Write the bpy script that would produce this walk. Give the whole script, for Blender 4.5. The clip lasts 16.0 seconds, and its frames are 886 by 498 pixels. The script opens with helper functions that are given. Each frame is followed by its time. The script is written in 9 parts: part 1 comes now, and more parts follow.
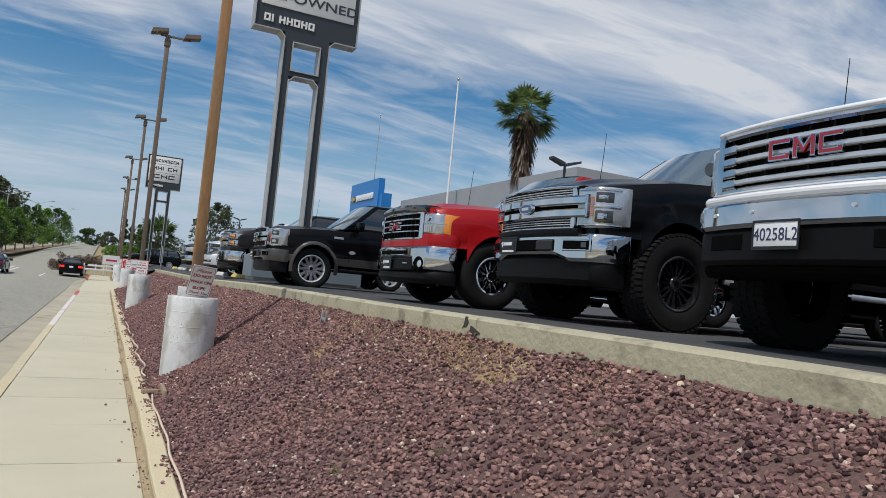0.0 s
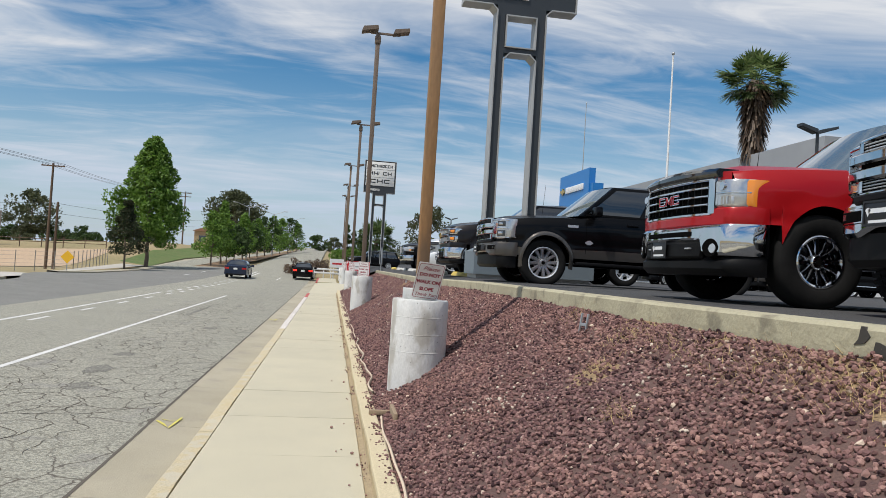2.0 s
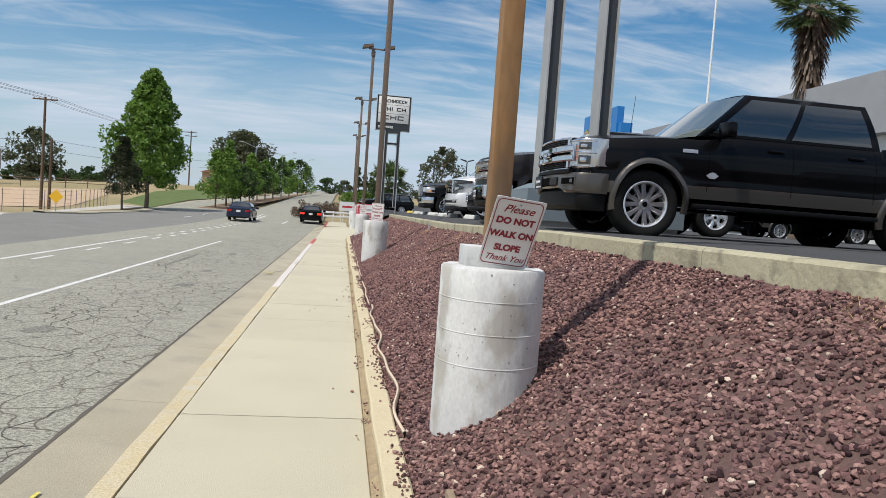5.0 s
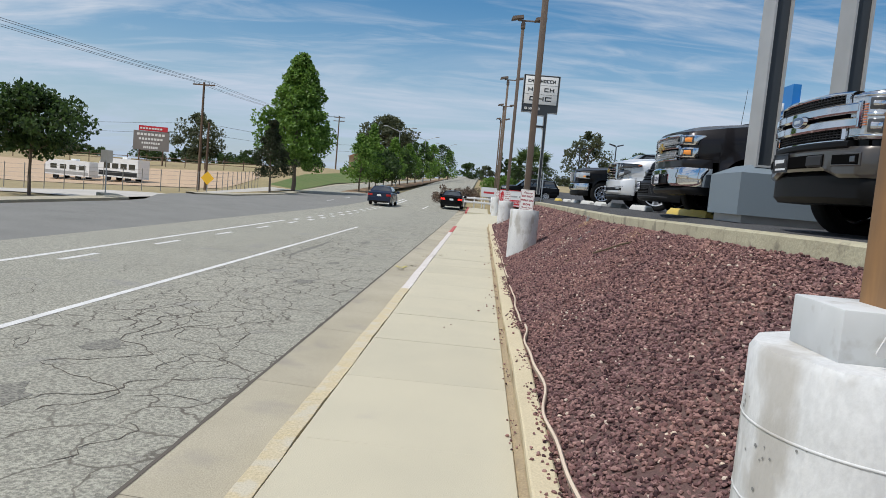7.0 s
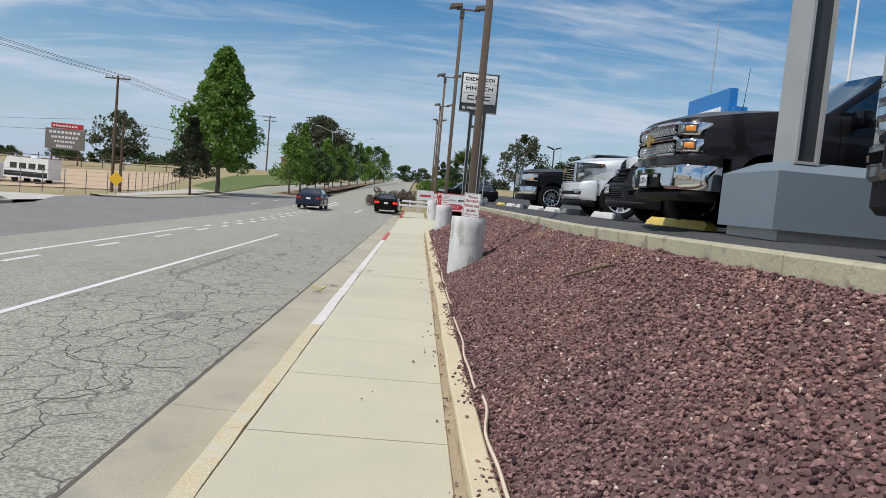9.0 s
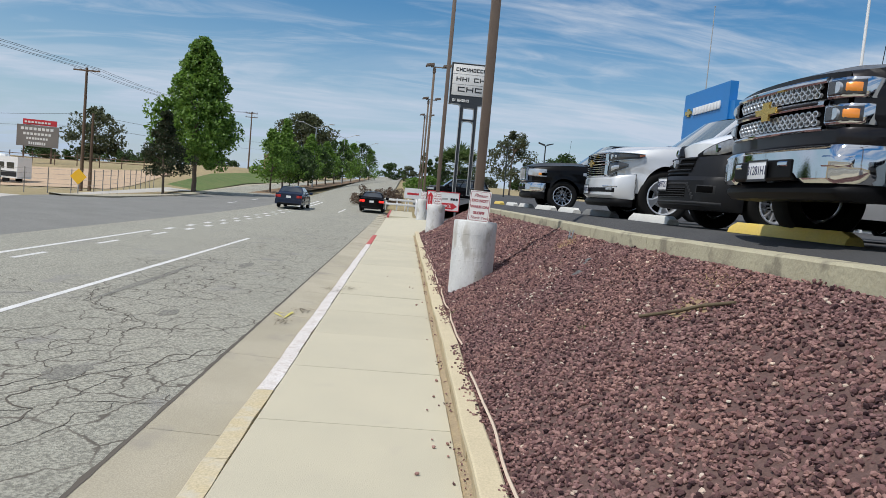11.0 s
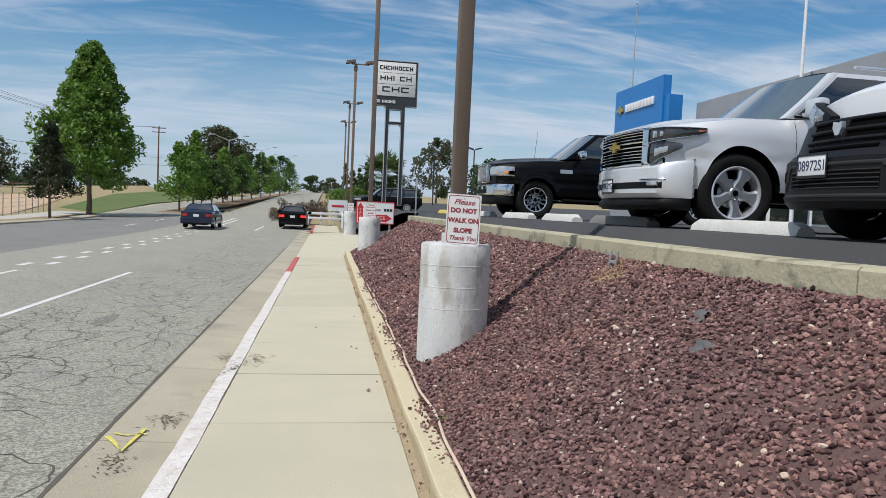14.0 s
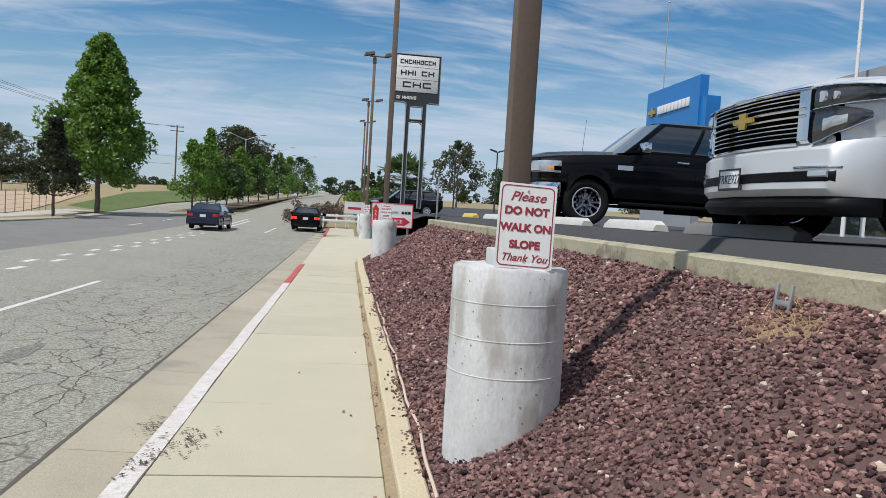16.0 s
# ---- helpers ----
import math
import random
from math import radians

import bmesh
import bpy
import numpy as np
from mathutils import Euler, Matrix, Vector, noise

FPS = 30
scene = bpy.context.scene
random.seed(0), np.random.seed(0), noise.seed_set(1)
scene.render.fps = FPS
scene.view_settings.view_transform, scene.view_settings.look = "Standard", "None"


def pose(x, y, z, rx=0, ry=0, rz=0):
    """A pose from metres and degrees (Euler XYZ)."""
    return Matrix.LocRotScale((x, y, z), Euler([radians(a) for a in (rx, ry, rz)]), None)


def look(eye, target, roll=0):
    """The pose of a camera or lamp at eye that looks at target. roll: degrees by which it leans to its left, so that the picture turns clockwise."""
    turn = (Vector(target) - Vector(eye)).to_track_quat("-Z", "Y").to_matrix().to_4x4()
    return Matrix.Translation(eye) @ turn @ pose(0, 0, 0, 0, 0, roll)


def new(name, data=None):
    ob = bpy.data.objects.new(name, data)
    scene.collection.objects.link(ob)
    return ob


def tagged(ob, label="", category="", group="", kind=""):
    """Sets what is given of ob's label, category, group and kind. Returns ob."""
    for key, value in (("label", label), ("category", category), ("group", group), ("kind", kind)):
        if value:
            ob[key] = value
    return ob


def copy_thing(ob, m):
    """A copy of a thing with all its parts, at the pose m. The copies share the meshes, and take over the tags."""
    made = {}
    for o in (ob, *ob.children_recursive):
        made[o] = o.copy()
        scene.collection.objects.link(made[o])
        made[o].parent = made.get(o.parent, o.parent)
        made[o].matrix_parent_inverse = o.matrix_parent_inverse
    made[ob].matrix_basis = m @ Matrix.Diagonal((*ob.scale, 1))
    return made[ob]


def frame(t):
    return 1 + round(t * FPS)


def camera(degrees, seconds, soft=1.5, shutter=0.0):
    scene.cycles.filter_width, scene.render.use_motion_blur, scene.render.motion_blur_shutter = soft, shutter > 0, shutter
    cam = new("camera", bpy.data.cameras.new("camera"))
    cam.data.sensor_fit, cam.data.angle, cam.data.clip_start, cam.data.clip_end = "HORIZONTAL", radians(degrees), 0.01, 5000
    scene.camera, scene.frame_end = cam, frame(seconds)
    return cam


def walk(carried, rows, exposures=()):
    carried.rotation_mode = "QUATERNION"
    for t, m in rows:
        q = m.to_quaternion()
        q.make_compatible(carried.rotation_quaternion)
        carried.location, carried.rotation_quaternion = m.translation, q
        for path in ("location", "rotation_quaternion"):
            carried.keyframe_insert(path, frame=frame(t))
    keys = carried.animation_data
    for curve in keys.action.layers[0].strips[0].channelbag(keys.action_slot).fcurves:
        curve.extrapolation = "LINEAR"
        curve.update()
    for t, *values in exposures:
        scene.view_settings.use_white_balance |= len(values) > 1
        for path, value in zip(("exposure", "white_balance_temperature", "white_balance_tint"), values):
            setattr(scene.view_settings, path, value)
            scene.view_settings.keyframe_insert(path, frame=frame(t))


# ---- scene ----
cam = camera(63.5, 16.0, 0.65)
PATH = [
    (0, (0.261, 0.271, 1.787), (1.11, 2.079, 1.903), 5.4),
    (0.5, (0.352, 0.653, 1.741), (1.052, 2.524, 1.841), 4.5),
    (1, (0.406, 1.167, 1.749), (0.936, 3.094, 1.838), 4.6),
    (1.5, (0.347, 1.759, 1.758), (0.746, 3.718, 1.837), 4.3),
    (2, (0.362, 2.312, 1.745), (0.667, 4.288, 1.803), 3.6),
    (2.5, (0.318, 2.986, 1.724), (0.597, 4.967, 1.722), 2.6),
    (3, (0.373, 3.625, 1.674), (0.753, 5.585, 1.557), 0.8),
    (3.5, (0.392, 4.274, 1.662), (0.863, 6.209, 1.472), 1.4),
    (4, (0.418, 4.948, 1.666), (0.835, 6.899, 1.533), 2.3),
    (4.2, (0.478, 5.225, 1.655), (0.857, 7.186, 1.546), 2.7),
    (6.3, (0.42, 8.294, 1.755), (0.587, 10.285, 1.655), 4.3),
    (6.5, (0.436, 8.52, 1.722), (0.55, 10.513, 1.612), 4.0),
    (7, (0.374, 9.219, 1.699), (0.278, 11.209, 1.531), 5.1),
    (7.5, (0.315, 9.945, 1.708), (0.301, 11.938, 1.537), 4.4),
    (8, (0.333, 10.643, 1.724), (0.307, 12.637, 1.569), 4.1),
    (8.5, (0.312, 11.395, 1.718), (0.342, 13.389, 1.571), 4.8),
    (9, (0.375, 12.091, 1.717), (0.455, 14.084, 1.573), 5.3),
    (9.2, (0.37, 12.368, 1.7), (0.437, 14.362, 1.559), 5.9),
    (11.3, (0.205, 15.53, 1.711), (0.335, 17.52, 1.561), 5.2),
    (11.5, (0.181, 15.816, 1.683), (0.322, 17.804, 1.525), 5.4),
    (12, (0.202, 16.531, 1.69), (0.385, 18.516, 1.531), 5.6),
    (12.5, (0.208, 17.271, 1.675), (0.435, 19.252, 1.516), 5.3),
    (13, (0.156, 18.028, 1.669), (0.436, 20.003, 1.515), 4.4),
    (13.5, (0.194, 18.766, 1.671), (0.557, 20.728, 1.543), 2.8),
    (14, (0.143, 19.526, 1.678), (0.465, 21.497, 1.572), 2.6),
    (14.5, (0.262, 20.294, 1.663), (0.556, 22.27, 1.569), 2.8),
    (15, (0.281, 20.991, 1.647), (0.557, 22.969, 1.553), 3.2),
    (15.5, (0.384, 21.66, 1.636), (0.649, 23.64, 1.542), 3.4),
    (16, (0.426, 22.325, 1.645), (0.696, 24.305, 1.548), 3.5),
]
walk(cam, [(t, look(eye, target, roll)) for t, eye, target, roll in PATH], [(0.0, -0.16, 6550, 10), (0.5, 0.08, 6550, 10), (1.0, 0.02, 6700, 10), (2.5, 0.02, 6750, 10), (4.0, 0.1, 6750, 10), (6.5, 0.03, 6600, 10), (7.0, -0.05, 6480, 10), (16.0, -0.02, 6480, 10)])

# ---- world, sun, exposure ----
SUN_DIR = Vector((-0.42, -0.27, 0.87)).normalized()      # towards the sun
world = bpy.data.worlds.new("sky")
scene.world = world
world.use_nodes = True
wn, wl = world.node_tree.nodes, world.node_tree.links
wn.clear()


def wnode(kind, **inputs):
    n = wn.new(kind)
    for k, v in inputs.items():
        n.inputs[k].default_value = v
    return n


sky = wn.new("ShaderNodeTexSky")
sky.sky_type, sky.sun_disc = "NISHITA", False
sky.sun_elevation = math.asin(SUN_DIR.z)
sky.sun_rotation = math.atan2(SUN_DIR.x, SUN_DIR.y)
sky.altitude, sky.air_density, sky.dust_density, sky.ozone_density = 300, 1.25, 0.15, 3.0
coord = wn.new("ShaderNodeTexCoord")
sep = wn.new("ShaderNodeSeparateXYZ")
wl.new(coord.outputs["Generated"], sep.inputs[0])
up = wn.new("ShaderNodeMath"); up.operation = "MAXIMUM"; up.inputs[1].default_value = 0.0
wl.new(sep.outputs["Z"], up.inputs[0])
lift = wn.new("ShaderNodeMath"); lift.operation = "ADD"; lift.inputs[1].default_value = 0.16
wl.new(up.outputs[0], lift.inputs[0])
plane = []
for axis in "XY":
    d = wn.new("ShaderNodeMath"); d.operation = "DIVIDE"
    wl.new(sep.outputs[axis], d.inputs[0]); wl.new(lift.outputs[0], d.inputs[1])
    plane.append(d)
flat = wn.new("ShaderNodeCombineXYZ")
wl.new(plane[0].outputs[0], flat.inputs["X"]); wl.new(plane[1].outputs[0], flat.inputs["Y"])


def cloud_layer(scale, stretch, turn, detail, lo, hi, distort, shift):
    mp = wn.new("ShaderNodeMapping")
    mp.inputs["Scale"].default_value = (scale, scale * stretch, 1)
    mp.inputs["Rotation"].default_value = (0, 0, radians(turn))
    mp.inputs["Location"].default_value = shift
    wl.new(flat.outputs[0], mp.inputs["Vector"])
    nz = wnode("ShaderNodeTexNoise", Scale=1.0, Detail=detail, Roughness=0.58, Distortion=distort)
    wl.new(mp.outputs[0], nz.inputs["Vector"])
    ramp = wnode("ShaderNodeMapRange")
    ramp.interpolation_type = "SMOOTHSTEP"
    ramp.inputs["From Min"].default_value, ramp.inputs["From Max"].default_value = lo, hi
    wl.new(nz.outputs["Fac"], ramp.inputs["Value"])
    return ramp


big = cloud_layer(0.55, 2.2, 8, 7, 0.40, 0.66, 0.7, (3.1, 0.4, 0))
thin = cloud_layer(1.6, 3.2, -6, 9, 0.42, 0.72, 1.1, (0.3, 5.2, 0))
both = wn.new("ShaderNodeMath"); both.operation = "MULTIPLY_ADD"; both.inputs[1].default_value = 0.45
wl.new(thin.outputs[0], both.inputs[0]); wl.new(big.outputs[0], both.inputs[2])
cover = wn.new("ShaderNodeMath"); cover.operation = "MULTIPLY"; cover.inputs[1].default_value = 0.88; cover.use_clamp = True
wl.new(both.outputs[0], cover.inputs[0])
mix = wn.new("ShaderNodeMix"); mix.data_type = "RGBA"
wl.new(cover.outputs[0], mix.inputs["Factor"])
deep = wn.new("ShaderNodeHueSaturation")
deep.inputs["Saturation"].default_value, deep.inputs["Value"].default_value = 1.42, 0.98
wl.new(sky.outputs[0], deep.inputs["Color"])
wl.new(deep.outputs[0], mix.inputs["A"])
mix.inputs["B"].default_value = (7.1, 7.55, 8.3, 1)
haze = wnode("ShaderNodeMapRange")
haze.interpolation_type = "SMOOTHSTEP"
haze.inputs["From Min"].default_value, haze.inputs["From Max"].default_value = 0.30, -0.04
haze.inputs["To Max"].default_value = 0.78
wl.new(sep.outputs["Z"], haze.inputs["Value"])
low = wn.new("ShaderNodeMix"); low.data_type = "RGBA"
wl.new(haze.outputs[0], low.inputs["Factor"])
wl.new(mix.outputs["Result"], low.inputs["A"])
low.inputs["B"].default_value = (4.1, 5.55, 7.6, 1)
back = wnode("ShaderNodeBackground", Strength=0.095)
wl.new(low.outputs["Result"], back.inputs["Color"])
wout = wn.new("ShaderNodeOutputWorld")
wl.new(back.outputs[0], wout.inputs["Surface"])

sun_data = bpy.data.lights.new("sun", "SUN")
sun_data.energy, sun_data.angle, sun_data.color = 3.6, radians(0.6), (1.0, 0.97, 0.93)
sun = new("sun", sun_data)
sun.matrix_world = look((0, 0, 40), Vector((0, 0, 40)) - SUN_DIR)
scene.view_settings.exposure = 0.0

# ---- materials ----
MATS = {}


def material(name, colour, rough=0.7, metal=0.0, spots=0.0, scale=8.0, second=None, fine=0.0, fine_scale=60.0, bump=0.0, bump_scale=40.0,
             coat=0.0, vary=0.0, alpha=1.0, transmission=0.0, emission=0.0, spec=0.5, stretch=(1, 1, 1), island=False, dirt=None, dirt_lo=0.55, dirt_hi=0.75, dirt_scale=1.2):
    """Principled surface with variation at two scales, wear spots and fine relief, in world metres."""
    if name in MATS:
        return MATS[name]
    m = bpy.data.materials.new(name)
    m.use_nodes = True
    n, l = m.node_tree.nodes, m.node_tree.links
    b = n["Principled BSDF"]
    b.inputs["Roughness"].default_value, b.inputs["Metallic"].default_value = rough, metal
    b.inputs["Coat Weight"].default_value, b.inputs["Coat Roughness"].default_value = coat, 0.03
    b.inputs["Specular IOR Level"].default_value = spec
    b.inputs["Alpha"].default_value, b.inputs["Transmission Weight"].default_value = alpha, transmission
    c = (*colour, 1)
    b.inputs["Base Color"].default_value = c
    if emission:
        b.inputs["Emission Color"].default_value, b.inputs["Emission Strength"].default_value = c, emission
    tc = n.new("ShaderNodeTexCoord")
    geo = n.new("ShaderNodeNewGeometry")
    mp = n.new("ShaderNodeMapping")
    mp.inputs["Scale"].default_value = stretch
    l.new(geo.outputs["Position"], mp.inputs["Vector"])
    out = None

    def blend(a, fac, colour_b, mode="MIX"):
        x = n.new("ShaderNodeMix"); x.data_type, x.blend_type = "RGBA", mode
        l.new(fac, x.inputs["Factor"])
        if a is None:
            x.inputs["A"].default_value = c
        else:
            l.new(a, x.inputs["A"])
        x.inputs["B"].default_value = (*colour_b, 1)
        return x.outputs["Result"]

    def field(sc, lo, hi, amount, detail=5):
        t = n.new("ShaderNodeTexNoise")
        t.inputs["Scale"].default_value, t.inputs["Detail"].default_value = sc, detail
        l.new(mp.outputs[0], t.inputs["Vector"])
        r = n.new("ShaderNodeMapRange")
        r.inputs["From Min"].default_value, r.inputs["From Max"].default_value, r.inputs["To Max"].default_value = lo, hi, amount
        l.new(t.outputs["Fac"], r.inputs["Value"])
        return r.outputs[0], t.outputs["Fac"]

    if spots:
        f, _ = field(scale, 0.35, 0.7, spots)
        out = blend(out, f, second or tuple(v * 0.6 for v in colour))
    if fine:
        f, _ = field(fine_scale, 0.38, 0.62, fine, 3)
        out = blend(out, f, tuple(v * 0.45 for v in colour))
    if dirt:
        f, _ = field(dirt_scale, dirt_lo, dirt_hi, 0.8, 6)
        out = blend(out, f, dirt)
    if vary:
        src = geo.outputs["Random Per Island"] if island else n.new("ShaderNodeObjectInfo").outputs["Random"]
        hsv = n.new("ShaderNodeHueSaturation")
        r = n.new("ShaderNodeMapRange")
        r.inputs["To Min"].default_value, r.inputs["To Max"].default_value = 1 - vary, 1 + vary
        l.new(src, r.inputs["Value"])
        l.new(r.outputs[0], hsv.inputs["Value"])
        if out is None:
            hsv.inputs["Color"].default_value = c
        else:
            l.new(out, hsv.inputs["Color"])
        out = hsv.outputs[0]
    if out is not None:
        l.new(out, b.inputs["Base Color"])
    if bump:
        _, h = field(bump_scale, 0, 1, 1, 6)
        bm_ = n.new("ShaderNodeBump")
        bm_.inputs["Strength"].default_value, bm_.inputs["Distance"].default_value = bump, 0.02
        l.new(h, bm_.inputs["Height"])
        l.new(bm_.outputs[0], b.inputs["Normal"])
    MATS[name] = m
    return m


M_ASPHALT = material("road_asphalt", (0.42, 0.405, 0.33), 0.9, spots=0.5, scale=0.35, second=(0.33, 0.32, 0.262), fine=0.95, fine_scale=42, bump=0.6, bump_scale=90, dirt=(0.24, 0.23, 0.215), dirt_lo=0.62, dirt_hi=0.74, dirt_scale=0.9)
def alligator(m, cell, width, x_lo, x_hi):
    """Adds fine polygon cracking to worn asphalt, strongest in the wheel tracks near the gutter."""
    n, l = m.node_tree.nodes, m.node_tree.links
    b = n["Principled BSDF"]
    old = b.inputs["Base Color"].links[0].from_socket
    g = n.new("ShaderNodeNewGeometry")
    bend = n.new("ShaderNodeTexNoise")
    bend.inputs["Scale"].default_value, bend.inputs["Detail"].default_value = 3.0, 4
    l.new(g.outputs["Position"], bend.inputs["Vector"])
    add = n.new("ShaderNodeVectorMath"); add.operation = "MULTIPLY_ADD"
    add.inputs[1].default_value = (0.35, 0.35, 0)
    l.new(bend.outputs["Color"], add.inputs[0]); l.new(g.outputs["Position"], add.inputs[2])
    flat_ = n.new("ShaderNodeVectorMath"); flat_.operation = "MULTIPLY"
    flat_.inputs[1].default_value = (1.0, 0.75, 0)
    l.new(add.outputs[0], flat_.inputs[0])
    vo = n.new("ShaderNodeTexVoronoi")
    vo.voronoi_dimensions, vo.feature = "2D", "DISTANCE_TO_EDGE"
    vo.inputs["Scale"].default_value = cell
    l.new(flat_.outputs[0], vo.inputs["Vector"])
    line = n.new("ShaderNodeMapRange")
    line.inputs["From Min"].default_value, line.inputs["From Max"].default_value = width, width * 0.35
    l.new(vo.outputs["Distance"], line.inputs["Value"])
    sx = n.new("ShaderNodeSeparateXYZ")
    l.new(g.outputs["Position"], sx.inputs[0])
    zone = n.new("ShaderNodeMapRange")
    zone.interpolation_type = "SMOOTHSTEP"
    zone.inputs["From Min"].default_value, zone.inputs["From Max"].default_value = x_lo, x_hi
    l.new(sx.outputs["X"], zone.inputs["Value"])
    patch = n.new("ShaderNodeTexNoise")
    patch.inputs["Scale"].default_value = 0.45
    l.new(g.outputs["Position"], patch.inputs["Vector"])
    pr = n.new("ShaderNodeMapRange")
    pr.inputs["From Min"].default_value, pr.inputs["From Max"].default_value = 0.36, 0.52
    l.new(patch.outputs["Fac"], pr.inputs["Value"])
    m1 = n.new("ShaderNodeMath"); m1.operation = "MULTIPLY"
    l.new(line.outputs[0], m1.inputs[0]); l.new(zone.outputs[0], m1.inputs[1])
    m2 = n.new("ShaderNodeMath"); m2.operation = "MULTIPLY"; m2.use_clamp = True
    l.new(m1.outputs[0], m2.inputs[0]); l.new(pr.outputs[0], m2.inputs[1])
    mx = n.new("ShaderNodeMix"); mx.data_type = "RGBA"
    l.new(m2.outputs[0], mx.inputs["Factor"]); l.new(old, mx.inputs["A"])
    mx.inputs["B"].default_value = (0.115, 0.10, 0.08, 1)
    l.new(mx.outputs["Result"], b.inputs["Base Color"])


alligator(M_ASPHALT, 2.1, 0.032, -5.0, -3.8)
M_ASPHALT2 = material("dark_asphalt", (0.245, 0.24, 0.218), 0.9, spots=0.4, scale=0.6, fine=0.5, fine_scale=70, bump=0.5, bump_scale=90)
M_LOT = material("lot_asphalt", (0.055, 0.055, 0.056), 0.85, spots=0.5, scale=0.7, second=(0.085, 0.083, 0.08), fine=0.4, fine_scale=80, bump=0.6, bump_scale=60)
M_CRACK = material("road_crack", (0.105, 0.09, 0.072), 1.0)
M_LINE = material("road_paint", (0.74, 0.73, 0.70), 0.8, spots=0.5, scale=3, second=(0.5, 0.49, 0.46), fine=0.3, fine_scale=60)
M_WALK = material("walk_concrete", (0.55, 0.503, 0.372), 0.9, spots=0.5, scale=1.3, second=(0.47, 0.435, 0.33), fine=0.22, fine_scale=120, bump=0.2, bump_scale=120, vary=0.035, dirt=(0.43, 0.39, 0.31), dirt_lo=0.66, dirt_hi=0.8, dirt_scale=2.2)
M_JOINT = material("joint_dirt", (0.16, 0.13, 0.10), 1.0)
M_GUTTER = material("gutter_concrete", (0.455, 0.408, 0.305), 0.9, spots=0.55, scale=1.1, second=(0.33, 0.295, 0.21), fine=0.3, fine_scale=90, bump=0.25, bump_scale=90, vary=0.05, dirt=(0.29, 0.265, 0.22), dirt_lo=0.58, dirt_hi=0.75, dirt_scale=1.8)
M_KERB = material("kerb_faded_yellow", (0.57, 0.475, 0.29), 0.85, spots=0.6, scale=5, second=(0.58, 0.52, 0.39), fine=0.35, fine_scale=50, bump=0.3, bump_scale=60, vary=0.05, dirt=(0.52, 0.48, 0.38), dirt_lo=0.5, dirt_hi=0.62, dirt_scale=6)
M_KERBW = material("kerb_white_paint", (0.74, 0.70, 0.66), 0.85, spots=0.8, scale=5, second=(0.60, 0.54, 0.48), fine=0.3, fine_scale=50, bump=0.3, bump_scale=60, dirt=(0.50, 0.42, 0.37), dirt_lo=0.54, dirt_hi=0.68, dirt_scale=14)
M_KERBR = material("kerb_red_paint", (0.50, 0.085, 0.075), 0.7, spots=0.5, scale=5, second=(0.55, 0.2, 0.17), fine=0.3, bump=0.3, bump_scale=60)
M_BLOCK = material("low_wall_block", (0.53, 0.42, 0.25), 0.95, spots=0.5, scale=5, second=(0.43, 0.345, 0.22), fine=0.35, fine_scale=70, bump=0.5, bump_scale=60, vary=0.08, dirt=(0.35, 0.28, 0.19), dirt_lo=0.57, dirt_hi=0.72, dirt_scale=6)
M_CAP = material("low_wall_cap", (0.62, 0.53, 0.35), 0.95, spots=0.45, scale=4, second=(0.52, 0.44, 0.29), fine=0.25, fine_scale=80, bump=0.3, bump_scale=70)
M_RETAIN = material("retaining_concrete", (0.46, 0.425, 0.295), 0.95, spots=0.6, scale=2.2, second=(0.33, 0.295, 0.205), fine=0.16, fine_scale=55, bump=0.5, bump_scale=22, dirt=(0.20, 0.18, 0.13), dirt_lo=0.56, dirt_hi=0.66, dirt_scale=3.4)
M_SOIL = material("slope_soil", (0.125, 0.072, 0.064), 1.0, spots=0.5, scale=2.5, second=(0.17, 0.105, 0.085), fine=0.4, fine_scale=60, bump=0.6, bump_scale=50)
M_DRY = material("dry_ground", (0.36, 0.28, 0.15), 1.0, spots=0.7, scale=0.12, second=(0.25, 0.225, 0.105), fine=0.4, fine_scale=2.5, bump=0.3, bump_scale=8)
M_FIELD = material("bare_field", (0.49, 0.355, 0.235), 1.0, spots=0.4, scale=0.1, second=(0.42, 0.31, 0.21), fine=0.2, fine_scale=3)
M_PILLAR = material("pillar_concrete", (0.70, 0.70, 0.68), 0.85, spots=0.65, scale=3.2, second=(0.50, 0.51, 0.51), fine=0.18, fine_scale=60, bump=0.25, bump_scale=25, stretch=(1, 1, 0.5), dirt=(0.40, 0.375, 0.33), dirt_lo=0.50, dirt_hi=0.60, dirt_scale=4.2)
M_PIT = material("pillar_pits", (0.22, 0.22, 0.21), 0.95)
M_POLE = material("pole_brown_paint", (0.165, 0.12, 0.09), 0.6, spots=0.4, scale=2.0, second=(0.13, 0.095, 0.072), fine=0.15, fine_scale=40)
M_POLE_RUST = material("pole_rusty_tan", (0.33, 0.19, 0.09), 0.7, spots=0.8, scale=2.2, second=(0.42, 0.20, 0.06), dirt=(0.16, 0.10, 0.06), dirt_lo=0.55, dirt_hi=0.7, dirt_scale=3, fine=0.25, fine_scale=30, stretch=(1, 1, 0.25))
M_SIGN_W = material("sign_white", (0.78, 0.77, 0.74), 0.5, spots=0.2, scale=6, second=(0.68, 0.67, 0.63))
M_MAROON = material("sign_maroon", (0.30, 0.03, 0.045), 0.5)
M_BLACK = material("sign_black", (0.015, 0.016, 0.018), 0.45)
M_DARKGREY = material("sign_steel_dark", (0.035, 0.04, 0.045), 0.4, spots=0.2, scale=1.5)
M_GREY = material("steel_grey", (0.42, 0.42, 0.41), 0.45, 0.2, spots=0.3, scale=2)
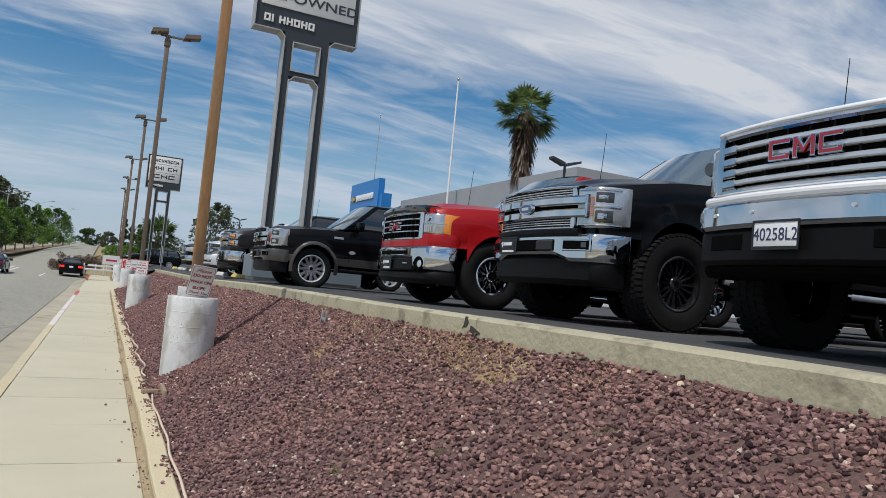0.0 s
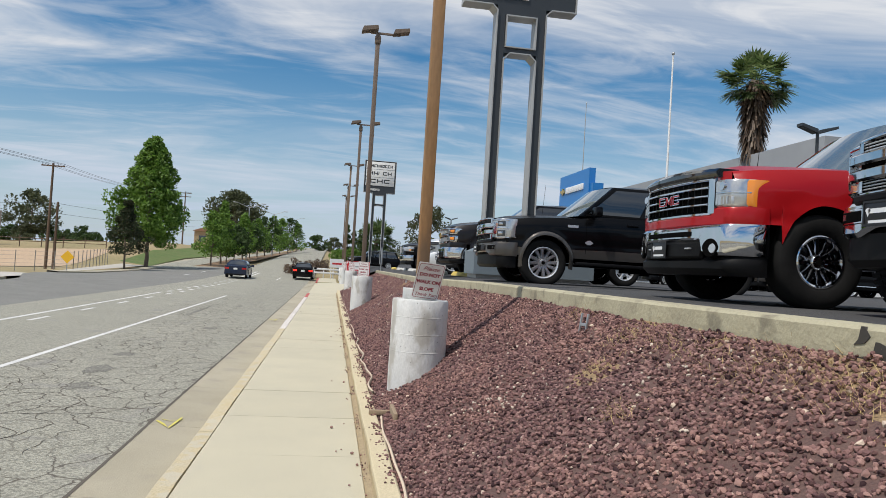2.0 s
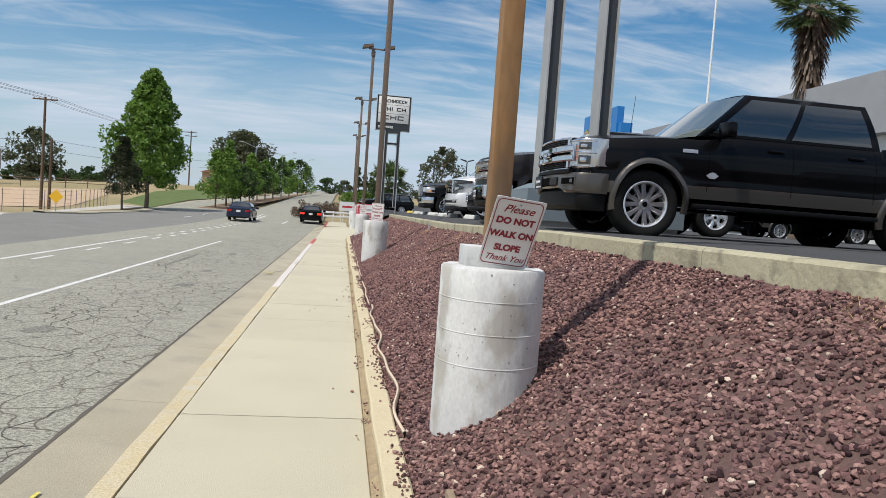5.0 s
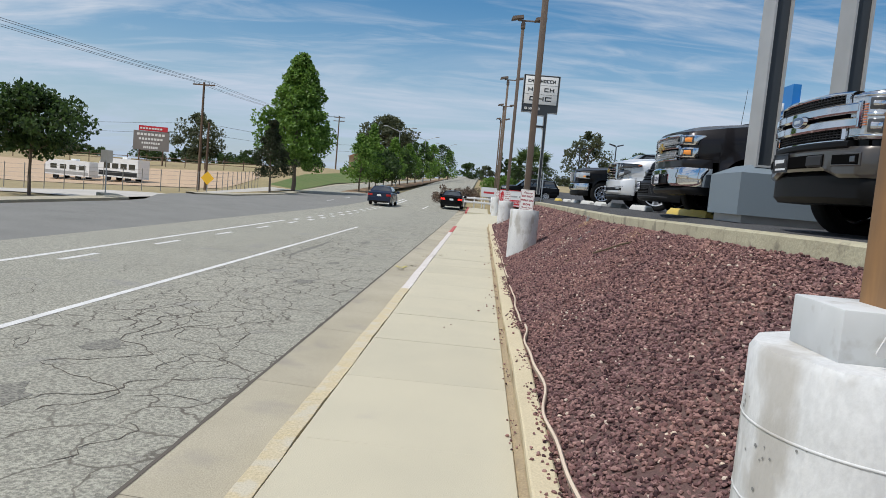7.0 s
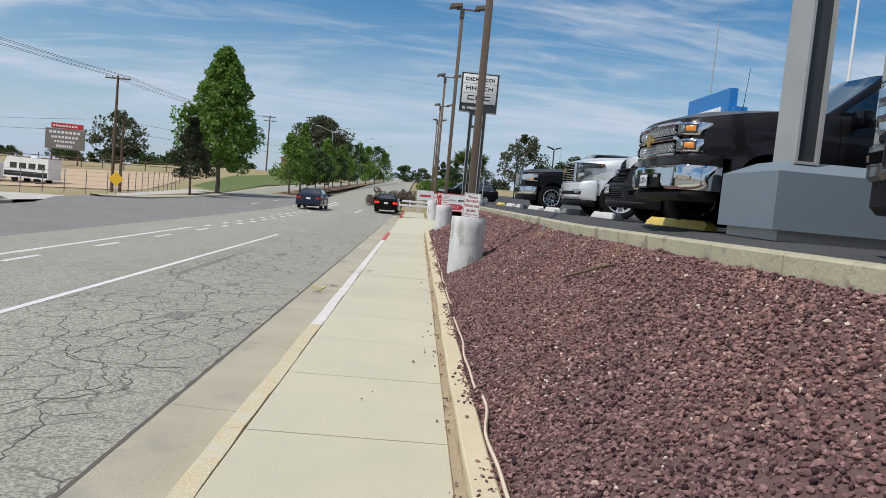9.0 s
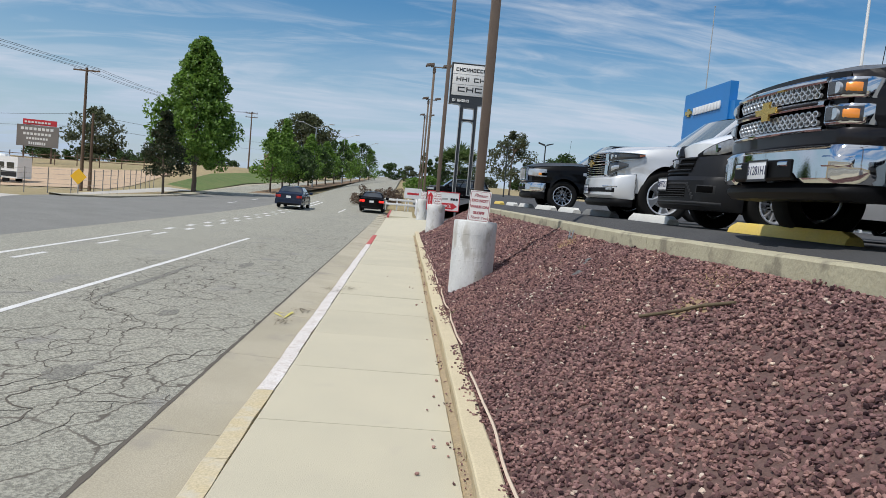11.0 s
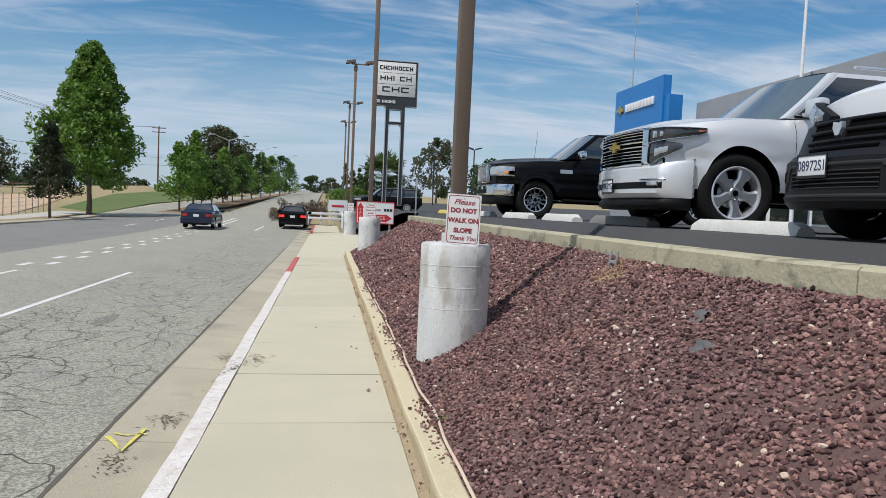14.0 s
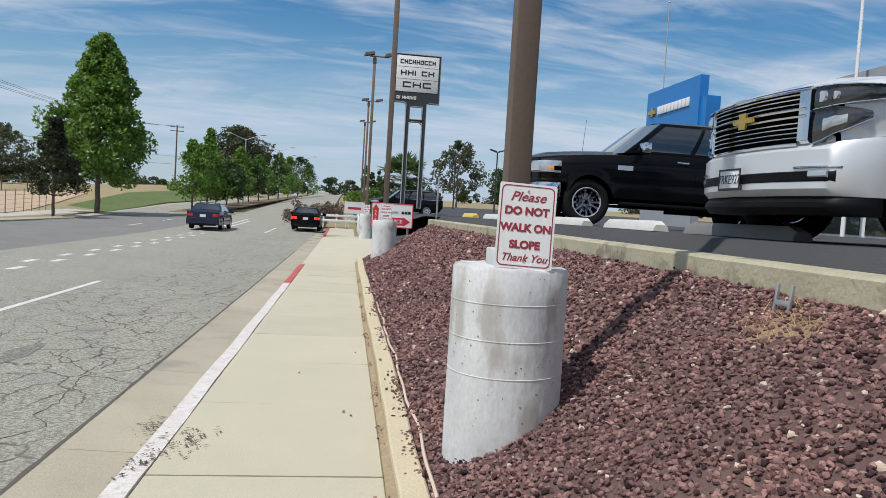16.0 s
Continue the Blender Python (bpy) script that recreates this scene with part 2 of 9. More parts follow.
M_PED = material("pedestal_blue_grey", (0.165, 0.205, 0.235), 0.6, spots=0.25, scale=1.5, second=(0.14, 0.175, 0.20))
M_BLUE = material("blue_panel", (0.014, 0.19, 0.52), 0.35, spots=0.15, scale=0.4)
M_WHITE = material("white_paint", (0.80, 0.80, 0.79), 0.6, spots=0.25, scale=2.5, second=(0.7, 0.69, 0.66))
M_GALV = material("galvanised", (0.45, 0.46, 0.47), 0.45, 0.7, spots=0.3, scale=6)
M_WOODPOLE = material("utility_wood", (0.16, 0.105, 0.07), 0.9, spots=0.5, scale=2, fine=0.3, stretch=(1, 1, 0.2))
M_RED = material("sign_red", (0.55, 0.03, 0.04), 0.5)
M_YELLOW = material("paint_yellow", (0.72, 0.52, 0.10), 0.7, spots=0.5, scale=4, second=(0.6, 0.47, 0.2), fine=0.25)
M_YMARK = material("yellow_marking", (0.70, 0.62, 0.14), 0.85, fine=0.5, fine_scale=50)

# ---- building helpers ----


def part(name, bm, mat, parent=None, label="", smooth=None, kind="", category=""):
    """Links a bmesh as ONE mesh object under a thing or a part. smooth: the angle above which edges stay sharp."""
    me = bpy.data.meshes.new(name)
    bm.normal_update()
    bm.to_mesh(me)
    bm.free()
    for m in (mat if isinstance(mat, (list, tuple)) else [mat]):
        me.materials.append(m)
    if smooth is not None:
        for p in me.polygons:
            p.use_smooth = True
        me.set_sharp_from_angle(angle=radians(smooth))
    ob = new(name, me)
    if parent is not None:
        ob.parent = parent
    return tagged(ob, label, category, "", kind)


def thing(name, label, category, at=None, group="", kind=""):
    e = new(name)
    e.empty_display_size = 0.2
    if at is not None:
        e.matrix_basis = at
    return tagged(e, label, category, group, kind)


def shared(name, me, parent, m):
    """A piece on mesh data that alike pieces share."""
    ob = new(name, me)
    ob.parent = parent
    ob.matrix_basis = m
    return ob


def mesh_of(bm, mat, smooth=None, name="piece"):
    me = bpy.data.meshes.new(name)
    bm.normal_update()
    bm.to_mesh(me)
    bm.free()
    for m in (mat if isinstance(mat, (list, tuple)) else [mat]):
        me.materials.append(m)
    if smooth is not None:
        for p in me.polygons:
            p.use_smooth = True
        me.set_sharp_from_angle(angle=radians(smooth))
    return me


def box(bm, x0, x1, y0, y1, z0, z1, bevel=0.0, mi=0):
    r = bmesh.ops.create_cube(bm, size=1.0)
    bmesh.ops.transform(bm, matrix=Matrix.Translation(((x0 + x1) / 2, (y0 + y1) / 2, (z0 + z1) / 2)) @ Matrix.Diagonal((x1 - x0, y1 - y0, z1 - z0, 1)), verts=r["verts"])
    fs = list({f for v in r["verts"] for f in v.link_faces})
    if bevel:
        es = list({e for v in r["verts"] for e in v.link_edges})
        bv = bmesh.ops.bevel(bm, geom=es, offset=bevel, segments=2, affect="EDGES", profile=0.5)
        fs = list({f for v in bv["verts"] for f in v.link_faces})
    for f in fs:
        f.material_index = mi
    return bm


def cyl(bm, a, b, r0, r1=None, seg=16, caps=True, mi=0):
    """A tapered rod from a to b."""
    a, b = Vector(a), Vector(b)
    r1 = r0 if r1 is None else r1
    d = b - a
    r = bmesh.ops.create_cone(bm, cap_ends=caps, segments=seg, radius1=r0, radius2=r1, depth=d.length)
    bmesh.ops.transform(bm, matrix=Matrix.Translation((a + b) / 2) @ d.to_track_quat("Z", "Y").to_matrix().to_4x4(), verts=r["verts"])
    if mi:
        for f in {f for v in r["verts"] for f in v.link_faces}:
            f.material_index = mi
    return bm


def prism(bm, poly, y0, y1, axis="y", mi=0):
    """A polygon of (u, v) extruded along an axis: y: (x, z); x: (y, z); z: (x, y)."""
    def at(u, v, w):
        return {"y": (u, w, v), "x": (w, u, v), "z": (u, v, w)}[axis]
    lo = [bm.verts.new(at(u, v, y0)) for u, v in poly]
    hi = [bm.verts.new(at(u, v, y1)) for u, v in poly]
    k = len(poly)
    fs = [bm.faces.new(lo), bm.faces.new(hi[::-1])]
    fs += [bm.faces.new((lo[i], hi[i], hi[(i + 1) % k], lo[(i + 1) % k])) for i in range(k)]
    for f in fs:
        f.material_index = mi
    bmesh.ops.recalc_face_normals(bm, faces=fs)
    return bm


def sweep(bm, profile, ys, lift, mi=0, closed=True, shift=lambda y: 0.0):
    """A profile of (x, z) carried along y at the heights lift(y)."""
    rows = [[bm.verts.new((x + shift(y), y, z + lift(y))) for x, z in profile] for y in ys]
    k = len(profile)
    fs = []
    for a, b in zip(rows, rows[1:]):
        for i in range(k if closed else k - 1):
            j = (i + 1) % k
            fs.append(bm.faces.new((a[i], b[i], b[j], a[j])))
    if closed:
        fs += [bm.faces.new(rows[0]), bm.faces.new(rows[-1][::-1])]
    for f in fs:
        f.material_index = mi
    bmesh.ops.recalc_face_normals(bm, faces=fs)
    return bm


def text(name, words, m, size, mat, parent, depth=0.004, stretch=1.0, align="CENTER", label="", shear=0.0, spacing=1.0, bold=0.0):
    """Raised lettering in the built-in font; m: its pose (letters face the pose's +z)."""
    cu = bpy.data.curves.new(name, "FONT")
    cu.body, cu.size, cu.extrude, cu.align_x, cu.align_y = words, size, depth, align, "CENTER"
    cu.shear, cu.space_character, cu.offset = shear, spacing, bold
    tmp = bpy.data.objects.new(name, cu)
    me = bpy.data.meshes.new_from_object(tmp)
    bpy.data.objects.remove(tmp)
    bpy.data.curves.remove(cu)
    me.materials.clear()
    me.materials.append(mat)
    me.transform(Matrix.Diagonal((stretch, 1, 1, 1)))
    ob = new(name, me)
    ob.parent = parent
    ob.matrix_basis = m
    return tagged(ob, label)


FRONT = pose(0, 0, 0, 90, 0, 0)          # letters that face -y
SIDEWAYS = pose(0, 0, 0, 90, 0, -90)     # letters that face -x


def rise(y):
    """The street's height: level, then uphill in the distance."""
    if y < 48:
        return 0.0
    if y < 90:
        return 0.00042 * (y - 48) ** 2
    return 0.741 + 0.0353 * min(y - 90, 160)


rng = random.Random(4)

# ---- ground, road ----
YS = [-40, -20, -10, 0, 10, 20, 30, 40, 48, 54, 60, 66, 72, 78, 84, 90, 100, 115, 130, 150, 180, 215, 250]


def smooth(u):
    u = min(1.0, max(0.0, u))
    return u * u * (3 - 2 * u)


def ground_z(x, y):
    """Level by the street; the far side falls away and climbs to a low hill."""
    near = rise(y) - 0.45
    if x > -12:
        return near
    far = -0.25 - 0.05 * min(40, max(0, -x - 19)) + 4.4 * smooth((y - 98) / 46)
    edge = 0.03 * max(0, min(y, 250) - 80) - 0.25
    w = smooth((-x - 18) / 12)
    return edge * (1 - w) + far * w


bm = bmesh.new()
gx = [-3000, -800, -300, -160, -120, -100, -85, -70, -60, -52, -44, -38, -34, -30, -27, -24, -21, -18, -15, -12.01, -11.9, -8, -2.4, 0.5, 3.1, 8, 20, 45, 90, 200, 600, 3000]
gy = [-3000, -600, -150, -60, -20, 0, 15, 30, 38, 44, 50, 55, 60, 65, 70, 75, 80, 85, 90, 95, 100, 107, 114, 121, 128, 136, 144, 152, 165, 180, 200, 225, 250, 340, 600, 1200, 3000]
grid = [[bm.verts.new((x, y, ground_z(x, y))) for x in gx] for y in gy]
for r0, r1 in zip(grid, grid[1:]):
    for i in range(len(gx) - 1):
        bm.faces.new((r0[i], r0[i + 1], r1[i + 1], r1[i]))
part("ground", bm, M_DRY, None, "dry sandy ground with pale weeds", 60, "structure", "ground")

bm = bmesh.new()
sweep(bm, [(-9.2, -0.13), (-1.47, -0.13), (-1.47, -0.6), (-9.2, -0.6)], YS, rise)
part("road", bm, M_ASPHALT, None, "grey worn asphalt street with cracks", None, "structure", "road")
bm = bmesh.new()
OUT = lambda q: -15.3 if q < 40 else (-15.3 - 3.2 * smooth((q - 40) / 12) if q < 70 else -18.5)
rows = [[bm.verts.new(v) for v in ((OUT(q), q, -0.06 + 0.03 * max(0, q - 80)), (-9.2, q, rise(q) - 0.131))] for q in [-40, -10, 15, 30, 40, 43, 46, 49, 52, 58, 64, 70, 76, 82, 88]]
for a_, b__ in zip(rows, rows[1:]):
    bm.faces.new((a_[0], a_[1], b__[1], b__[0]))
part("road", bm, M_ASPHALT2, None, "darker asphalt of the opposite lanes", None, "structure", "road")

# gutter, kerb, walk
flat0 = lambda y: 0.0
rd = tagged(new("gutter"), "grey concrete gutter pan beside the street", "gutter", "", "structure")
STEP = 4.85
bm = bmesh.new()
sweep(bm, [(-1.47, -0.125), (-0.855, -0.15), (-0.855, -0.5), (-1.47, -0.5)], [0, STEP / 2 - 0.008], flat0)
gut_me = mesh_of(bm, M_GUTTER, None, "gutter_slab")
y = 12.13 - 3 * STEP - 5 * STEP / 2
while y < 68:
    shared("slab", gut_me, rd, Matrix.Translation((0, y + 0.8, rise(y + 1))))
    y += STEP / 2
bm = bmesh.new()
sweep(bm, [(-1.49, -0.16), (0.8, -0.16), (0.8, -0.6), (-1.49, -0.6)], [-14, 0, 20, 48, 54, 60, 66, 71], lambda y: rise(y) - 0.01)
part("ground_bed", bm, M_JOINT, None, "dark dirt under the walk and gutter joints", None, "structure", "ground")

kerb = tagged(new("kerb"), "concrete kerb with faded yellow, white and red paint", "kerb", "", "structure")
KP = [(-0.86, -0.2), (-0.846, -0.03), (-0.826, 0.0), (-0.686, 0.004), (-0.686, -0.2)]


def kerb_run(y0, y1, step, mat, drop=flat0):
    a = y0
    while a < y1 - 0.05:
        b = min(a + step, y1)
        bm = bmesh.new()
        ys = [a + (b - a - 0.006) * i / 6 for i in range(7)]
        sweep(bm, KP, ys, lambda q: rise(q) + drop(q), shift=lambda q: 0.006 * math.sin(q * 2.1) + 0.004 * math.sin(q * 7.7))
        part("kerb_stone", bm, mat, kerb, "", 25)
        a = b


kerb_run(12.13 - 5 * STEP, 20.94, STEP / 2, M_KERB)
kerb_run(20.94, 37.66, STEP / 2, M_KERBW)
kerb_run(37.66, 44.6, STEP / 2, M_KERBR, lambda q: -0.13 * max(0, q - 42.6) / 2)
kerb_run(63.2, 72, STEP / 2, M_KERBR)

walkway = tagged(new("pavement"), "pale beige concrete footpath slabs with dark joints", "footpath", "", "structure")
SLAB = STEP / 3


def slab_mesh(length):
    bm = bmesh.new()
    w0, w1, e = -0.680, 0.735, 0.006
    g = 0.010
    sweep(bm, [(w0, -0.1), (w0, -e), (w0 + e, 0), (w1 - e, 0), (w1, -e), (w1, -0.1)], [0, length - g], flat0)
    return mesh_of(bm, M_WALK, 20, "slab")


slab_me = slab_mesh(SLAB)
y = 12.13 - 5 * STEP
k = 0
while y < 44.0:
    shared("slab", slab_me, walkway, Matrix.Translation((0, y + (0.006 if k % 3 == 0 else 0), -0.002 * rng.random())) @ pose(0, 0, 0, rng.uniform(-0.08, 0.08), rng.uniform(-0.1, 0.1), 0))
    y += SLAB
    k += 1
y_walk_end = y
bm = bmesh.new()
sweep(bm, [(-0.86, -0.13), (0.735, 0.0), (1.9, 0.06), (1.9, -0.3), (-0.86, -0.3)], [y_walk_end + 0.01, 48, 54, 60.4], rise)
part("driveway", bm, M_WALK, None, "pale concrete driveway apron across the footpath", None, "structure", "driveway")
bm = bmesh.new()
sweep(bm, [(-0.672, 0.0), (0.9, 0.0), (0.9, -0.3), (-0.672, -0.3)], [63.0, 66, 69, 72], rise)
part("pavement_far", bm, M_WALK, None, "pale concrete footpath beyond the driveway", None, "structure", "footpath")
bm = bmesh.new()
sweep(bm, [(-0.86, -0.13), (0.735, 0.0), (1.9, 0.0), (1.9, -0.3), (-0.86, -0.3)], [60.41, 62.99], rise)
part("driveway_end", bm, M_WALK, None, "concrete driveway apron end", None, "structure", "driveway")

# low block wall at the foot of the slope
lowwall = tagged(new("low_wall"), "low tan block edging wall with a smooth cap", "low wall", "", "structure")
LW = 0.165
bm = bmesh.new()
BL = 0.40
sweep(bm, [(0.0, -0.15), (0.0, LW - 0.05), (0.02, LW - 0.044), (0.1, LW - 0.044), (0.1, -0.15)], [0, BL - 0.006], flat0)
lw_me = mesh_of(bm, M_BLOCK, None, "block")
y = -12.0
while y < 44.6:
    shared("block", lw_me, lowwall, Matrix.Translation((0.792 + rng.uniform(-0.004, 0.006), y, rng.uniform(-0.004, 0.004))) @ pose(0, 0, 0, 0, 0, rng.uniform(-0.5, 0.5)))
    y += BL
bm = bmesh.new()
ys = [-12 + 0.35 * i for i in range(163)]
sweep(bm, [(0.782, LW - 0.045), (0.784, LW - 0.008), (0.795, LW), (0.93, LW + 0.004), (0.945, LW - 0.01), (0.945, 0)], ys, lambda q: 0.004 * math.sin(q * 1.7) + 0.003 * math.sin(q * 5.3), shift=lambda q: 0.008 * math.sin(q * 0.9) + 0.004 * math.sin(q * 3.7))
part("cap", bm, M_CAP, lowwall, "smooth tan mortar cap", 30)
bm = bmesh.new()
sweep(bm, [(0.735, -0.02), (0.76, -0.006), (0.80, 0.012), (0.80, -0.1), (0.735, -0.1)], [-12 + 0.25 * i for i in range(226)], lambda q: 0.008 * noise.noise((q * 3, 0, 0)))
part("dirt_strip", bm, material("gap_dirt", (0.42, 0.33, 0.2), 1.0, spots=0.6, scale=9, second=(0.26, 0.2, 0.14), fine=0.4, bump=0.6), lowwall, "dry dirt in the gap beside the footpath", 60)


# retaining wall and lot
def wall_top(y):
    pts = [(-20, 1.62), (3, 1.61), (8, 1.585), (15, 1.57), (21, 1.50), (24, 1.465), (60, 1.45)]
    for (a, za), (b, zb) in zip(pts, pts[1:]):
        if y <= b:
            return za + (zb - za) * (y - a) / (b - a)
    return 1.45


LOT = 1.60
WALL_END = 45.2
retain = tagged(new("retaining_wall"), "weathered low concrete retaining wall above the slope", "retaining wall", "", "structure")
a = -12.0
for b in (-6.5, -0.6, 5.35, 11.2, 17.1, 23.0, 28.78, 34.6, 40.4, WALL_END):
    bm = bmesh.new()
    n = 24
    ys = [a + (b - a - 0.012) * i / n for i in range(n + 1)]
    rows = []
    for q in ys:
        t = wall_top(q)
        w = 0.012 * noise.noise((q * 1.3, 5, 0))
        c = 0.006 * noise.noise((q * 6, 9, 0))
        rows.append([bm.verts.new(p) for p in ((3.0 + w, q, 0.7), (3.0 + w, q, t - 0.02 + c), (3.018 + w, q, t + c), (3.19, q, t + 0.008), (3.205, q, t - 0.01), (3.205, q, 0.7))])
    for r0, r1 in zip(rows, rows[1:]):
        for i in range(6):
            j = (i + 1) % 6
            bm.faces.new((r0[i], r0[j], r1[j], r1[i]))
    bm.faces.new(rows[0]); bm.faces.new(rows[-1][::-1])
    bmesh.ops.recalc_face_normals(bm, faces=bm.faces[:])
    part("wall_panel", bm, M_RETAIN, retain, "", 25)
    a = b
bm = bmesh.new()
prism(bm, [(3.205, 0.3), (3.205, 1.45), (14, 1.45), (14, 0.3)], WALL_END - 0.2, WALL_END, "y")
part("wall_panel", bm, M_RETAIN, retain)

bm = bmesh.new()
ys = [-25 + 0.6 * i for i in range(118)]
prof = lambda q: [(3.205, wall_top(q) - 0.03 + 0.02 * noise.noise((q * 3, 1, 0))), (3.3, wall_top(q) + 0.012 + 0.015 * noise.noise((q * 4, 2, 0))), (3.48 + 0.05 * noise.noise((q * 2, 3, 0)), LOT - 0.012), (3.9, LOT), (9, LOT + 0.02), (60, LOT + 0.3)]
rows = [[bm.verts.new((x, q, z)) for x, z in prof(q)] for q in ys]
for r0, r1 in zip(rows, rows[1:]):
    for i in range(5):
        bm.faces.new((r0[i], r0[i + 1], r1[i + 1], r1[i]))
part("lot", bm, M_LOT, None, "dark asphalt of the car dealer's raised lot", 40, "structure", "parking lot")
bm = bmesh.new()
rows = []
for x, z in ((1.9, 0.06), (3.5, 0.35), (6, 0.9), (10, 1.6), (60, 1.9)):
    rows.append([bm.verts.new((x, q, z + rise(q))) for q in (45.21, 50, 55, 60.4)])
for r0, r1 in zip(rows, rows[1:]):
    for i in range(3):
        bm.faces.new((r0[i], r1[i], r1[i + 1], r0[i + 1]))
part("driveway_ramp", bm, M_LOT, None, "dark asphalt driveway climbing into the lot", 40, "structure", "driveway")
bm = bmesh.new()
rows = []
for x, z in ((1.2, 0.12), (3.2, 1.0), (4.5, 1.45), (60, 1.75)):
    rows.append([bm.verts.new((x, q, z + rise(q) * 0.6)) for q in (60.41, 70, 80, 100, 130)])
for r0, r1 in zip(rows, rows[1:]):
    for i in range(4):
        bm.faces.new((r0[i], r1[i], r1[i + 1], r0[i + 1]))
part("lot_far", bm, M_LOT, None, "dark asphalt of the far part of the lot", 40, "structure", "parking lot")


# slope with lava rock
def slope_z(x, y):
    top = wall_top(y) - 0.155
    u = min(1.0, max(0.0, (x - 0.93) / 2.08))
    return 0.10 + (top - 0.10) * (u ** 1.02) + 0.05 * noise.noise((x * 0.9, y * 0.7, 3)) * math.sin(math.pi * u) + 0.02 * noise.noise((x * 2.5, y * 2.5, 8))


def bare(x, y):
    """Where the rock lies thin and straw-coloured soil shows."""
    u = (x - 0.93) / 2.08
    v = noise.noise((x * 1.1, y * 0.55, 20)) + 0.5 * noise.noise((x * 3.1, y * 2.0, 31))
    edge = 0.66 if 3 < y < 10 else 0.95
    for px, py, pr in ((2.92, 5.55, 0.22), (2.93, 4.7, 0.22), (2.93, 6.7, 0.22), (2.92, 8.0, 0.22), (2.74, 6.2, 0.17), (2.80, 7.15, 0.24), (2.4, 7.55, 0.14), (2.52, 20.4, 0.2), (2.80, 25.8, 0.28)):
        if math.hypot(x - px, (y - py) * 0.6) < pr * (0.5 + 1.1 * v):
            return True
    return v + 0.9 * (u - edge - 0.15) > 0.62 and u > 0.78


SLOPE_END = 44.4
bm = bmesh.new()
nx, ny = 26, 330
rows = []
for j in range(ny + 1):
    q = -12 + (SLOPE_END + 12) * j / ny
    rows.append([bm.verts.new((0.93 + 2.08 * i / nx, q, slope_z(0.93 + 2.08 * i / nx, q))) for i in range(nx + 1)])
for r0, r1 in zip(rows, rows[1:]):
    for i in range(nx):
        f = bm.faces.new((r0[i], r0[i + 1], r1[i + 1], r1[i]))
        c = f.calc_center_median()
        f.material_index = 1 if bare(c.x, c.y) else 0
M_STRAW = material("straw_soil", (0.36, 0.255, 0.14), 1.0, spots=0.7, scale=6, second=(0.24, 0.15, 0.09), fine=0.5, fine_scale=60, bump=0.9, bump_scale=40)
part("slope", bm, [M_SOIL, M_STRAW], None, "earth bank under red lava rock", 60, "structure", "slope")
bm = bmesh.new()
prism(bm, [(0.93, -0.2), (3.0, -0.2), (3.0, 1.28), (0.93, 0.1)], SLOPE_END, SLOPE_END + 0.25, "y")
part("slope_end", bm, M_SOIL, None, "end of the earth bank", None, "structure", "slope")

M_LAVA = bpy.data.materials.new("lava_rock")
M_LAVA.use_nodes = True
n_, l_ = M_LAVA.node_tree.nodes, M_LAVA.node_tree.links
b_ = n_["Principled BSDF"]
b_.inputs["Roughness"].default_value = 0.95
b_.inputs["Specular IOR Level"].default_value = 0.25
g_ = n_.new("ShaderNodeNewGeometry")
r_ = n_.new("ShaderNodeValToRGB")
r_.color_ramp.interpolation = "LINEAR"
els = r_.color_ramp.elements
els[0].position, els[0].color = 0.0, (0.035, 0.019, 0.022, 1)
els[1].position, els[1].color = 1.0, (0.62, 0.52, 0.42, 1)
for p, col in ((0.3, (0.158, 0.089, 0.086, 1)), (0.6, (0.238, 0.137, 0.127, 1)), (0.9, (0.33, 0.205, 0.18, 1)), (0.984, (0.36, 0.225, 0.195, 1)), (0.988, (0.62, 0.52, 0.42, 1))):
    e = els.new(p)
    e.color = col
l_.new(g_.outputs["Random Per Island"], r_.inputs[0])
t_ = n_.new("ShaderNodeTexNoise")
t_.inputs["Scale"].default_value, t_.inputs["Detail"].default_value = 1.1, 4
l_.new(g_.outputs["Position"], t_.inputs["Vector"])
x_ = n_.new("ShaderNodeMix"); x_.data_type, x_.blend_type = "RGBA", "MULTIPLY"
x_.inputs["Factor"].default_value = 0.55
l_.new(r_.outputs[0], x_.inputs["A"])
q_ = n_.new("ShaderNodeValToRGB")
q_.color_ramp.elements[0].position, q_.color_ramp.elements[0].color = 0.38, (0.74, 0.69, 0.74, 1)
q_.color_ramp.elements[1].position, q_.color_ramp.elements[1].color = 0.62, (1.12, 1.03, 0.95, 1)
l_.new(t_.outputs["Fac"], q_.inputs[0]); l_.new(q_.outputs[0], x_.inputs["B"])
l_.new(x_.outputs["Result"], b_.inputs["Base Color"])
v_ = n_.new("ShaderNodeTexNoise")
v_.inputs["Scale"].default_value, v_.inputs["Detail"].default_value = 160, 3
l_.new(g_.outputs["Position"], v_.inputs["Vector"])
u_ = n_.new("ShaderNodeBump")
u_.inputs["Strength"].default_value, u_.inputs["Distance"].default_value = 0.6, 0.006
l_.new(v_.outputs["Fac"], u_.inputs["Height"]); l_.new(u_.outputs[0], b_.inputs["Normal"])

ICO = bmesh.new()
bmesh.ops.create_icosphere(ICO, subdivisions=1, radius=1.0)
ICO_V = np.array([v.co[:] for v in ICO.verts])
ICO_F = np.array([[v.index for v in f.verts] for f in ICO.faces])
ICO.free()


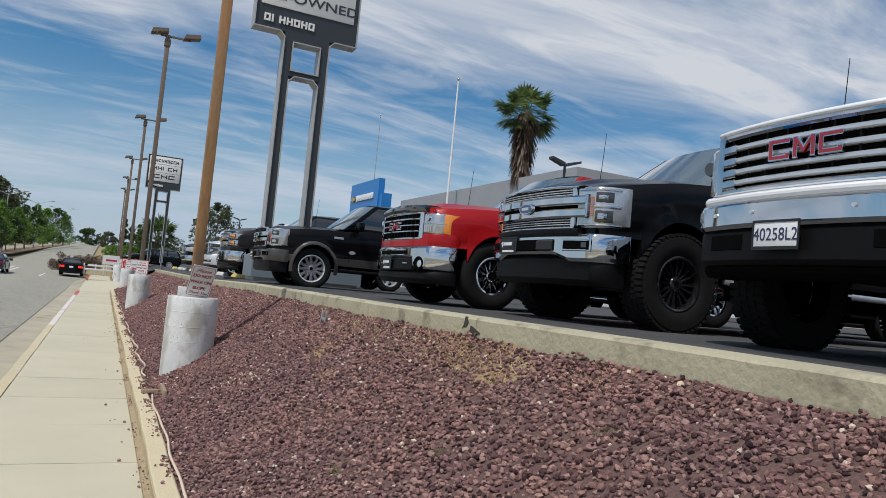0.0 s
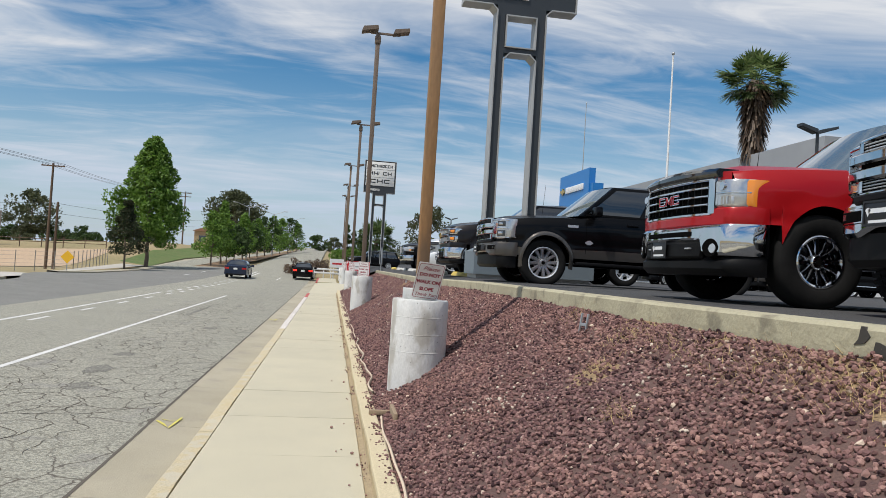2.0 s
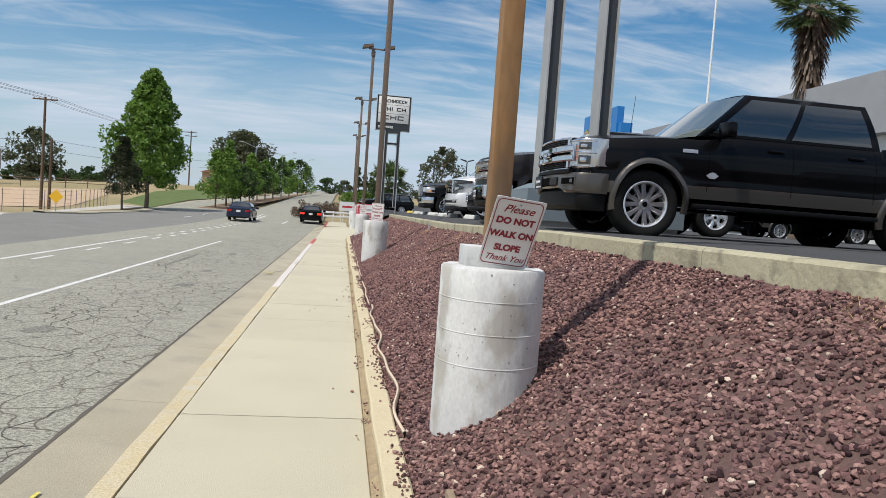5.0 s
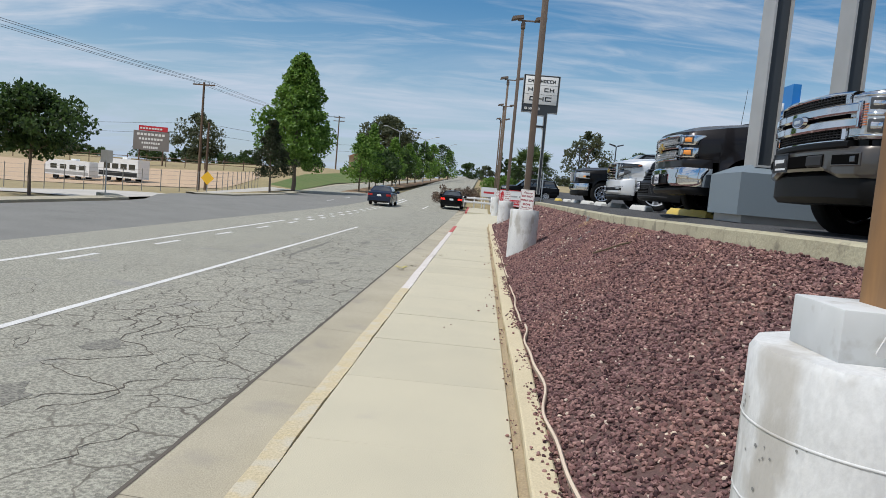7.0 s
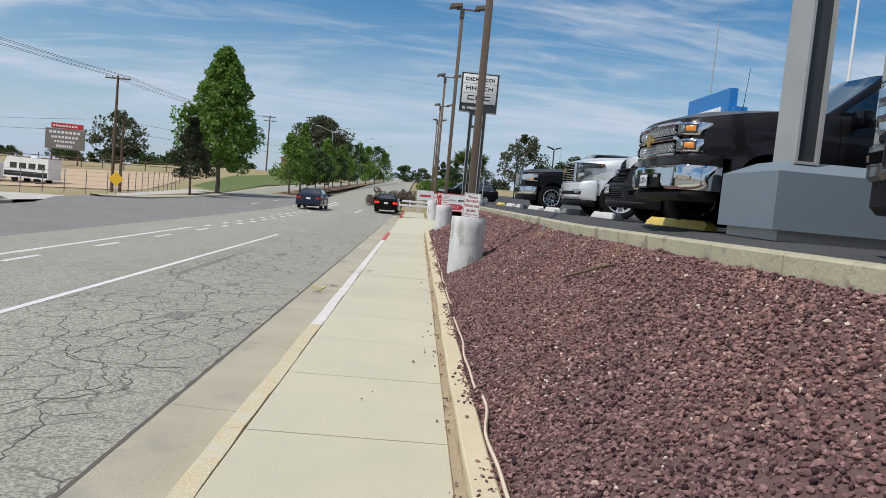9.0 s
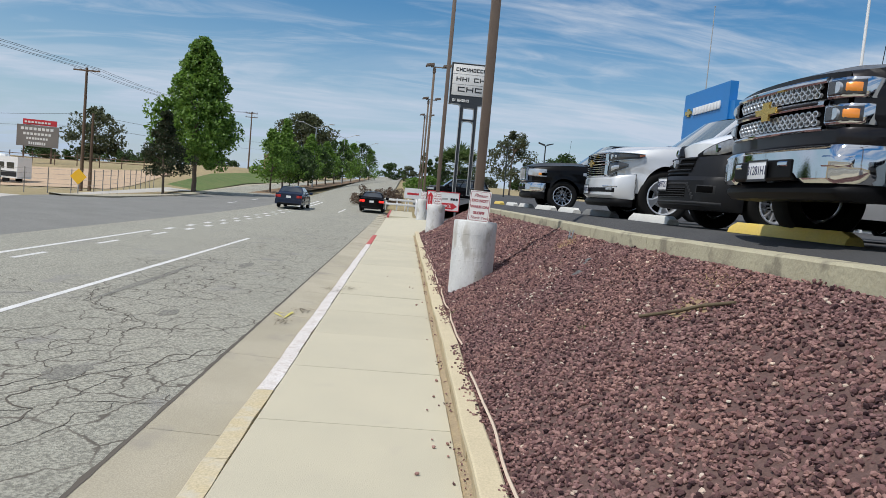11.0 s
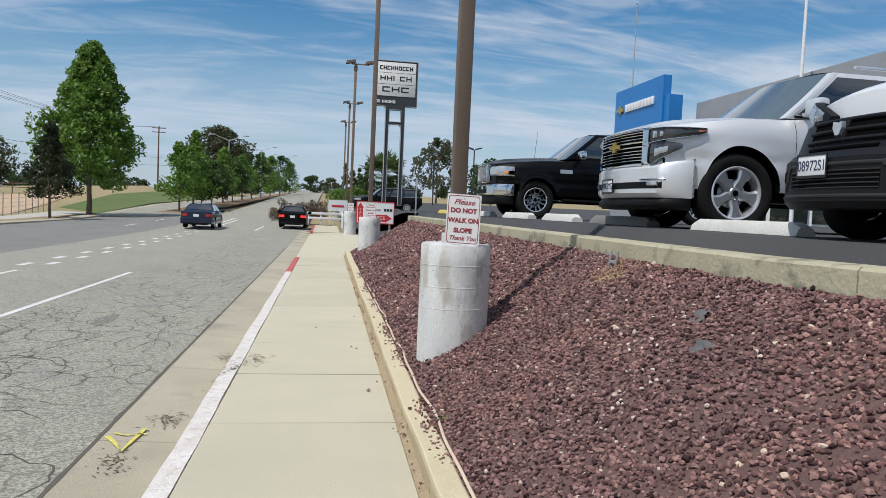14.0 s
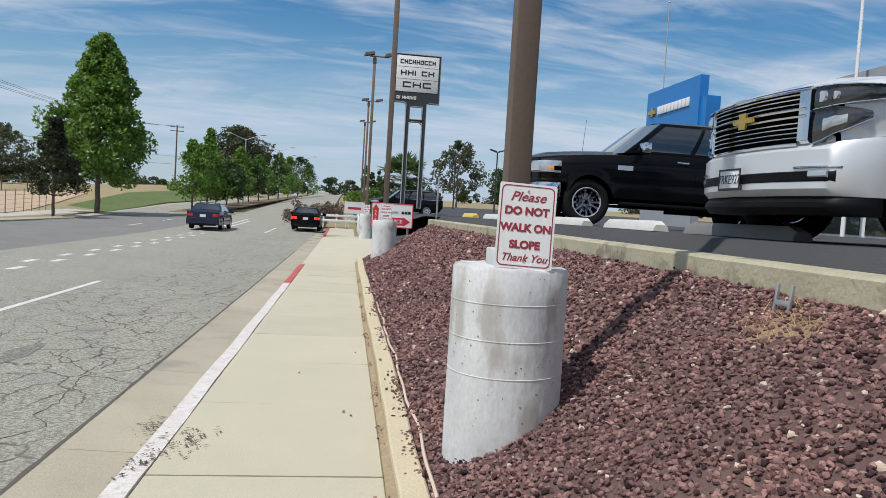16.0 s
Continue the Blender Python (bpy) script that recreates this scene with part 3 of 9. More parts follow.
def rock_field(name, spots, sizes, mat, label, seed):
    """Many loose stones in one mesh: 20 faces each, turned and dented at random."""
    gen = np.random.default_rng(seed)
    k = len(spots)
    base = np.repeat(ICO_V[None], k, 0) * gen.uniform(0.62, 1.25, (k, len(ICO_V), 1))
    base *= np.stack([gen.uniform(0.75, 1.35, k), gen.uniform(0.7, 1.1, k), gen.uniform(0.55, 0.9, k)], 1)[:, None, :]
    a = gen.uniform(0, 6.283, (k, 3))
    cx, sx, cz, sz = np.cos(a[:, 0] * 0.25), np.sin(a[:, 0] * 0.25), np.cos(a[:, 2]), np.sin(a[:, 2])
    y1, z1 = base[..., 1] * cx[:, None] - base[..., 2] * sx[:, None], base[..., 1] * sx[:, None] + base[..., 2] * cx[:, None]
    x1 = base[..., 0]
    pts = np.stack([x1 * cz[:, None] - y1 * sz[:, None], x1 * sz[:, None] + y1 * cz[:, None], z1], -1)
    pts = pts * np.asarray(sizes)[:, None, None] + np.asarray(spots)[:, None, :]
    faces = (ICO_F[None] + (np.arange(k) * len(ICO_V))[:, None, None]).reshape(-1, 3)
    me = bpy.data.meshes.new(name)
    me.from_pydata(pts.reshape(-1, 3).tolist(), [], faces.tolist())
    me.materials.append(mat)
    return tagged(new(name, me), label, "lava rock", "", "stuff")


spots, sizes = [], []
for (ya, yb, dens, size) in ((1.5, 12, 1700, 0.0155), (12, 27, 1650, 0.0155), (27, 33, 900, 0.020), (33, SLOPE_END, 480, 0.027), (-6, 1.5, 250, 0.03)):
    for _ in range(int((yb - ya) * 2.1 * dens)):
        x, q = rng.uniform(0.94, 2.99), rng.uniform(ya, yb)
        if bare(x + rng.gauss(0, 0.06), q + rng.gauss(0, 0.08)) and rng.random() < 0.6:
            continue
        sz = size * rng.choice((0.7, 0.85, 1.0, 1.0, 1.15, 1.3))
        spots.append((x, q, slope_z(x, q) + sz * rng.uniform(-0.1, 0.95)))
        sizes.append(sz)
for _ in range(9000):
    q = rng.uniform(1.5, 36)
    heap = 0.09 * max(0.0, noise.noise((q * 1.4, 2, 7)) + 0.35 * noise.noise((q * 5, 3, 7)) + 0.15)
    d_ = rng.random()
    sz = rng.uniform(0.010, 0.019)
    spots.append((2.985 - 0.22 * d_, q, slope_z(2.985 - 0.22 * d_, q) + heap * (1 - d_) * rng.uniform(0.4, 1.0)))
    sizes.append(sz)
for _ in range(1500):
    q = rng.uniform(2, 36)
    if noise.noise((q * 0.8, 4, 4)) < -0.05:
        continue
    x, sz = 0.935 - abs(rng.gauss(0, 0.045)), rng.uniform(0.008, 0.016)
    if x > 0.80:
        spots.append((x, q, LW + sz * 0.5))
        sizes.append(sz)
for _ in range(900):
    q = rng.uniform(2, 40)
    if noise.noise((q * 1.1, 9, 4)) < 0.0:
        continue
    sz = rng.uniform(0.005, 0.011)
    spots.append((0.765 - abs(rng.gauss(0, 0.035)) + 0.02, q, 0.004 + sz * 0.4))
    sizes.append(sz)
pale, pale_s = [], []
for cx, cy, cr, k in ((1.85, 8.1, 0.28, 42), (1.48, 17.2, 0.2, 22), (1.7, 23.3, 0.35, 45), (2.3, 24.2, 0.3, 30), (2.6, 6.6, 0.3, 20), (1.3, 5.2, 0.3, 14), (2.0, 20.0, 0.5, 24), (1.8, 27.5, 0.5, 24)):
    for _ in range(k):
        x, q, sz = cx + rng.gauss(0, cr * 0.6), cy + rng.gauss(0, cr), rng.uniform(0.008, 0.017)
        if 0.96 < x < 2.95:
            pale.append((x, q, slope_z(x, q) + sz * 1.2))
            pale_s.append(sz)
rock_field("lava_rock_bed", spots, sizes, M_LAVA, "loose dark red lava rock covering the bank", 7)
M_PALESTONE = material("pale_stone", (0.62, 0.54, 0.45), 0.9, spots=0.5, scale=30, second=(0.45, 0.36, 0.28))
rock_field("pale_pebbles", pale, pale_s, M_PALESTONE, "pale pebbles scattered among the lava rock", 11)
bpy.context.view_layer.update()

# ---- light poles ----
POLES = [(1.483, 11.13), (1.42, 26.55), (1.50, 42.8), (1.42, 60.5), (1.6, 78.0), (1.7, 95.0)]
M_COVER = material("pole_base_cover", (0.60, 0.61, 0.60), 0.6, spots=0.5, scale=7, second=(0.45, 0.46, 0.45), dirt=(0.33, 0.30, 0.26), dirt_lo=0.6, dirt_hi=0.75, dirt_scale=9)
M_TAN = material("pole_tan_far", (0.20, 0.14, 0.095), 0.65, spots=0.4, scale=2)


def pillar(bm, r, z0, z1):
    seg, rows = 40, []
    for z in (z0, z0 + 0.3, z1 - 0.62, z1 - 0.41, z1 - 0.20, z1 - 0.02, z1):
        rr = r - (0.012 if z == z1 else 0)
        rows.append([bm.verts.new((rr * math.cos(6.2832 * i / seg), rr * math.sin(6.2832 * i / seg), z + 0.004 * math.sin(i * 1.7))) for i in range(seg)])
    for a_, b__ in zip(rows, rows[1:]):
        for i in range(seg):
            bm.faces.new((a_[i], a_[(i + 1) % seg], b__[(i + 1) % seg], b__[i]))
    bm.faces.new(rows[-1])
    return bm


def warn_sign(at, tilt, bend):
    """Please do not walk on slope."""
    sg = thing("warning_sign", "white metal sign with maroon lettering strapped to a light pole", "sign", at, "slope warning signs")
    w, h, r = 0.165, 0.242, 0.03
    def outline(w_, h_, r_):
        pts = []
        for cx, cy, a0 in ((w_ - r_, h_ - r_, 0), (-w_ + r_, h_ - r_, 90), (-w_ + r_, -h_ + r_, 180), (w_ - r_, -h_ + r_, 270)):
            pts += [(cx + r_ * math.cos(radians(a0 + k * 22.5)), cy + r_ * math.sin(radians(a0 + k * 22.5))) for k in range(5)]
        return pts
    bm = bmesh.new()
    prism(bm, outline(w, h, 0.012), 0.0, 0.004, "y")
    part("panel", bm, M_SIGN_W, sg)
    bm = bmesh.new()
    o, i_ = outline(w - 0.012, h - 0.012, 0.03), outline(w - 0.018, h - 0.018, 0.026)
    vo, vi = [bm.verts.new((u, -0.0016, v)) for u, v in o], [bm.verts.new((u, -0.0016, v)) for u, v in i_]
    for k in range(len(o)):
        j = (k + 1) % len(o)
        bm.faces.new((vo[k], vi[k], vi[j], vo[j]))
    part("border", bm, M_MAROON, sg, "thin maroon border line")
    for words, z, size, sh, st in (("Please", 0.165, 0.074, 0.35, 1.1), ("DO NOT", 0.083, 0.06, 0, 1.05), ("WALK ON", -0.012, 0.06, 0, 1.02), ("SLOPE", -0.108, 0.06, 0, 1.05), ("Thank You", -0.182, 0.06, 0.35, 1.0)):
        text("lettering", words, Matrix.Translation((0, -0.0016, z)) @ FRONT, size, M_MAROON, sg, 0.0006, st, shear=sh, bold=0.003 if sh == 0 else 0.0006)
    for z in (0.2, -0.2):
        bm = bmesh.new()
        cyl(bm, (0, -0.005, z), (0, 0.0, z), 0.006, seg=8)
        part("bolt", bm, M_GALV, sg)
    return sg


for i, (px, py) in enumerate(POLES):
    far = i > 3
    base = rise(py) * 0.8
    pil = thing("pole_footing", "round pale concrete pole footing with form rings", "footing", Matrix.Translation((px, py, base)), "light pole footings")
    bm = bmesh.new()
    pillar(bm, 0.347, 0.0, 1.36)
    part("concrete", bm, M_PILLAR, pil, "", 35)
    if i < 3:
        for zz in (1.16, 0.95, 0.74):
            bm = bmesh.new()
            rows = [[bm.verts.new(((0.347 + dr) * math.cos(6.2832 * a_ / 40), (0.347 + dr) * math.sin(6.2832 * a_ / 40), zz + dz + 0.006 * math.sin(a_ * 0.157 + i))) for a_ in range(40)] for dr, dz in ((0, -0.004), (0.0022, -0.002), (0.0022, 0.002), (0, 0.004))]
            for r0, r1 in zip(rows, rows[1:]):
                for a_ in range(40):
                    bm.faces.new((r0[a_], r0[(a_ + 1) % 40], r1[(a_ + 1) % 40], r1[a_]))
            part("form_ring", bm, M_PILLAR, pil, "", 60)
        bm = bmesh.new()
        for _ in range(60):
            a_, z = rng.uniform(2.6, 5.6), rng.uniform(0.45, 1.33)
            p = Vector((math.cos(a_) * 0.3475, math.sin(a_) * 0.3475, z))
            q = p.normalized() * 0.002
            r = bmesh.ops.create_circle(bm, cap_ends=True, segments=6, radius=rng.choice((0.003, 0.004, 0.006)))
            bmesh.ops.transform(bm, matrix=Matrix.Translation(p + Vector((math.cos(a_), math.sin(a_), 0)) * 0.001) @ Vector((math.cos(a_), math.sin(a_), 0)).to_track_quat("Z", "Y").to_matrix().to_4x4(), verts=r["verts"])
        part("pitting", bm, M_PIT, pil, "small air pits in the concrete", None, "stuff")
    lp = thing("light_pole", "tall square steel light pole with twin floodlight heads", "light pole", Matrix.Translation((px, py, base + 1.36)), "light poles")
    mat = M_POLE_RUST if i == 0 else (M_POLE if i < 3 else M_TAN)
    top = 8.25
    bm = bmesh.new()
    box(bm, -0.072, 0.072, -0.072, 0.072, 0.03, top, 0.012)
    part("shaft", bm, mat, lp, "rusty tan painted shaft" if i == 0 else "brown painted shaft", 30)
    bm = bmesh.new()
    box(bm, -0.215 if i == 0 else -0.13, 0.13, -0.15, 0.13, 0.0, 0.135 if i == 0 else 0.10, 0.006)
    part("base_cover", bm, M_COVER, lp, "grey steel base cover", 30)
    bm = bmesh.new()
    box(bm, -0.25, 0.75, -0.03, 0.03, top - 0.02, top + 0.05, 0.008)
    part("arm", bm, mat, lp)
    for hx in (-0.28, 0.78):
        bm = bmesh.new()
        prism(bm, [(hx - 0.28, top + 0.0), (hx + 0.28, top + 0.12), (hx + 0.26, top + 0.24), (hx - 0.22, top + 0.16)], -0.2, 0.2, "y")
        part("floodlight", bm, M_POLE, lp, "brown floodlight head")
    bm = bmesh.new()
    box(bm, -0.1, 0.1, -0.1, 0.1, top - 0.35, top - 0.1, 0.02)
    part("head_bracket", bm, M_POLE, lp, "", 30)
    if i < 4:
        tilt = 5 if i == 0 else (2 if i == 1 else 0)
        warn_sign(Matrix.Translation((px + (0.045 if i == 0 else 0.01), py - 0.27, base + 1.36 + (0.235 if i == 0 else 0.245))) @ pose(0, 0, 0, 26 if i == 0 else -6, tilt, 6 if i == 0 else -3), tilt, 0)


# ---- dealer signs ----
def pylon(at, label, lines, big_text, lowest):
    """A two-column black pylon sign with grey edges; lines of lettering on a white face."""
    py = thing("pylon_sign", label, "pylon sign", at)
    wl_, wr, zb, zt, cw = -1.42, 1.33, lowest, 8.95, 0.235
    cl, cr = -0.62, 0.37          # left edges of the columns
    outer = [(cl, 0.0), (cl + cw, 0.0), (cl + cw, zb - 1.26), (cl + cw + 0.14, zb - 1.12), (cr - 0.14, zb - 1.12), (cr, zb - 1.26), (cr, 0.0), (cr + cw, 0.0), (cr + cw, zb - 0.12), (cr + cw + 0.12, zb), (wr, zb), (wr, zt), (wl_, zt), (wl_, zb), (cl - 0.12, zb), (cl, zb - 0.12)]
    hole = [(cl + cw, zb - 0.98), (cr, zb - 0.98), (cr, zb - 0.20), (cl + cw, zb - 0.20)]
    for name, d0, d1, mat, grow in (("edge_frame", -0.21, 0.21, M_GREY, 0.0),):
        # frame round the silhouette
        bm = bmesh.new()
        for loop in (outer, hole):
            kk = len(loop)
            ins = []
            for q in range(kk):
                p0, p1, p2 = Vector(loop[q - 1]), Vector(loop[q]), Vector(loop[(q + 1) % kk])
                e1, e2 = (p1 - p0).normalized(), (p2 - p1).normalized()
                n1, n2 = Vector((-e1.y, e1.x)), Vector((-e2.y, e2.x))
                b_n = (n1 + n2)
                b_n = b_n / max(0.3, b_n.dot(n1))
                ins.append(p1 + b_n * 0.028)
            for y0, y1 in ((d0, d1),):
                A = [bm.verts.new((u, y0, v)) for u, v in loop]
                B = [bm.verts.new((u, y1, v)) for u, v in loop]
                C = [bm.verts.new((u, y0, v)) for u, v in ins]
                D = [bm.verts.new((u, y1, v)) for u, v in ins]
                for q in range(kk):
                    j = (q + 1) % kk
                    bm.faces.new((A[q], A[j], B[j], B[q]))
                    bm.faces.new((A[q], C[q], C[j], A[j]))
                    bm.faces.new((B[q], B[j], D[j], D[q]))
                    bm.faces.new((C[q], D[q], D[j], C[j]))
        bmesh.ops.recalc_face_normals(bm, faces=bm.faces[:])
        part(name, bm, mat, py, "light grey steel edges", 25)
    bm = bmesh.new()
    for x0, x1, z0, z1 in ((cl + 0.02, cl + cw - 0.02, 0, zb + 0.02), (cr + 0.02, cr + cw - 0.02, 0, zb + 0.02), (cl + cw - 0.02, cr + 0.02, zb - 1.11, zb - 0.99), (cl + cw - 0.02, cr + 0.02, zb - 0.19, zb + 0.02), (wl_ + 0.02, wr - 0.02, zb + 0.02, zt - 0.02)):
        k = part("column" if z0 == 0 else ("sign_box" if z0 > zb else "cross_bar"), box(bmesh.new(), x0, x1, -0.16, 0.16, z0, z1), M_DARKGREY, py, "black steel face")
    bm = bmesh.new()
    box(bm, wl_ + 0.14, wr - 0.14, -0.185, 0.185, zb + 0.62, zt - 0.1, 0.008)
    part("face_panel", bm, M_SIGN_W, py, "white lettered face", 30)
    for words, x, z, size, st, mat, plain in lines:
        if not plain:
            text("lettering", words, Matrix.Translation((x, -0.192, z)) @ FRONT, size, mat, py, 0.004, st, bold=0.004)
            continue
        # plain letter shapes
        w, g = size * 0.62 * st, size * 0.13 * st
        total = len(words) * w + (len(words) - 1) * g
        for q, ch in enumerate(words):
            x0 = x - total / 2 + q * (w + g)
            z0, z1, t_ = z - size * 0.36, z + size * 0.36, size * 0.17
            bm = bmesh.new()
            ya, yb = -0.194, -0.186 if mat is not M_SIGN_W else -0.16
            if ch == "I":
                box(bm, x0, x0 + t_, ya, yb, z0, z1)
            elif ch in "OD":
                for a0, a1, b0, b1 in ((x0, x0 + t_, z0, z1), (x0 + w - t_, x0 + w, z0, z1), (x0 + t_, x0 + w - t_, z0, z0 + t_), (x0 + t_, x0 + w - t_, z1 - t_, z1)):
                    box(bm, a0, a1, ya, yb, b0, b1)
            elif ch in "CGLE":
                prism(bm, [(x0, z0), (x0 + w, z0), (x0 + w, z0 + t_), (x0 + t_, z0 + t_), (x0 + t_, z1 - t_), (x0 + w, z1 - t_), (x0 + w, z1), (x0, z1)], ya, yb, "y")
            else:
                for a0, a1, b0, b1 in ((x0, x0 + t_, z0, z1), (x0 + w - t_, x0 + w, z0, z1), (x0 + t_, x0 + w - t_, z - t_ / 2, z + t_ / 2)):
                    box(bm, a0, a1, ya, yb, b0, b1)
            part("letter_shape", bm, mat, py)
    return py


sign1 = pylon(Matrix.Translation((4.45, 18.9, 2.33)), "tall black two-column pylon sign with grey edges", [
    ("CERTIFIED", -0.05, 7.25, 0.46, 1.1, M_BLACK, False), ("PRE-OWNED", -0.05, 6.66, 0.34, 1.35, M_DARKGREY, False),
    ("DIAMOND", -0.52, 6.03, 0.27, 0.95, M_SIGN_W, True)], 1, 5.74)
sign2 = pylon(Matrix.Translation((4.1, 64.7, 1.9)), "tall black two-column pylon sign listing three makes", [
    ("CHEVROLET", -0.05, 8.5, 0.34, 0.92, M_BLACK, True), ("BUICK", -0.05, 7.86, 0.40, 1.35, M_BLACK, True), ("GMC", -0.05, 7.18, 0.46, 1.7, M_BLACK, True),
    ("DIAMOND", -0.62, 6.42, 0.25, 0.9, M_SIGN_W, True)], 3, 6.15)
for zz in (7.5, 8.2):
    bm = bmesh.new()
    box(bm, -1.27, 1.18, -0.19, -0.184, zz - 0.008, zz + 0.008)
    part("divider", bm, M_BLACK, sign2)

ped = thing("sign_pedestal", "blue-grey sheet metal pedestal under the pylon sign", "pedestal", Matrix.Translation((3.6, 18.5, LOT)))
bm = bmesh.new()
lo, hi, wd = [], [], 2.9
pts = [(0.0, 0.0), (wd, 0.0), (wd, 1.2), (0.0, 1.2)]
low = [bm.verts.new((x, y, 0.1)) for x, y in pts]
top = [bm.verts.new((x, y, 0.64)) for x, y in pts]
cap = [bm.verts.new((x, y, 0.76)) for x, y in ((0.22, 0.3), (wd - 0.22, 0.3), (wd - 0.22, 0.9), (0.22, 0.9))]
for a_, b__ in ((low, top), (top, cap)):
    for q in range(4):
        bm.faces.new((a_[q], a_[(q + 1) % 4], b__[(q + 1) % 4], b__[q]))
bm.faces.new(cap); bm.faces.new(low[::-1])
part("casing", bm, M_PED, ped)
bm = bmesh.new()
box(bm, 0.08, wd - 0.08, 0.06, 1.14, 0.0, 0.1)
part("plinth", bm, M_GREY, ped, "grey plinth")


# ---- vehicles: shared builders ----
def paint(name, colour, metal=0.0, rough=0.35):
    return material(name, colour, rough, metal, spots=0.08, scale=1.5, coat=0.8, fine=0.0, spec=0.15)


P_BLACK = material("paint_black", (0.003, 0.003, 0.0035), 0.3, coat=0.22, spec=0.08)
P_RED = material("paint_red", (0.34, 0.007, 0.010), 0.35, spots=0.08, scale=1.5, coat=0.45, spec=0.12)
P_WHITE = paint("paint_white", (0.80, 0.81, 0.82))
P_CHARCOAL = material("paint_charcoal", (0.016, 0.0145, 0.016), 0.35, 0.3, coat=0.35, spec=0.12)
P_SILVER = paint("paint_silver", (0.70, 0.71, 0.72), 0.4, 0.4)
P_STONE = paint("paint_stone_grey", (0.075, 0.068, 0.062), 0.4)
P_BLUE = paint("paint_dark_blue", (0.012, 0.022, 0.05), 0.3)
P_DKRED = paint("paint_dark_red", (0.22, 0.012, 0.016), 0.2)
M_CHROME = material("chrome", (0.64, 0.65, 0.67), 0.06, 1.0, spots=0.15, scale=3, second=(0.56, 0.57, 0.59))
M_SATIN = material("satin_metal", (0.74, 0.75, 0.77), 0.3, 0.75)
M_RIM = material("machined_rim", (0.50, 0.505, 0.515), 0.28, 0.85, spots=0.2, scale=20, second=(0.36, 0.365, 0.375))
M_DARKRIM = material("black_gloss_rim", (0.012, 0.012, 0.013), 0.2, 0.2, coat=0.6)
M_TRIM = material("black_trim", (0.005, 0.005, 0.0055), 0.5, spots=0.2, scale=8, spec=0.15)
M_GREYTRIM = material("grey_plastic", (0.03, 0.031, 0.033), 0.6, spots=0.2, scale=6, spec=0.2)
# near-black for the chassis, and painted shade in wells, slots and grille backs
M_UNDER_SHADE = material("underbody", (0.003, 0.003, 0.003), 0.95, spec=0.05)
M_TYRE = material("tyre_rubber", (0.010, 0.010, 0.010), 0.85, spots=0.3, scale=12, second=(0.02, 0.019, 0.018), spec=0.15)
M_GLASS = material("tinted_glass", (0.018, 0.022, 0.024), 0.03, 0.0, coat=1.0, spec=0.8)
# windscreens: a pale grey-green reflection is painted into the base colour
M_WIND = material("windscreen_glass_sheen", (0.13, 0.155, 0.15), 0.03, 0.0, coat=1.0, spec=0.8)
M_LENS = material("lamp_lens", (0.52, 0.54, 0.56), 0.1, 0.5, coat=1.0, spots=0.2, scale=30, second=(0.3, 0.31, 0.32))
M_LENSD = material("lamp_lens_dark", (0.035, 0.037, 0.04), 0.08, 0.1, coat=0.9, spots=0.12, scale=40, second=(0.12, 0.125, 0.13))
M_HOUSE = material("lamp_housing", (0.55, 0.56, 0.57), 0.16, 0.7, coat=1.0, spots=0.35, scale=45, second=(0.3, 0.31, 0.32))
M_CLEAR = material("clear_lamp", (0.30, 0.31, 0.32), 0.18, 0.2, coat=0.6, spots=0.5, scale=22, second=(0.10, 0.105, 0.11))
M_AMBER = material("amber_lens", (0.85, 0.28, 0.03), 0.15, coat=1.0)
M_AMBERDIM = material("amber_rib", (0.50, 0.16, 0.07), 0.25, coat=1.0)
M_TAIL = material("red_lens", (0.45, 0.01, 0.012), 0.15, coat=1.0)
M_BRAKE = material("lit_brake_lamp", (0.9, 0.03, 0.02), 0.2, emission=1.2)
M_PLATE = material("plate_white", (0.72, 0.73, 0.74), 0.4)
M_PLATEB = material("plate_black", (0.012, 0.012, 0.014), 0.4)
M_INK = material("plate_ink", (0.03, 0.035, 0.09), 0.5)
M_GOLD = material("gold_badge", (0.62, 0.40, 0.10), 0.25, 0.8)
M_BADGEBLUE = material("badge_blue", (0.02, 0.04, 0.12), 0.2, coat=1.0)
M_BADGERED = material("badge_red", (0.30, 0.012, 0.02), 0.25, coat=0.6)


def lathe(bm, profile, seg, axis_y=True, mi=0):
    """A profile of (radius, across) turned round the wheel's axle (y)."""
    rows = [[bm.verts.new((r * math.cos(6.28319 * i / seg), w, r * math.sin(6.28319 * i / seg))) for i in range(seg)] for r, w in profile]
    for a, b in zip(rows, rows[1:]):
        for i in range(seg):
            f = bm.faces.new((a[i], a[(i + 1) % seg], b[(i + 1) % seg], b[i]))
            f.material_index = mi
    return rows


WHEELS = {}


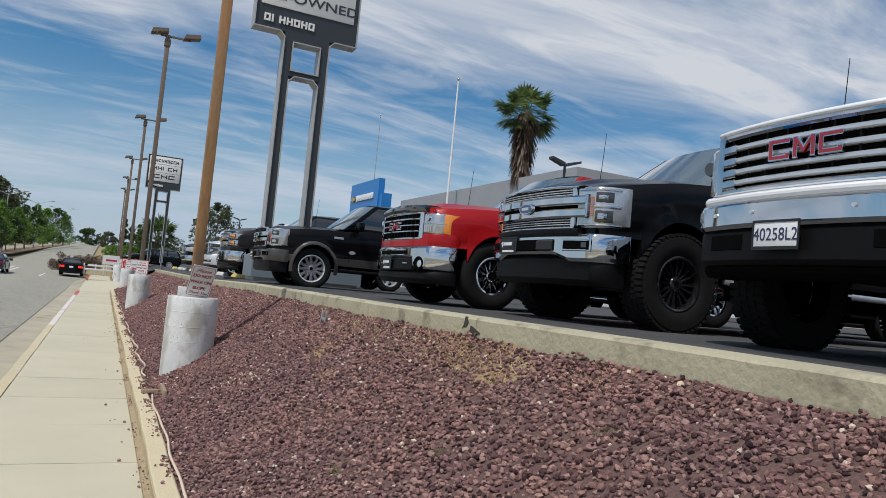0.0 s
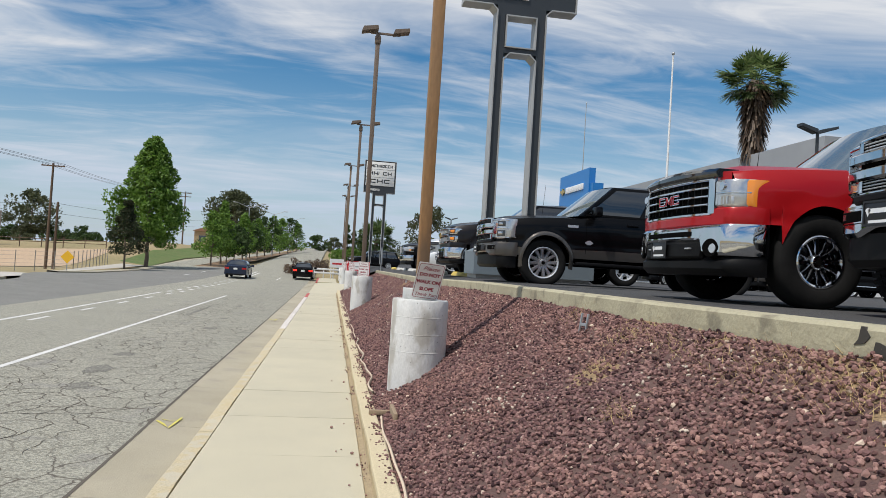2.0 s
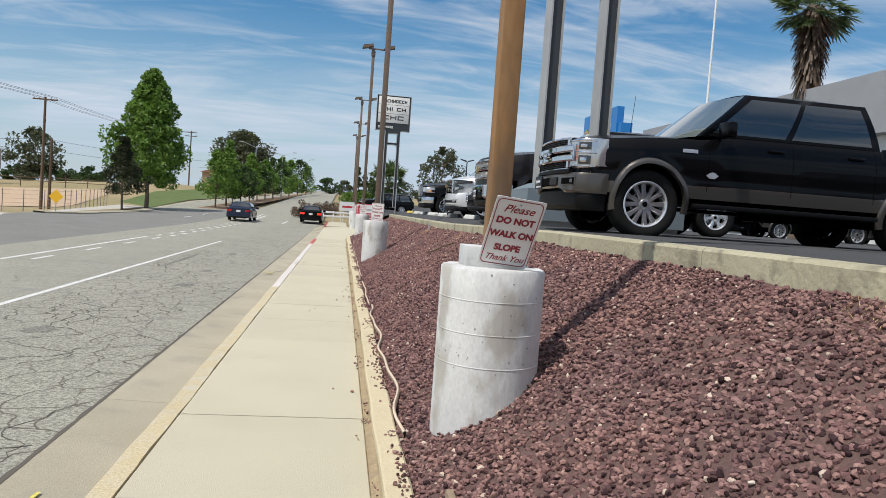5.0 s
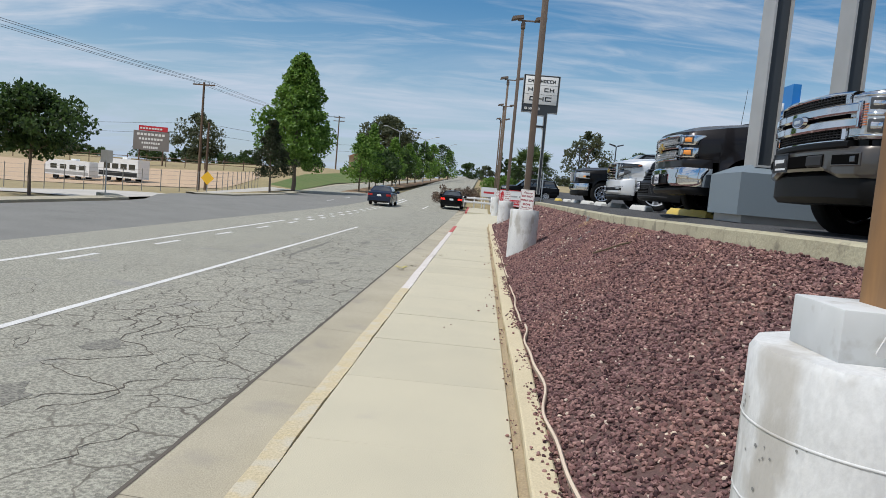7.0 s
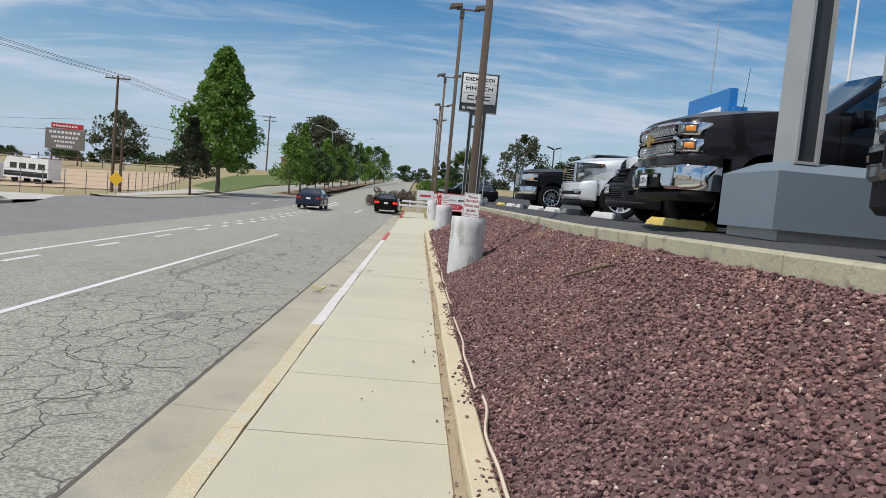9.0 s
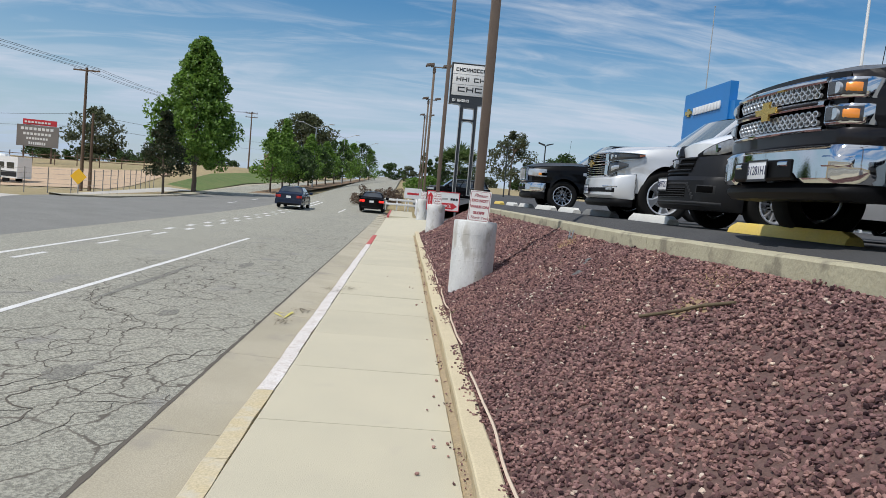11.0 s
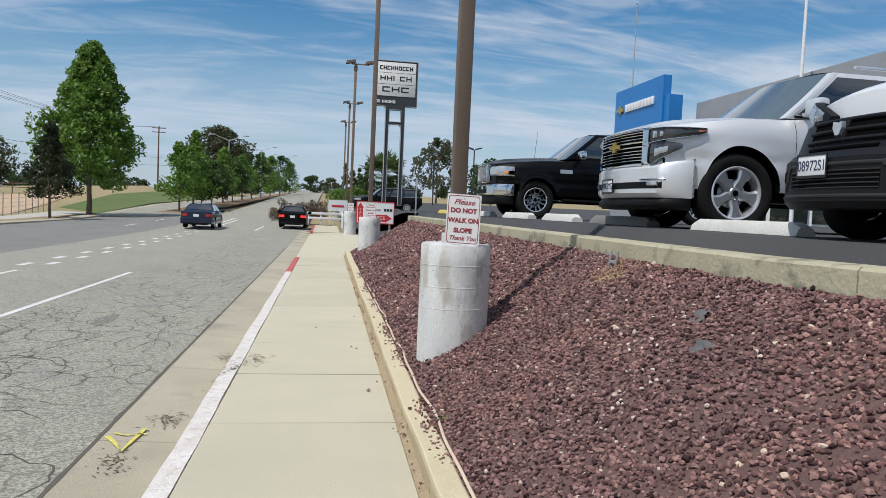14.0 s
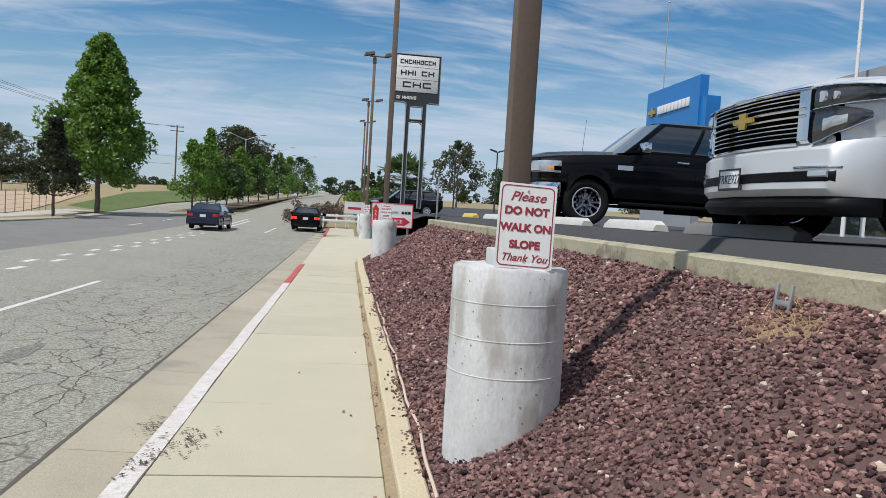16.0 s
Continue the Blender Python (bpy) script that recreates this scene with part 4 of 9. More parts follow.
def wheel_meshes(kind, r, w, rim_r):
    """Tyre and rim meshes; the outer side faces -y. kind: (spokes, spoke width, twin, rim material, lip material, lugs)"""
    key = (kind, r, w, rim_r)
    if key in WHEELS:
        return WHEELS[key]
    spokes, sw, twin, mat, lip, lugs, pocket = kind
    bm = bmesh.new()
    h = w / 2
    lathe(bm, [(rim_r, -h * 0.80), (rim_r + 0.02, -h * 0.93), (r * 0.5 + rim_r * 0.5, -h * 1.0), (r * 0.93, -h * 0.96), (r * 0.985, -h * 0.8), (r, -h * 0.5), (r, h * 0.5), (r * 0.985, h * 0.8), (r * 0.93, h * 0.96), (rim_r, h * 0.9)], 64)
    bmesh.ops.recalc_face_normals(bm, faces=bm.faces[:])
    if lugs:
        for i in range(52):
            a = 6.28319 * i / 52
            for (ya, yb, da) in ((-h * 0.97, -h * 0.42, 0.0), (-h * 0.36, h * 0.0, 0.05), (h * 0.06, h * 0.42, 0.0), (h * 0.48, h * 0.97, 0.05)):
                m = Matrix.Rotation(-(a + da), 4, "Y") @ Matrix.Translation((r - 0.004, (ya + yb) / 2, 0)) @ Matrix.Diagonal((0.024, yb - ya, r * 6.28 / 52 * 0.66, 1))
                rr = bmesh.ops.create_cube(bm, size=1.0)
                bmesh.ops.transform(bm, matrix=m, verts=rr["verts"])
    tyre = mesh_of(bm, M_TYRE, 40, "tyre")
    bm = bmesh.new()
    lathe(bm, [(rim_r + 0.004, -h * 0.86), (rim_r - 0.006, -h * 0.9), (rim_r - 0.022, -h * 0.84), (rim_r - 0.03, -h * 0.6), (rim_r - 0.04, h * 0.4)], 48, mi=1)
    # disc behind the spokes, the pocket's shade put into its near-black colour
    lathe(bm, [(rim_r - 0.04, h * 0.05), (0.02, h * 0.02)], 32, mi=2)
    lathe(bm, [(0.16, h * 0.0), (0.16, -h * 0.05), (0.09, -h * 0.06)], 32, mi=3)
    face = -h * (0.72 - pocket)
    for i in range(spokes):
        a0 = 6.28319 * i / spokes
        for off in ((-0.11, 0.11) if twin else (0.0,)):
            a = a0 + off * 6.28 / spokes * 2.0
            r0, r1 = 0.05, rim_r - 0.012
            p = []
            for (rad, ww, dy) in ((r0, sw * 0.75, 0.012), (r0 + (r1 - r0) * 0.5, sw * 0.62, 0.0), (r1, sw * (0.85 if twin else 1.25), -0.004)):
                for (s, d) in ((-1, 0.02), (-0.62, 0.0), (0.62, 0.0), (1, 0.02), (1, 0.055), (-1, 0.055)):
                    c = Vector((rad, face + dy + d, s * ww / 2))
                    p.append(bm.verts.new(Matrix.Rotation(-a, 3, "Y") @ c))
            for k in (0, 6):
                for q in range(6):
                    f = bm.faces.new((p[k + q], p[k + (q + 1) % 6], p[k + 6 + (q + 1) % 6], p[k + 6 + q]))
                    f.material_index = 0
    n0 = len(bm.faces)
    lathe(bm, [(0.066, face + 0.05), (0.066, face + 0.004), (0.058, face - 0.006), (0.034, face - 0.008)], 24)
    rr = bmesh.ops.create_circle(bm, cap_ends=True, segments=20, radius=0.034)
    bmesh.ops.transform(bm, matrix=Matrix.Translation((0, face - 0.0085, 0)) @ Matrix.Rotation(radians(90), 4, "X"), verts=rr["verts"])
    for f in {f for v in rr["verts"] for f in v.link_faces}:
        f.material_index = 2
    bmesh.ops.recalc_face_normals(bm, faces=bm.faces[:])
    rim = mesh_of(bm, [mat, lip, M_UNDER_SHADE, M_SATIN], 35, "rim")
    WHEELS[key] = (tyre, rim)
    return tyre, rim


class Car:
    """A vehicle standing at its nose, which points to -x; y is across, z up from the ground."""

    def __init__(self, name, label, category, at, group="", **p):
        self.p = p
        self.t = thing(name, label, category, at, group)
        self.build()

    def top(self, x):
        p = self.p
        if x < p["cowl"]:
            u = x / p["cowl"]
            return p["hood0"] + (p["hood1"] - p["hood0"]) * (1 - (1 - u) ** 1.6)
        if p["kind"] == "pickup" and x > p["cab_end"]:
            return p["rail"]
        if p["kind"] == "sedan" and x > p["cab_end"]:
            return p["belt"] - 0.03 * (x - p["cab_end"]) / (p["L"] - p["cab_end"])
        return p["hood1"] + (p["belt"] - p["hood1"]) * min(1, (x - p["cowl"]) / 0.5)

    def bottom(self, x):
        p = self.p
        z = p["sill"]
        if x < p["fa"] - p["R"] * 0.98:
            z = max(z, p["bumper_top"] if x < p.get("skirt_x", 9) else z)
        if x > p["L"] - 0.2:
            z = max(z, p["sill"] + 0.2)
        for c in (p["fa"], p["ra"]):
            d = abs(x - c)
            if d < p["R"]:
                z = max(z, p["axle"] + math.sqrt(p["R"] ** 2 - d * d) * p.get("arch_h", 1.0))
        return z

    def half(self, x, z):
        p = self.p
        y = p["W"] / 2
        if x < 1.1:
            y -= p["taper"] * ((1.1 - x) / 1.1) ** 2.6
        if x > p["L"] - 0.7:
            y -= 0.10 * ((x - p["L"] + 0.7) / 0.7) ** 2.4
        w = p.get("wrap", 0.34)
        if x < w:
            y = min(y, p["W"] / 2 * (0.82 + 0.18 * (max(0.0, x) / w) ** 0.556))
        t, s = self.top(x), p["shoulder"]
        if z > s:
            y -= p.get("tumble", 0.075) * min(1.4, (z - s) / max(0.05, t - s)) ** 1.8
        elif z < s - 0.3:
            y -= 0.05 * min(1, (s - 0.3 - z) / 0.35) ** 1.5
        y -= 0.016 * max(0.0, 1 - abs(z - (s - 0.24)) / 0.07)
        for c in (p["fa"], p["ra"]):
            d = math.hypot(x - c, z - p["axle"])
            u = (d - p["R"]) / 0.15
            if z > p["axle"] - 0.25 and -0.1 < u < 1:
                y += p["flare"] * (1 - u) ** 1.5 * min(1, (z - p["axle"] + 0.25) / 0.3) if u > 0 else p["flare"]
        return y

    def stations(self):
        p = self.p
        xs = {0.02, 0.06, 0.12, 0.2, 0.3, p["L"], p["L"] - 0.02, p["L"] - 0.1}
        x = 0.4
        while x < p["L"] - 0.1:
            xs.add(round(x, 3)); x += 0.16
        for c in (p["fa"], p["ra"]):
            for i in range(25):
                xs.add(round(c - p["R"] * math.cos(math.pi * i / 24), 3))
            xs.add(c - p["R"] - 0.002); xs.add(c + p["R"] + 0.002)
        for k in ("cowl", "cab_end"):
            xs.add(p[k]); xs.add(p[k] + 0.01)
        x0 = p.get("front", 0.02)
        return sorted({x0} | {q for q in xs if x0 <= q <= p["L"]})

    def nose(self, y):
        p = self.p
        u = min(1.0, abs(y) / (p["W"] / 2))
        return p["bow"] * u ** 2.4 + p.get("wrap", 0.34) * max(0.0, (u - 0.82) / 0.18) ** 1.8

    def corner(self, y):
        return self.p["bow"] * min(1.0, abs(y) / (self.p["W"] / 2)) ** 2.4

    def build(self):
        p, t = self.p, self.t
        xs = self.stations()
        body = p["paint"]
        low = p.get("low_paint", body)
        zl = p.get("low_z", -1)
        NR = 14
        bm = bmesh.new()
        for sgn in (-1, 1):
            rows = []
            for x in xs:
                b, tp = self.bottom(x), self.top(x)
                xo = self.corner(self.half(x, 0.9)) * max(0, 1 - x / 0.9)
                zs = [b + (tp - b) * (i / NR) for i in range(NR + 1)]
                rows.append([bm.verts.new((x + xo, sgn * self.half(x, z), z)) for z in zs])
            for a, b in zip(rows, rows[1:]):
                for i in range(NR):
                    f = bm.faces.new((a[i], b[i], b[i + 1], a[i + 1]) if sgn < 0 else (a[i], a[i + 1], b[i + 1], b[i]))
                    if f.calc_center_median().z < zl:
                        f.material_index = 1
            # arch lips turned inwards, in the near-black that stands for well shade
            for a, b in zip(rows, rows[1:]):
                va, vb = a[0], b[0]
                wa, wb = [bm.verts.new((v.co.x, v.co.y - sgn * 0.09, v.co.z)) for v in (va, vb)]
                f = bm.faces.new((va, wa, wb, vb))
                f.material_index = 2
        # bonnet
        hx = [q for q in xs if q <= p["cowl"] + 0.001]
        us = [-1, -0.96, -0.86, -0.74, -0.62, -0.5, -0.3, 0, 0.3, 0.5, 0.62, 0.74, 0.86, 0.96, 1]
        rows = []
        for x in hx:
            h = self.half(x, self.top(x))
            row = []
            for u in us:
                y = u * h
                xo = (self.corner(self.half(x, 0.9)) if abs(u) == 1 else self.corner(y)) * max(0, 1 - x / 0.9)
                z = self.top(x) + p["crown"] * (1 - abs(u) ** 2.2) * min(1, 0.35 + x / 0.5)
                z += p.get("bulge", 0.03) * (1 if abs(u) < 0.55 else 0) * min(1, x / 0.4)
                row.append(bm.verts.new((x + xo, y, z)))
            rows.append(row)
        for a, b in zip(rows, rows[1:]):
            for i in range(len(us) - 1):
                bm.faces.new((a[i], b[i], b[i + 1], a[i + 1]))
        # front closing face under the bonnet's lip
        fr = rows[0]
        lowr = [bm.verts.new((v.co.x + 0.01, v.co.y, p["bumper_top"] - 0.02)) for v in fr]
        for i in range(len(fr) - 1):
            f = bm.faces.new((fr[i], fr[i + 1], lowr[i + 1], lowr[i]))
            f.material_index = p.get("front_mi", 0)
        # tail and bed
        h = self.half(p["L"], 0.8)
        tz = self.top(p["L"])
        q = [bm.verts.new((p["L"], s * self.half(p["L"], z), z)) for s, z in ((-1, self.bottom(p["L"])), (1, self.bottom(p["L"])), (1, tz), (-1, tz))]
        bm.faces.new(q)
        if p["kind"] != "van":
            x0 = p["cab_end"] - 0.02
            zt = tz - (0.04 if p["kind"] == "pickup" else 0)
            k = [bm.verts.new((x, s * (self.half(x, zt) - (0.03 if p["kind"] == "pickup" else 0)), zt if x > x0 else self.top(x) - (0.04 if p["kind"] == "pickup" else 0))) for x, s in ((x0, -1), (p["L"], -1), (p["L"], 1), (x0, 1))]
            f = bm.faces.new(k)
            f.material_index = 2 if p["kind"] == "pickup" else 0
        bmesh.ops.remove_doubles(bm, verts=bm.verts[:], dist=0.0008)
        bmesh.ops.recalc_face_normals(bm, faces=bm.faces[:])
        self.body = part("body", bm, [body, low, M_UNDER_SHADE], t, "", 32)
        # hidden underside: near-black blocks, with the shade of the wells in their colour
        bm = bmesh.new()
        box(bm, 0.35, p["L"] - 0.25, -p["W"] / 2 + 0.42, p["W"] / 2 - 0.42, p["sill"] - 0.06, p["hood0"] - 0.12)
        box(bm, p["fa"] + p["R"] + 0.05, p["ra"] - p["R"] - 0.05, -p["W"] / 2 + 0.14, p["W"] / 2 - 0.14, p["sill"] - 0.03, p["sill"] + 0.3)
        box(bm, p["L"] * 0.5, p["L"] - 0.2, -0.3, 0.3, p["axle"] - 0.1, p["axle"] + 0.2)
        part("underbody", bm, M_UNDER_SHADE, t, "near-black blocks for the chassis and the shade of the wheel wells")
        if p.get("arch_mat"):
            for s in (-1, 1):
                for cx in (p["fa"], p["ra"]):
                    bm = bmesh.new()
                    rows = []
                    for i in range(29):
                        a = radians(-12 + 204 * i / 28)
                        row = []
                        for rr, out in ((p["R"] - 0.004, -0.05), (p["R"] - 0.004, 0.026), (p["R"] + 0.02, 0.032), (p["R"] + 0.06, 0.024), (p["R"] + 0.07, 0.0)):
                            x, z = cx - math.cos(a) * rr, p["axle"] + math.sin(a) * rr
                            xo = self.corner(self.half(x, 0.9)) * max(0, 1 - x / 0.9)
                            row.append(bm.verts.new((x + xo, s * (self.half(x, z) + out), z)))
                        rows.append(row)
                    for a_, b__ in zip(rows, rows[1:]):
                        for k in range(4):
                            bm.faces.new((a_[k], a_[k + 1], b__[k + 1], b__[k]))
                    bmesh.ops.recalc_face_normals(bm, faces=bm.faces[:])
                    part("arch_trim", bm, p["arch_mat"], t, "wheel arch moulding", 50)
        self.cabin()
        self.doors()
        if p["kind"] == "pickup":
            za = self.top(1.4) + p["crown"] * 0.2
            part("antenna", cyl(bmesh.new(), (1.4, p["W"] / 2 - 0.16, za - 0.02), (1.46, p["W"] / 2 - 0.16, za + 0.80), 0.005, 0.003, 6), M_TRIM, t, "thin black whip antenna")
        kind = p["wheel"]
        tyre, rim = wheel_meshes(kind, p["r"], p["tw"], p["rim"])
        for wx, axle in ((p["fa"], p["axle"]), (p["ra"], p["axle"])):
            for s in (-1, 1):
                yy = s * (p["W"] / 2 - p["tw"] / 2 + p.get("poke", -0.01))
                w = part("wheel", cyl(bmesh.new(), (0, -0.05, 0), (0, 0.1, 0), 0.08, seg=16), M_UNDER_SHADE, t)
                w.matrix_basis = Matrix.Translation((wx, yy, p["r"] - 0.004 - p.get("drop", 0.0))) @ (pose(0, 0, 0, 0, 0, 180) if s > 0 else Matrix()) @ pose(0, 0, 0, 0, 11 * wx, 0)
                for nm, me in (("tyre", tyre), ("rim", rim)):
                    shared(nm, me, w, Matrix())

    def cabin(self):
        """Roof, pillars and glass."""
        p, t = self.p, self.t
        c0, c1, r1, r0 = p["cowl"] - 0.02, p["screen_top"], p["roof_end"], p["cab_end"]
        zb, zr = p["belt"] - 0.01, p["roof"]
        wb, wr = p["W"] / 2 - p.get("tumble", 0.075) - 0.012, p["W"] / 2 - p.get("lean", 0.27)
        zc = p["hood1"]

        def side(x, v, s, out=0.0):
            y = wb + (wr - wb) * v ** 1.15 + 0.03 * math.sin(math.pi * v)
            return (x, s * (y + out), zb + (zr - zb) * v)

        def edge(v):           # front and rear ends of the side at height v
            return c0 + (c1 - c0) * v, r0 + (r1 - r0) * v
        bm = bmesh.new()
        V = [0, 0.25, 0.5, 0.75, 0.93]
        for s in (-1, 1):
            rows = []
            for v in V:
                a, b = edge(v)
                rows.append([bm.verts.new(side(a + (b - a) * i / 12, v, s)) for i in range(13)])
            for a, b in zip(rows, rows[1:]):
                for i in range(12):
                    bm.faces.new((a[i], a[i + 1], b[i + 1], b[i]))
        # roof
        a, b = edge(0.93)
        rows = []
        for i in range(11):
            x = a + (b - a) * i / 10
            arch = 0.05 * math.sin(math.pi * (i / 10)) if p["kind"] != "van" else 0.03
            row = []
            for u in (-1, -0.93, -0.8, -0.55, -0.25, 0, 0.25, 0.55, 0.8, 0.93, 1):
                w = side(x, 0.93, 1)[1]
                z = zb + (zr - zb) * 0.93 + ((zr - zb) * 0.07 + arch) * (1 - abs(u) ** 3)
                row.append(bm.verts.new((x, u * w, z)))
            rows.append(row)
        for q, w in zip(rows, rows[1:]):
            for i in range(10):
                bm.faces.new((q[i], w[i], w[i + 1], q[i + 1]))
        # rear wall of the cabin
        rows = []
        for v in V:
            x = edge(v)[1]
            rows.append([bm.verts.new((x + 0.03 * (1 - u * u), u * side(x, v, 1)[1], side(x, v, 1)[2])) for u in (-1, -0.5, 0, 0.5, 1)])
        for q, w in zip(rows, rows[1:]):
            for i in range(4):
                bm.faces.new((q[i], q[i + 1], w[i + 1], w[i]))
        bmesh.ops.remove_doubles(bm, verts=bm.verts[:], dist=0.001)
        bmesh.ops.recalc_face_normals(bm, faces=bm.faces[:])
        part("cabin_shell", bm, p.get("roof_paint", p["paint"]), t, "", 35)
        # windscreen
        for (va, vb, xa, fwd, nm, mat) in ((0.0, 0.93, 0, True, "windscreen", M_WIND), (0.25, 0.86, 1, False, "rear_window", M_GLASS)):
            bm = bmesh.new()
            rows = []
            for i in range(7):
                v = va + (vb - va) * i / 6
                x = edge(v)[xa]
                w = side(x, v, 1)[1] - (0.05 if fwd else 0.1)
                row = []
                for u in (-1, -0.8, -0.5, -0.2, 0.2, 0.5, 0.8, 1):
                    bowx = (-0.14 if fwd else 0.045) * (1 - u * u)
                    row.append(bm.verts.new((x + bowx + (-0.012 if fwd else 0.012), u * w, side(x, v, 1)[2])))
                rows.append(row)
            for q, w in zip(rows, rows[1:]):
                for i in range(7):
                    bm.faces.new((q[i], q[i + 1], w[i + 1], w[i]))
            part(nm, bm, mat, t, "", 60)
        # front screen surround, closing the bowed edge
        for s in (-1, 1):
            bm = bmesh.new()
            prev = None
            for i in range(7):
                v = 0.93 * i / 6
                x = edge(v)[0]
                w = side(x, v, 1)[1]
                cur = [bm.verts.new((x - 0.015, s * (w - 0.055), side(x, v, 1)[2])), bm.verts.new((x + 0.01, s * (w + 0.006), side(x, v, 1)[2])), bm.verts.new((x + 0.07, s * (w + 0.006), side(x, v, 1)[2]))]
                if prev:
                    bm.faces.new((prev[0], prev[1], cur[1], cur[0])); bm.faces.new((prev[1], prev[2], cur[2], cur[1]))
                prev = cur
            part("screen_pillar", bm, p["paint"], t, "", 40)
        # side windows
        for s in (-1, 1):
            for (fa, fb) in p["windows"]:
                bm = bmesh.new()
                rows = []
                for v in (0.08, 0.3, 0.55, 0.84):
                    a, b = edge(v)
                    a, b = a + 0.11, b - 0.07
                    rows.append([bm.verts.new(side(a + (b - a) * (fa + (fb - fa) * i / 5), v, s, 0.007)) for i in range(6)])
                for q, w in zip(rows, rows[1:]):
                    for i in range(5):
                        bm.faces.new((q[i], q[i + 1], w[i + 1], w[i]))
                part("side_window", bm, M_GLASS, t, "", 60)
            # belt moulding
            a, b = edge(0.04)
            bm = bmesh.new()
            pa, pb = Vector(side(a + 0.1, 0.04, s, 0.012)), Vector(side(b - 0.08, 0.04, s, 0.012))
            box(bm, pa.x, pb.x, min(pa.y, pb.y) - 0.006, max(pa.y, pb.y) + 0.006, pa.z - 0.012, pa.z + 0.012)
            part("belt_moulding", bm, p.get("belt_mat", M_TRIM), t)

    def doors(self):
        """Shut lines, handles, mirrors, rocker and steps."""
        p, t = self.p, self.t
        for s in (-1, 1):
            for x in p["seams"]:
                bm = bmesh.new()
                prev = None
                for i in range(9):
                    z = p["sill"] + 0.1 + (self.top(x) - p["sill"] - 0.13) * i / 8
                    y = s * (self.half(x, z) + 0.0015)
                    cur = [bm.verts.new((x - 0.004, y, z)), bm.verts.new((x + 0.004, y, z))]
                    if prev:
                        bm.faces.new((prev[0], prev[1], cur[1], cur[0]))
                    prev = cur
                part("shut_line", bm, M_UNDER_SHADE, t)
            for x in p["handles"]:
                z = p["belt"] - 0.13
                y = self.half(x, z)
                bm = bmesh.new()
                box(bm, x - 0.11, x + 0.11, s * y - 0.018, s * y + 0.03 if s > 0 else s * y + 0.018, z - 0.018, z + 0.018, 0.008) if s > 0 else box(bm, x - 0.11, x + 0.11, s * y - 0.03, s * y + 0.018, z - 0.018, z + 0.018, 0.008)
                part("door_handle", bm, p.get("handle_mat", p["paint"]), t, "", 40)
            x, z = p["mirror"]
            y = p["W"] / 2 - 0.09
            m = part("mirror", mirror_bm(x, s * y, s, z), p.get("mirror_mat", p["paint"]), t, "", 40)
            if p.get("step"):
                bm = bmesh.new()
                yy = s * (p["W"] / 2 - 0.02)
                box(bm, p["fa"] + p["R"] + 0.1, p["ra"] - p["R"] - 0.1, yy - 0.08, yy + 0.05, p["sill"] - 0.12, p["sill"] - 0.06, 0.015)
                part("running_board", bm, p["step"], t, "", 40)

    def strip(self, name, y0, y1, zlo, zhi, mat, x0=-0.01, depth=0.08, chamfer=0.01, n=None, label="", slant=0.0, smooth=40, parent=None, curve=None):
        """A rounded bar or panel that follows the nose's bow, from y0 to y1. zlo, zhi: heights or functions of y; x0: forward of (-) or behind (+) the nose line."""
        bm = bmesh.new()
        n = max(n or 0, 2, int(abs(y1 - y0) / 0.045))
        lo = zlo if callable(zlo) else (lambda y: zlo)
        hi = zhi if callable(zhi) else (lambda y: zhi)
        cv = curve or self.nose
        rows = []
        for i in range(n + 1):
            y = y0 + (y1 - y0) * i / n
            x, a, b = cv(y) + x0, lo(y), hi(y)
            c = min(chamfer, (b - a) * 0.4)
            dp = max(0.03, min(depth, self.p["fa"] - self.p["R"] - 0.015 - x))
            pts = [(dp, a), (c, a), (0, a + c), (0, (a + b) / 2), (0, b - c), (c, b), (dp, b)]
            rows.append([bm.verts.new((x + dx + slant * (z - lo(0) if False else z - a), y, z)) for dx, z in pts])
        k = 7
        for a, b in zip(rows, rows[1:]):
            for i in range(k):
                j = (i + 1) % k
                bm.faces.new((a[i], b[i], b[j], a[j]))
        bm.faces.new(rows[0]); bm.faces.new(rows[-1][::-1])
        bmesh.ops.recalc_face_normals(bm, faces=bm.faces[:])
        return part(name, bm, mat, parent or self.t, label, smooth)

    def band(self, name, path, mat, out=0.02, label="", parent=None, side=-1):
        """A lamp or trim that runs round the nose's corner. path: (x, y, z, height), with y measured outwards."""
        bm = bmesh.new()
        rows = []
        for i, (x, y, z, h) in enumerate(path):
            a, b = path[max(0, i - 1)], path[min(len(path) - 1, i + 1)]
            n = Vector((-(b[1] - a[1]), b[0] - a[0], 0)).normalized()
            row = []
            for d, k in ((-0.05, -0.5), (out - 0.006, -0.5), (out + 0.008, -0.3), (out + 0.008, 0.15), (out - 0.008, 0.5), (-0.05, 0.5)):
                q = Vector((x, y, z + h * k)) + n * d
                row.append(bm.verts.new((q.x, side * q.y, q.z)))
            rows.append(row)
        for a, b in zip(rows, rows[1:]):
            for k in range(6):
                j = (k + 1) % 6
                bm.faces.new((a[k], b[k], b[j], a[j]))
        bm.faces.new(rows[0]); bm.faces.new(rows[-1][::-1])
        bmesh.ops.recalc_face_normals(bm, faces=bm.faces[:])
        return part(name, bm, mat, parent or self.t, label, 40)

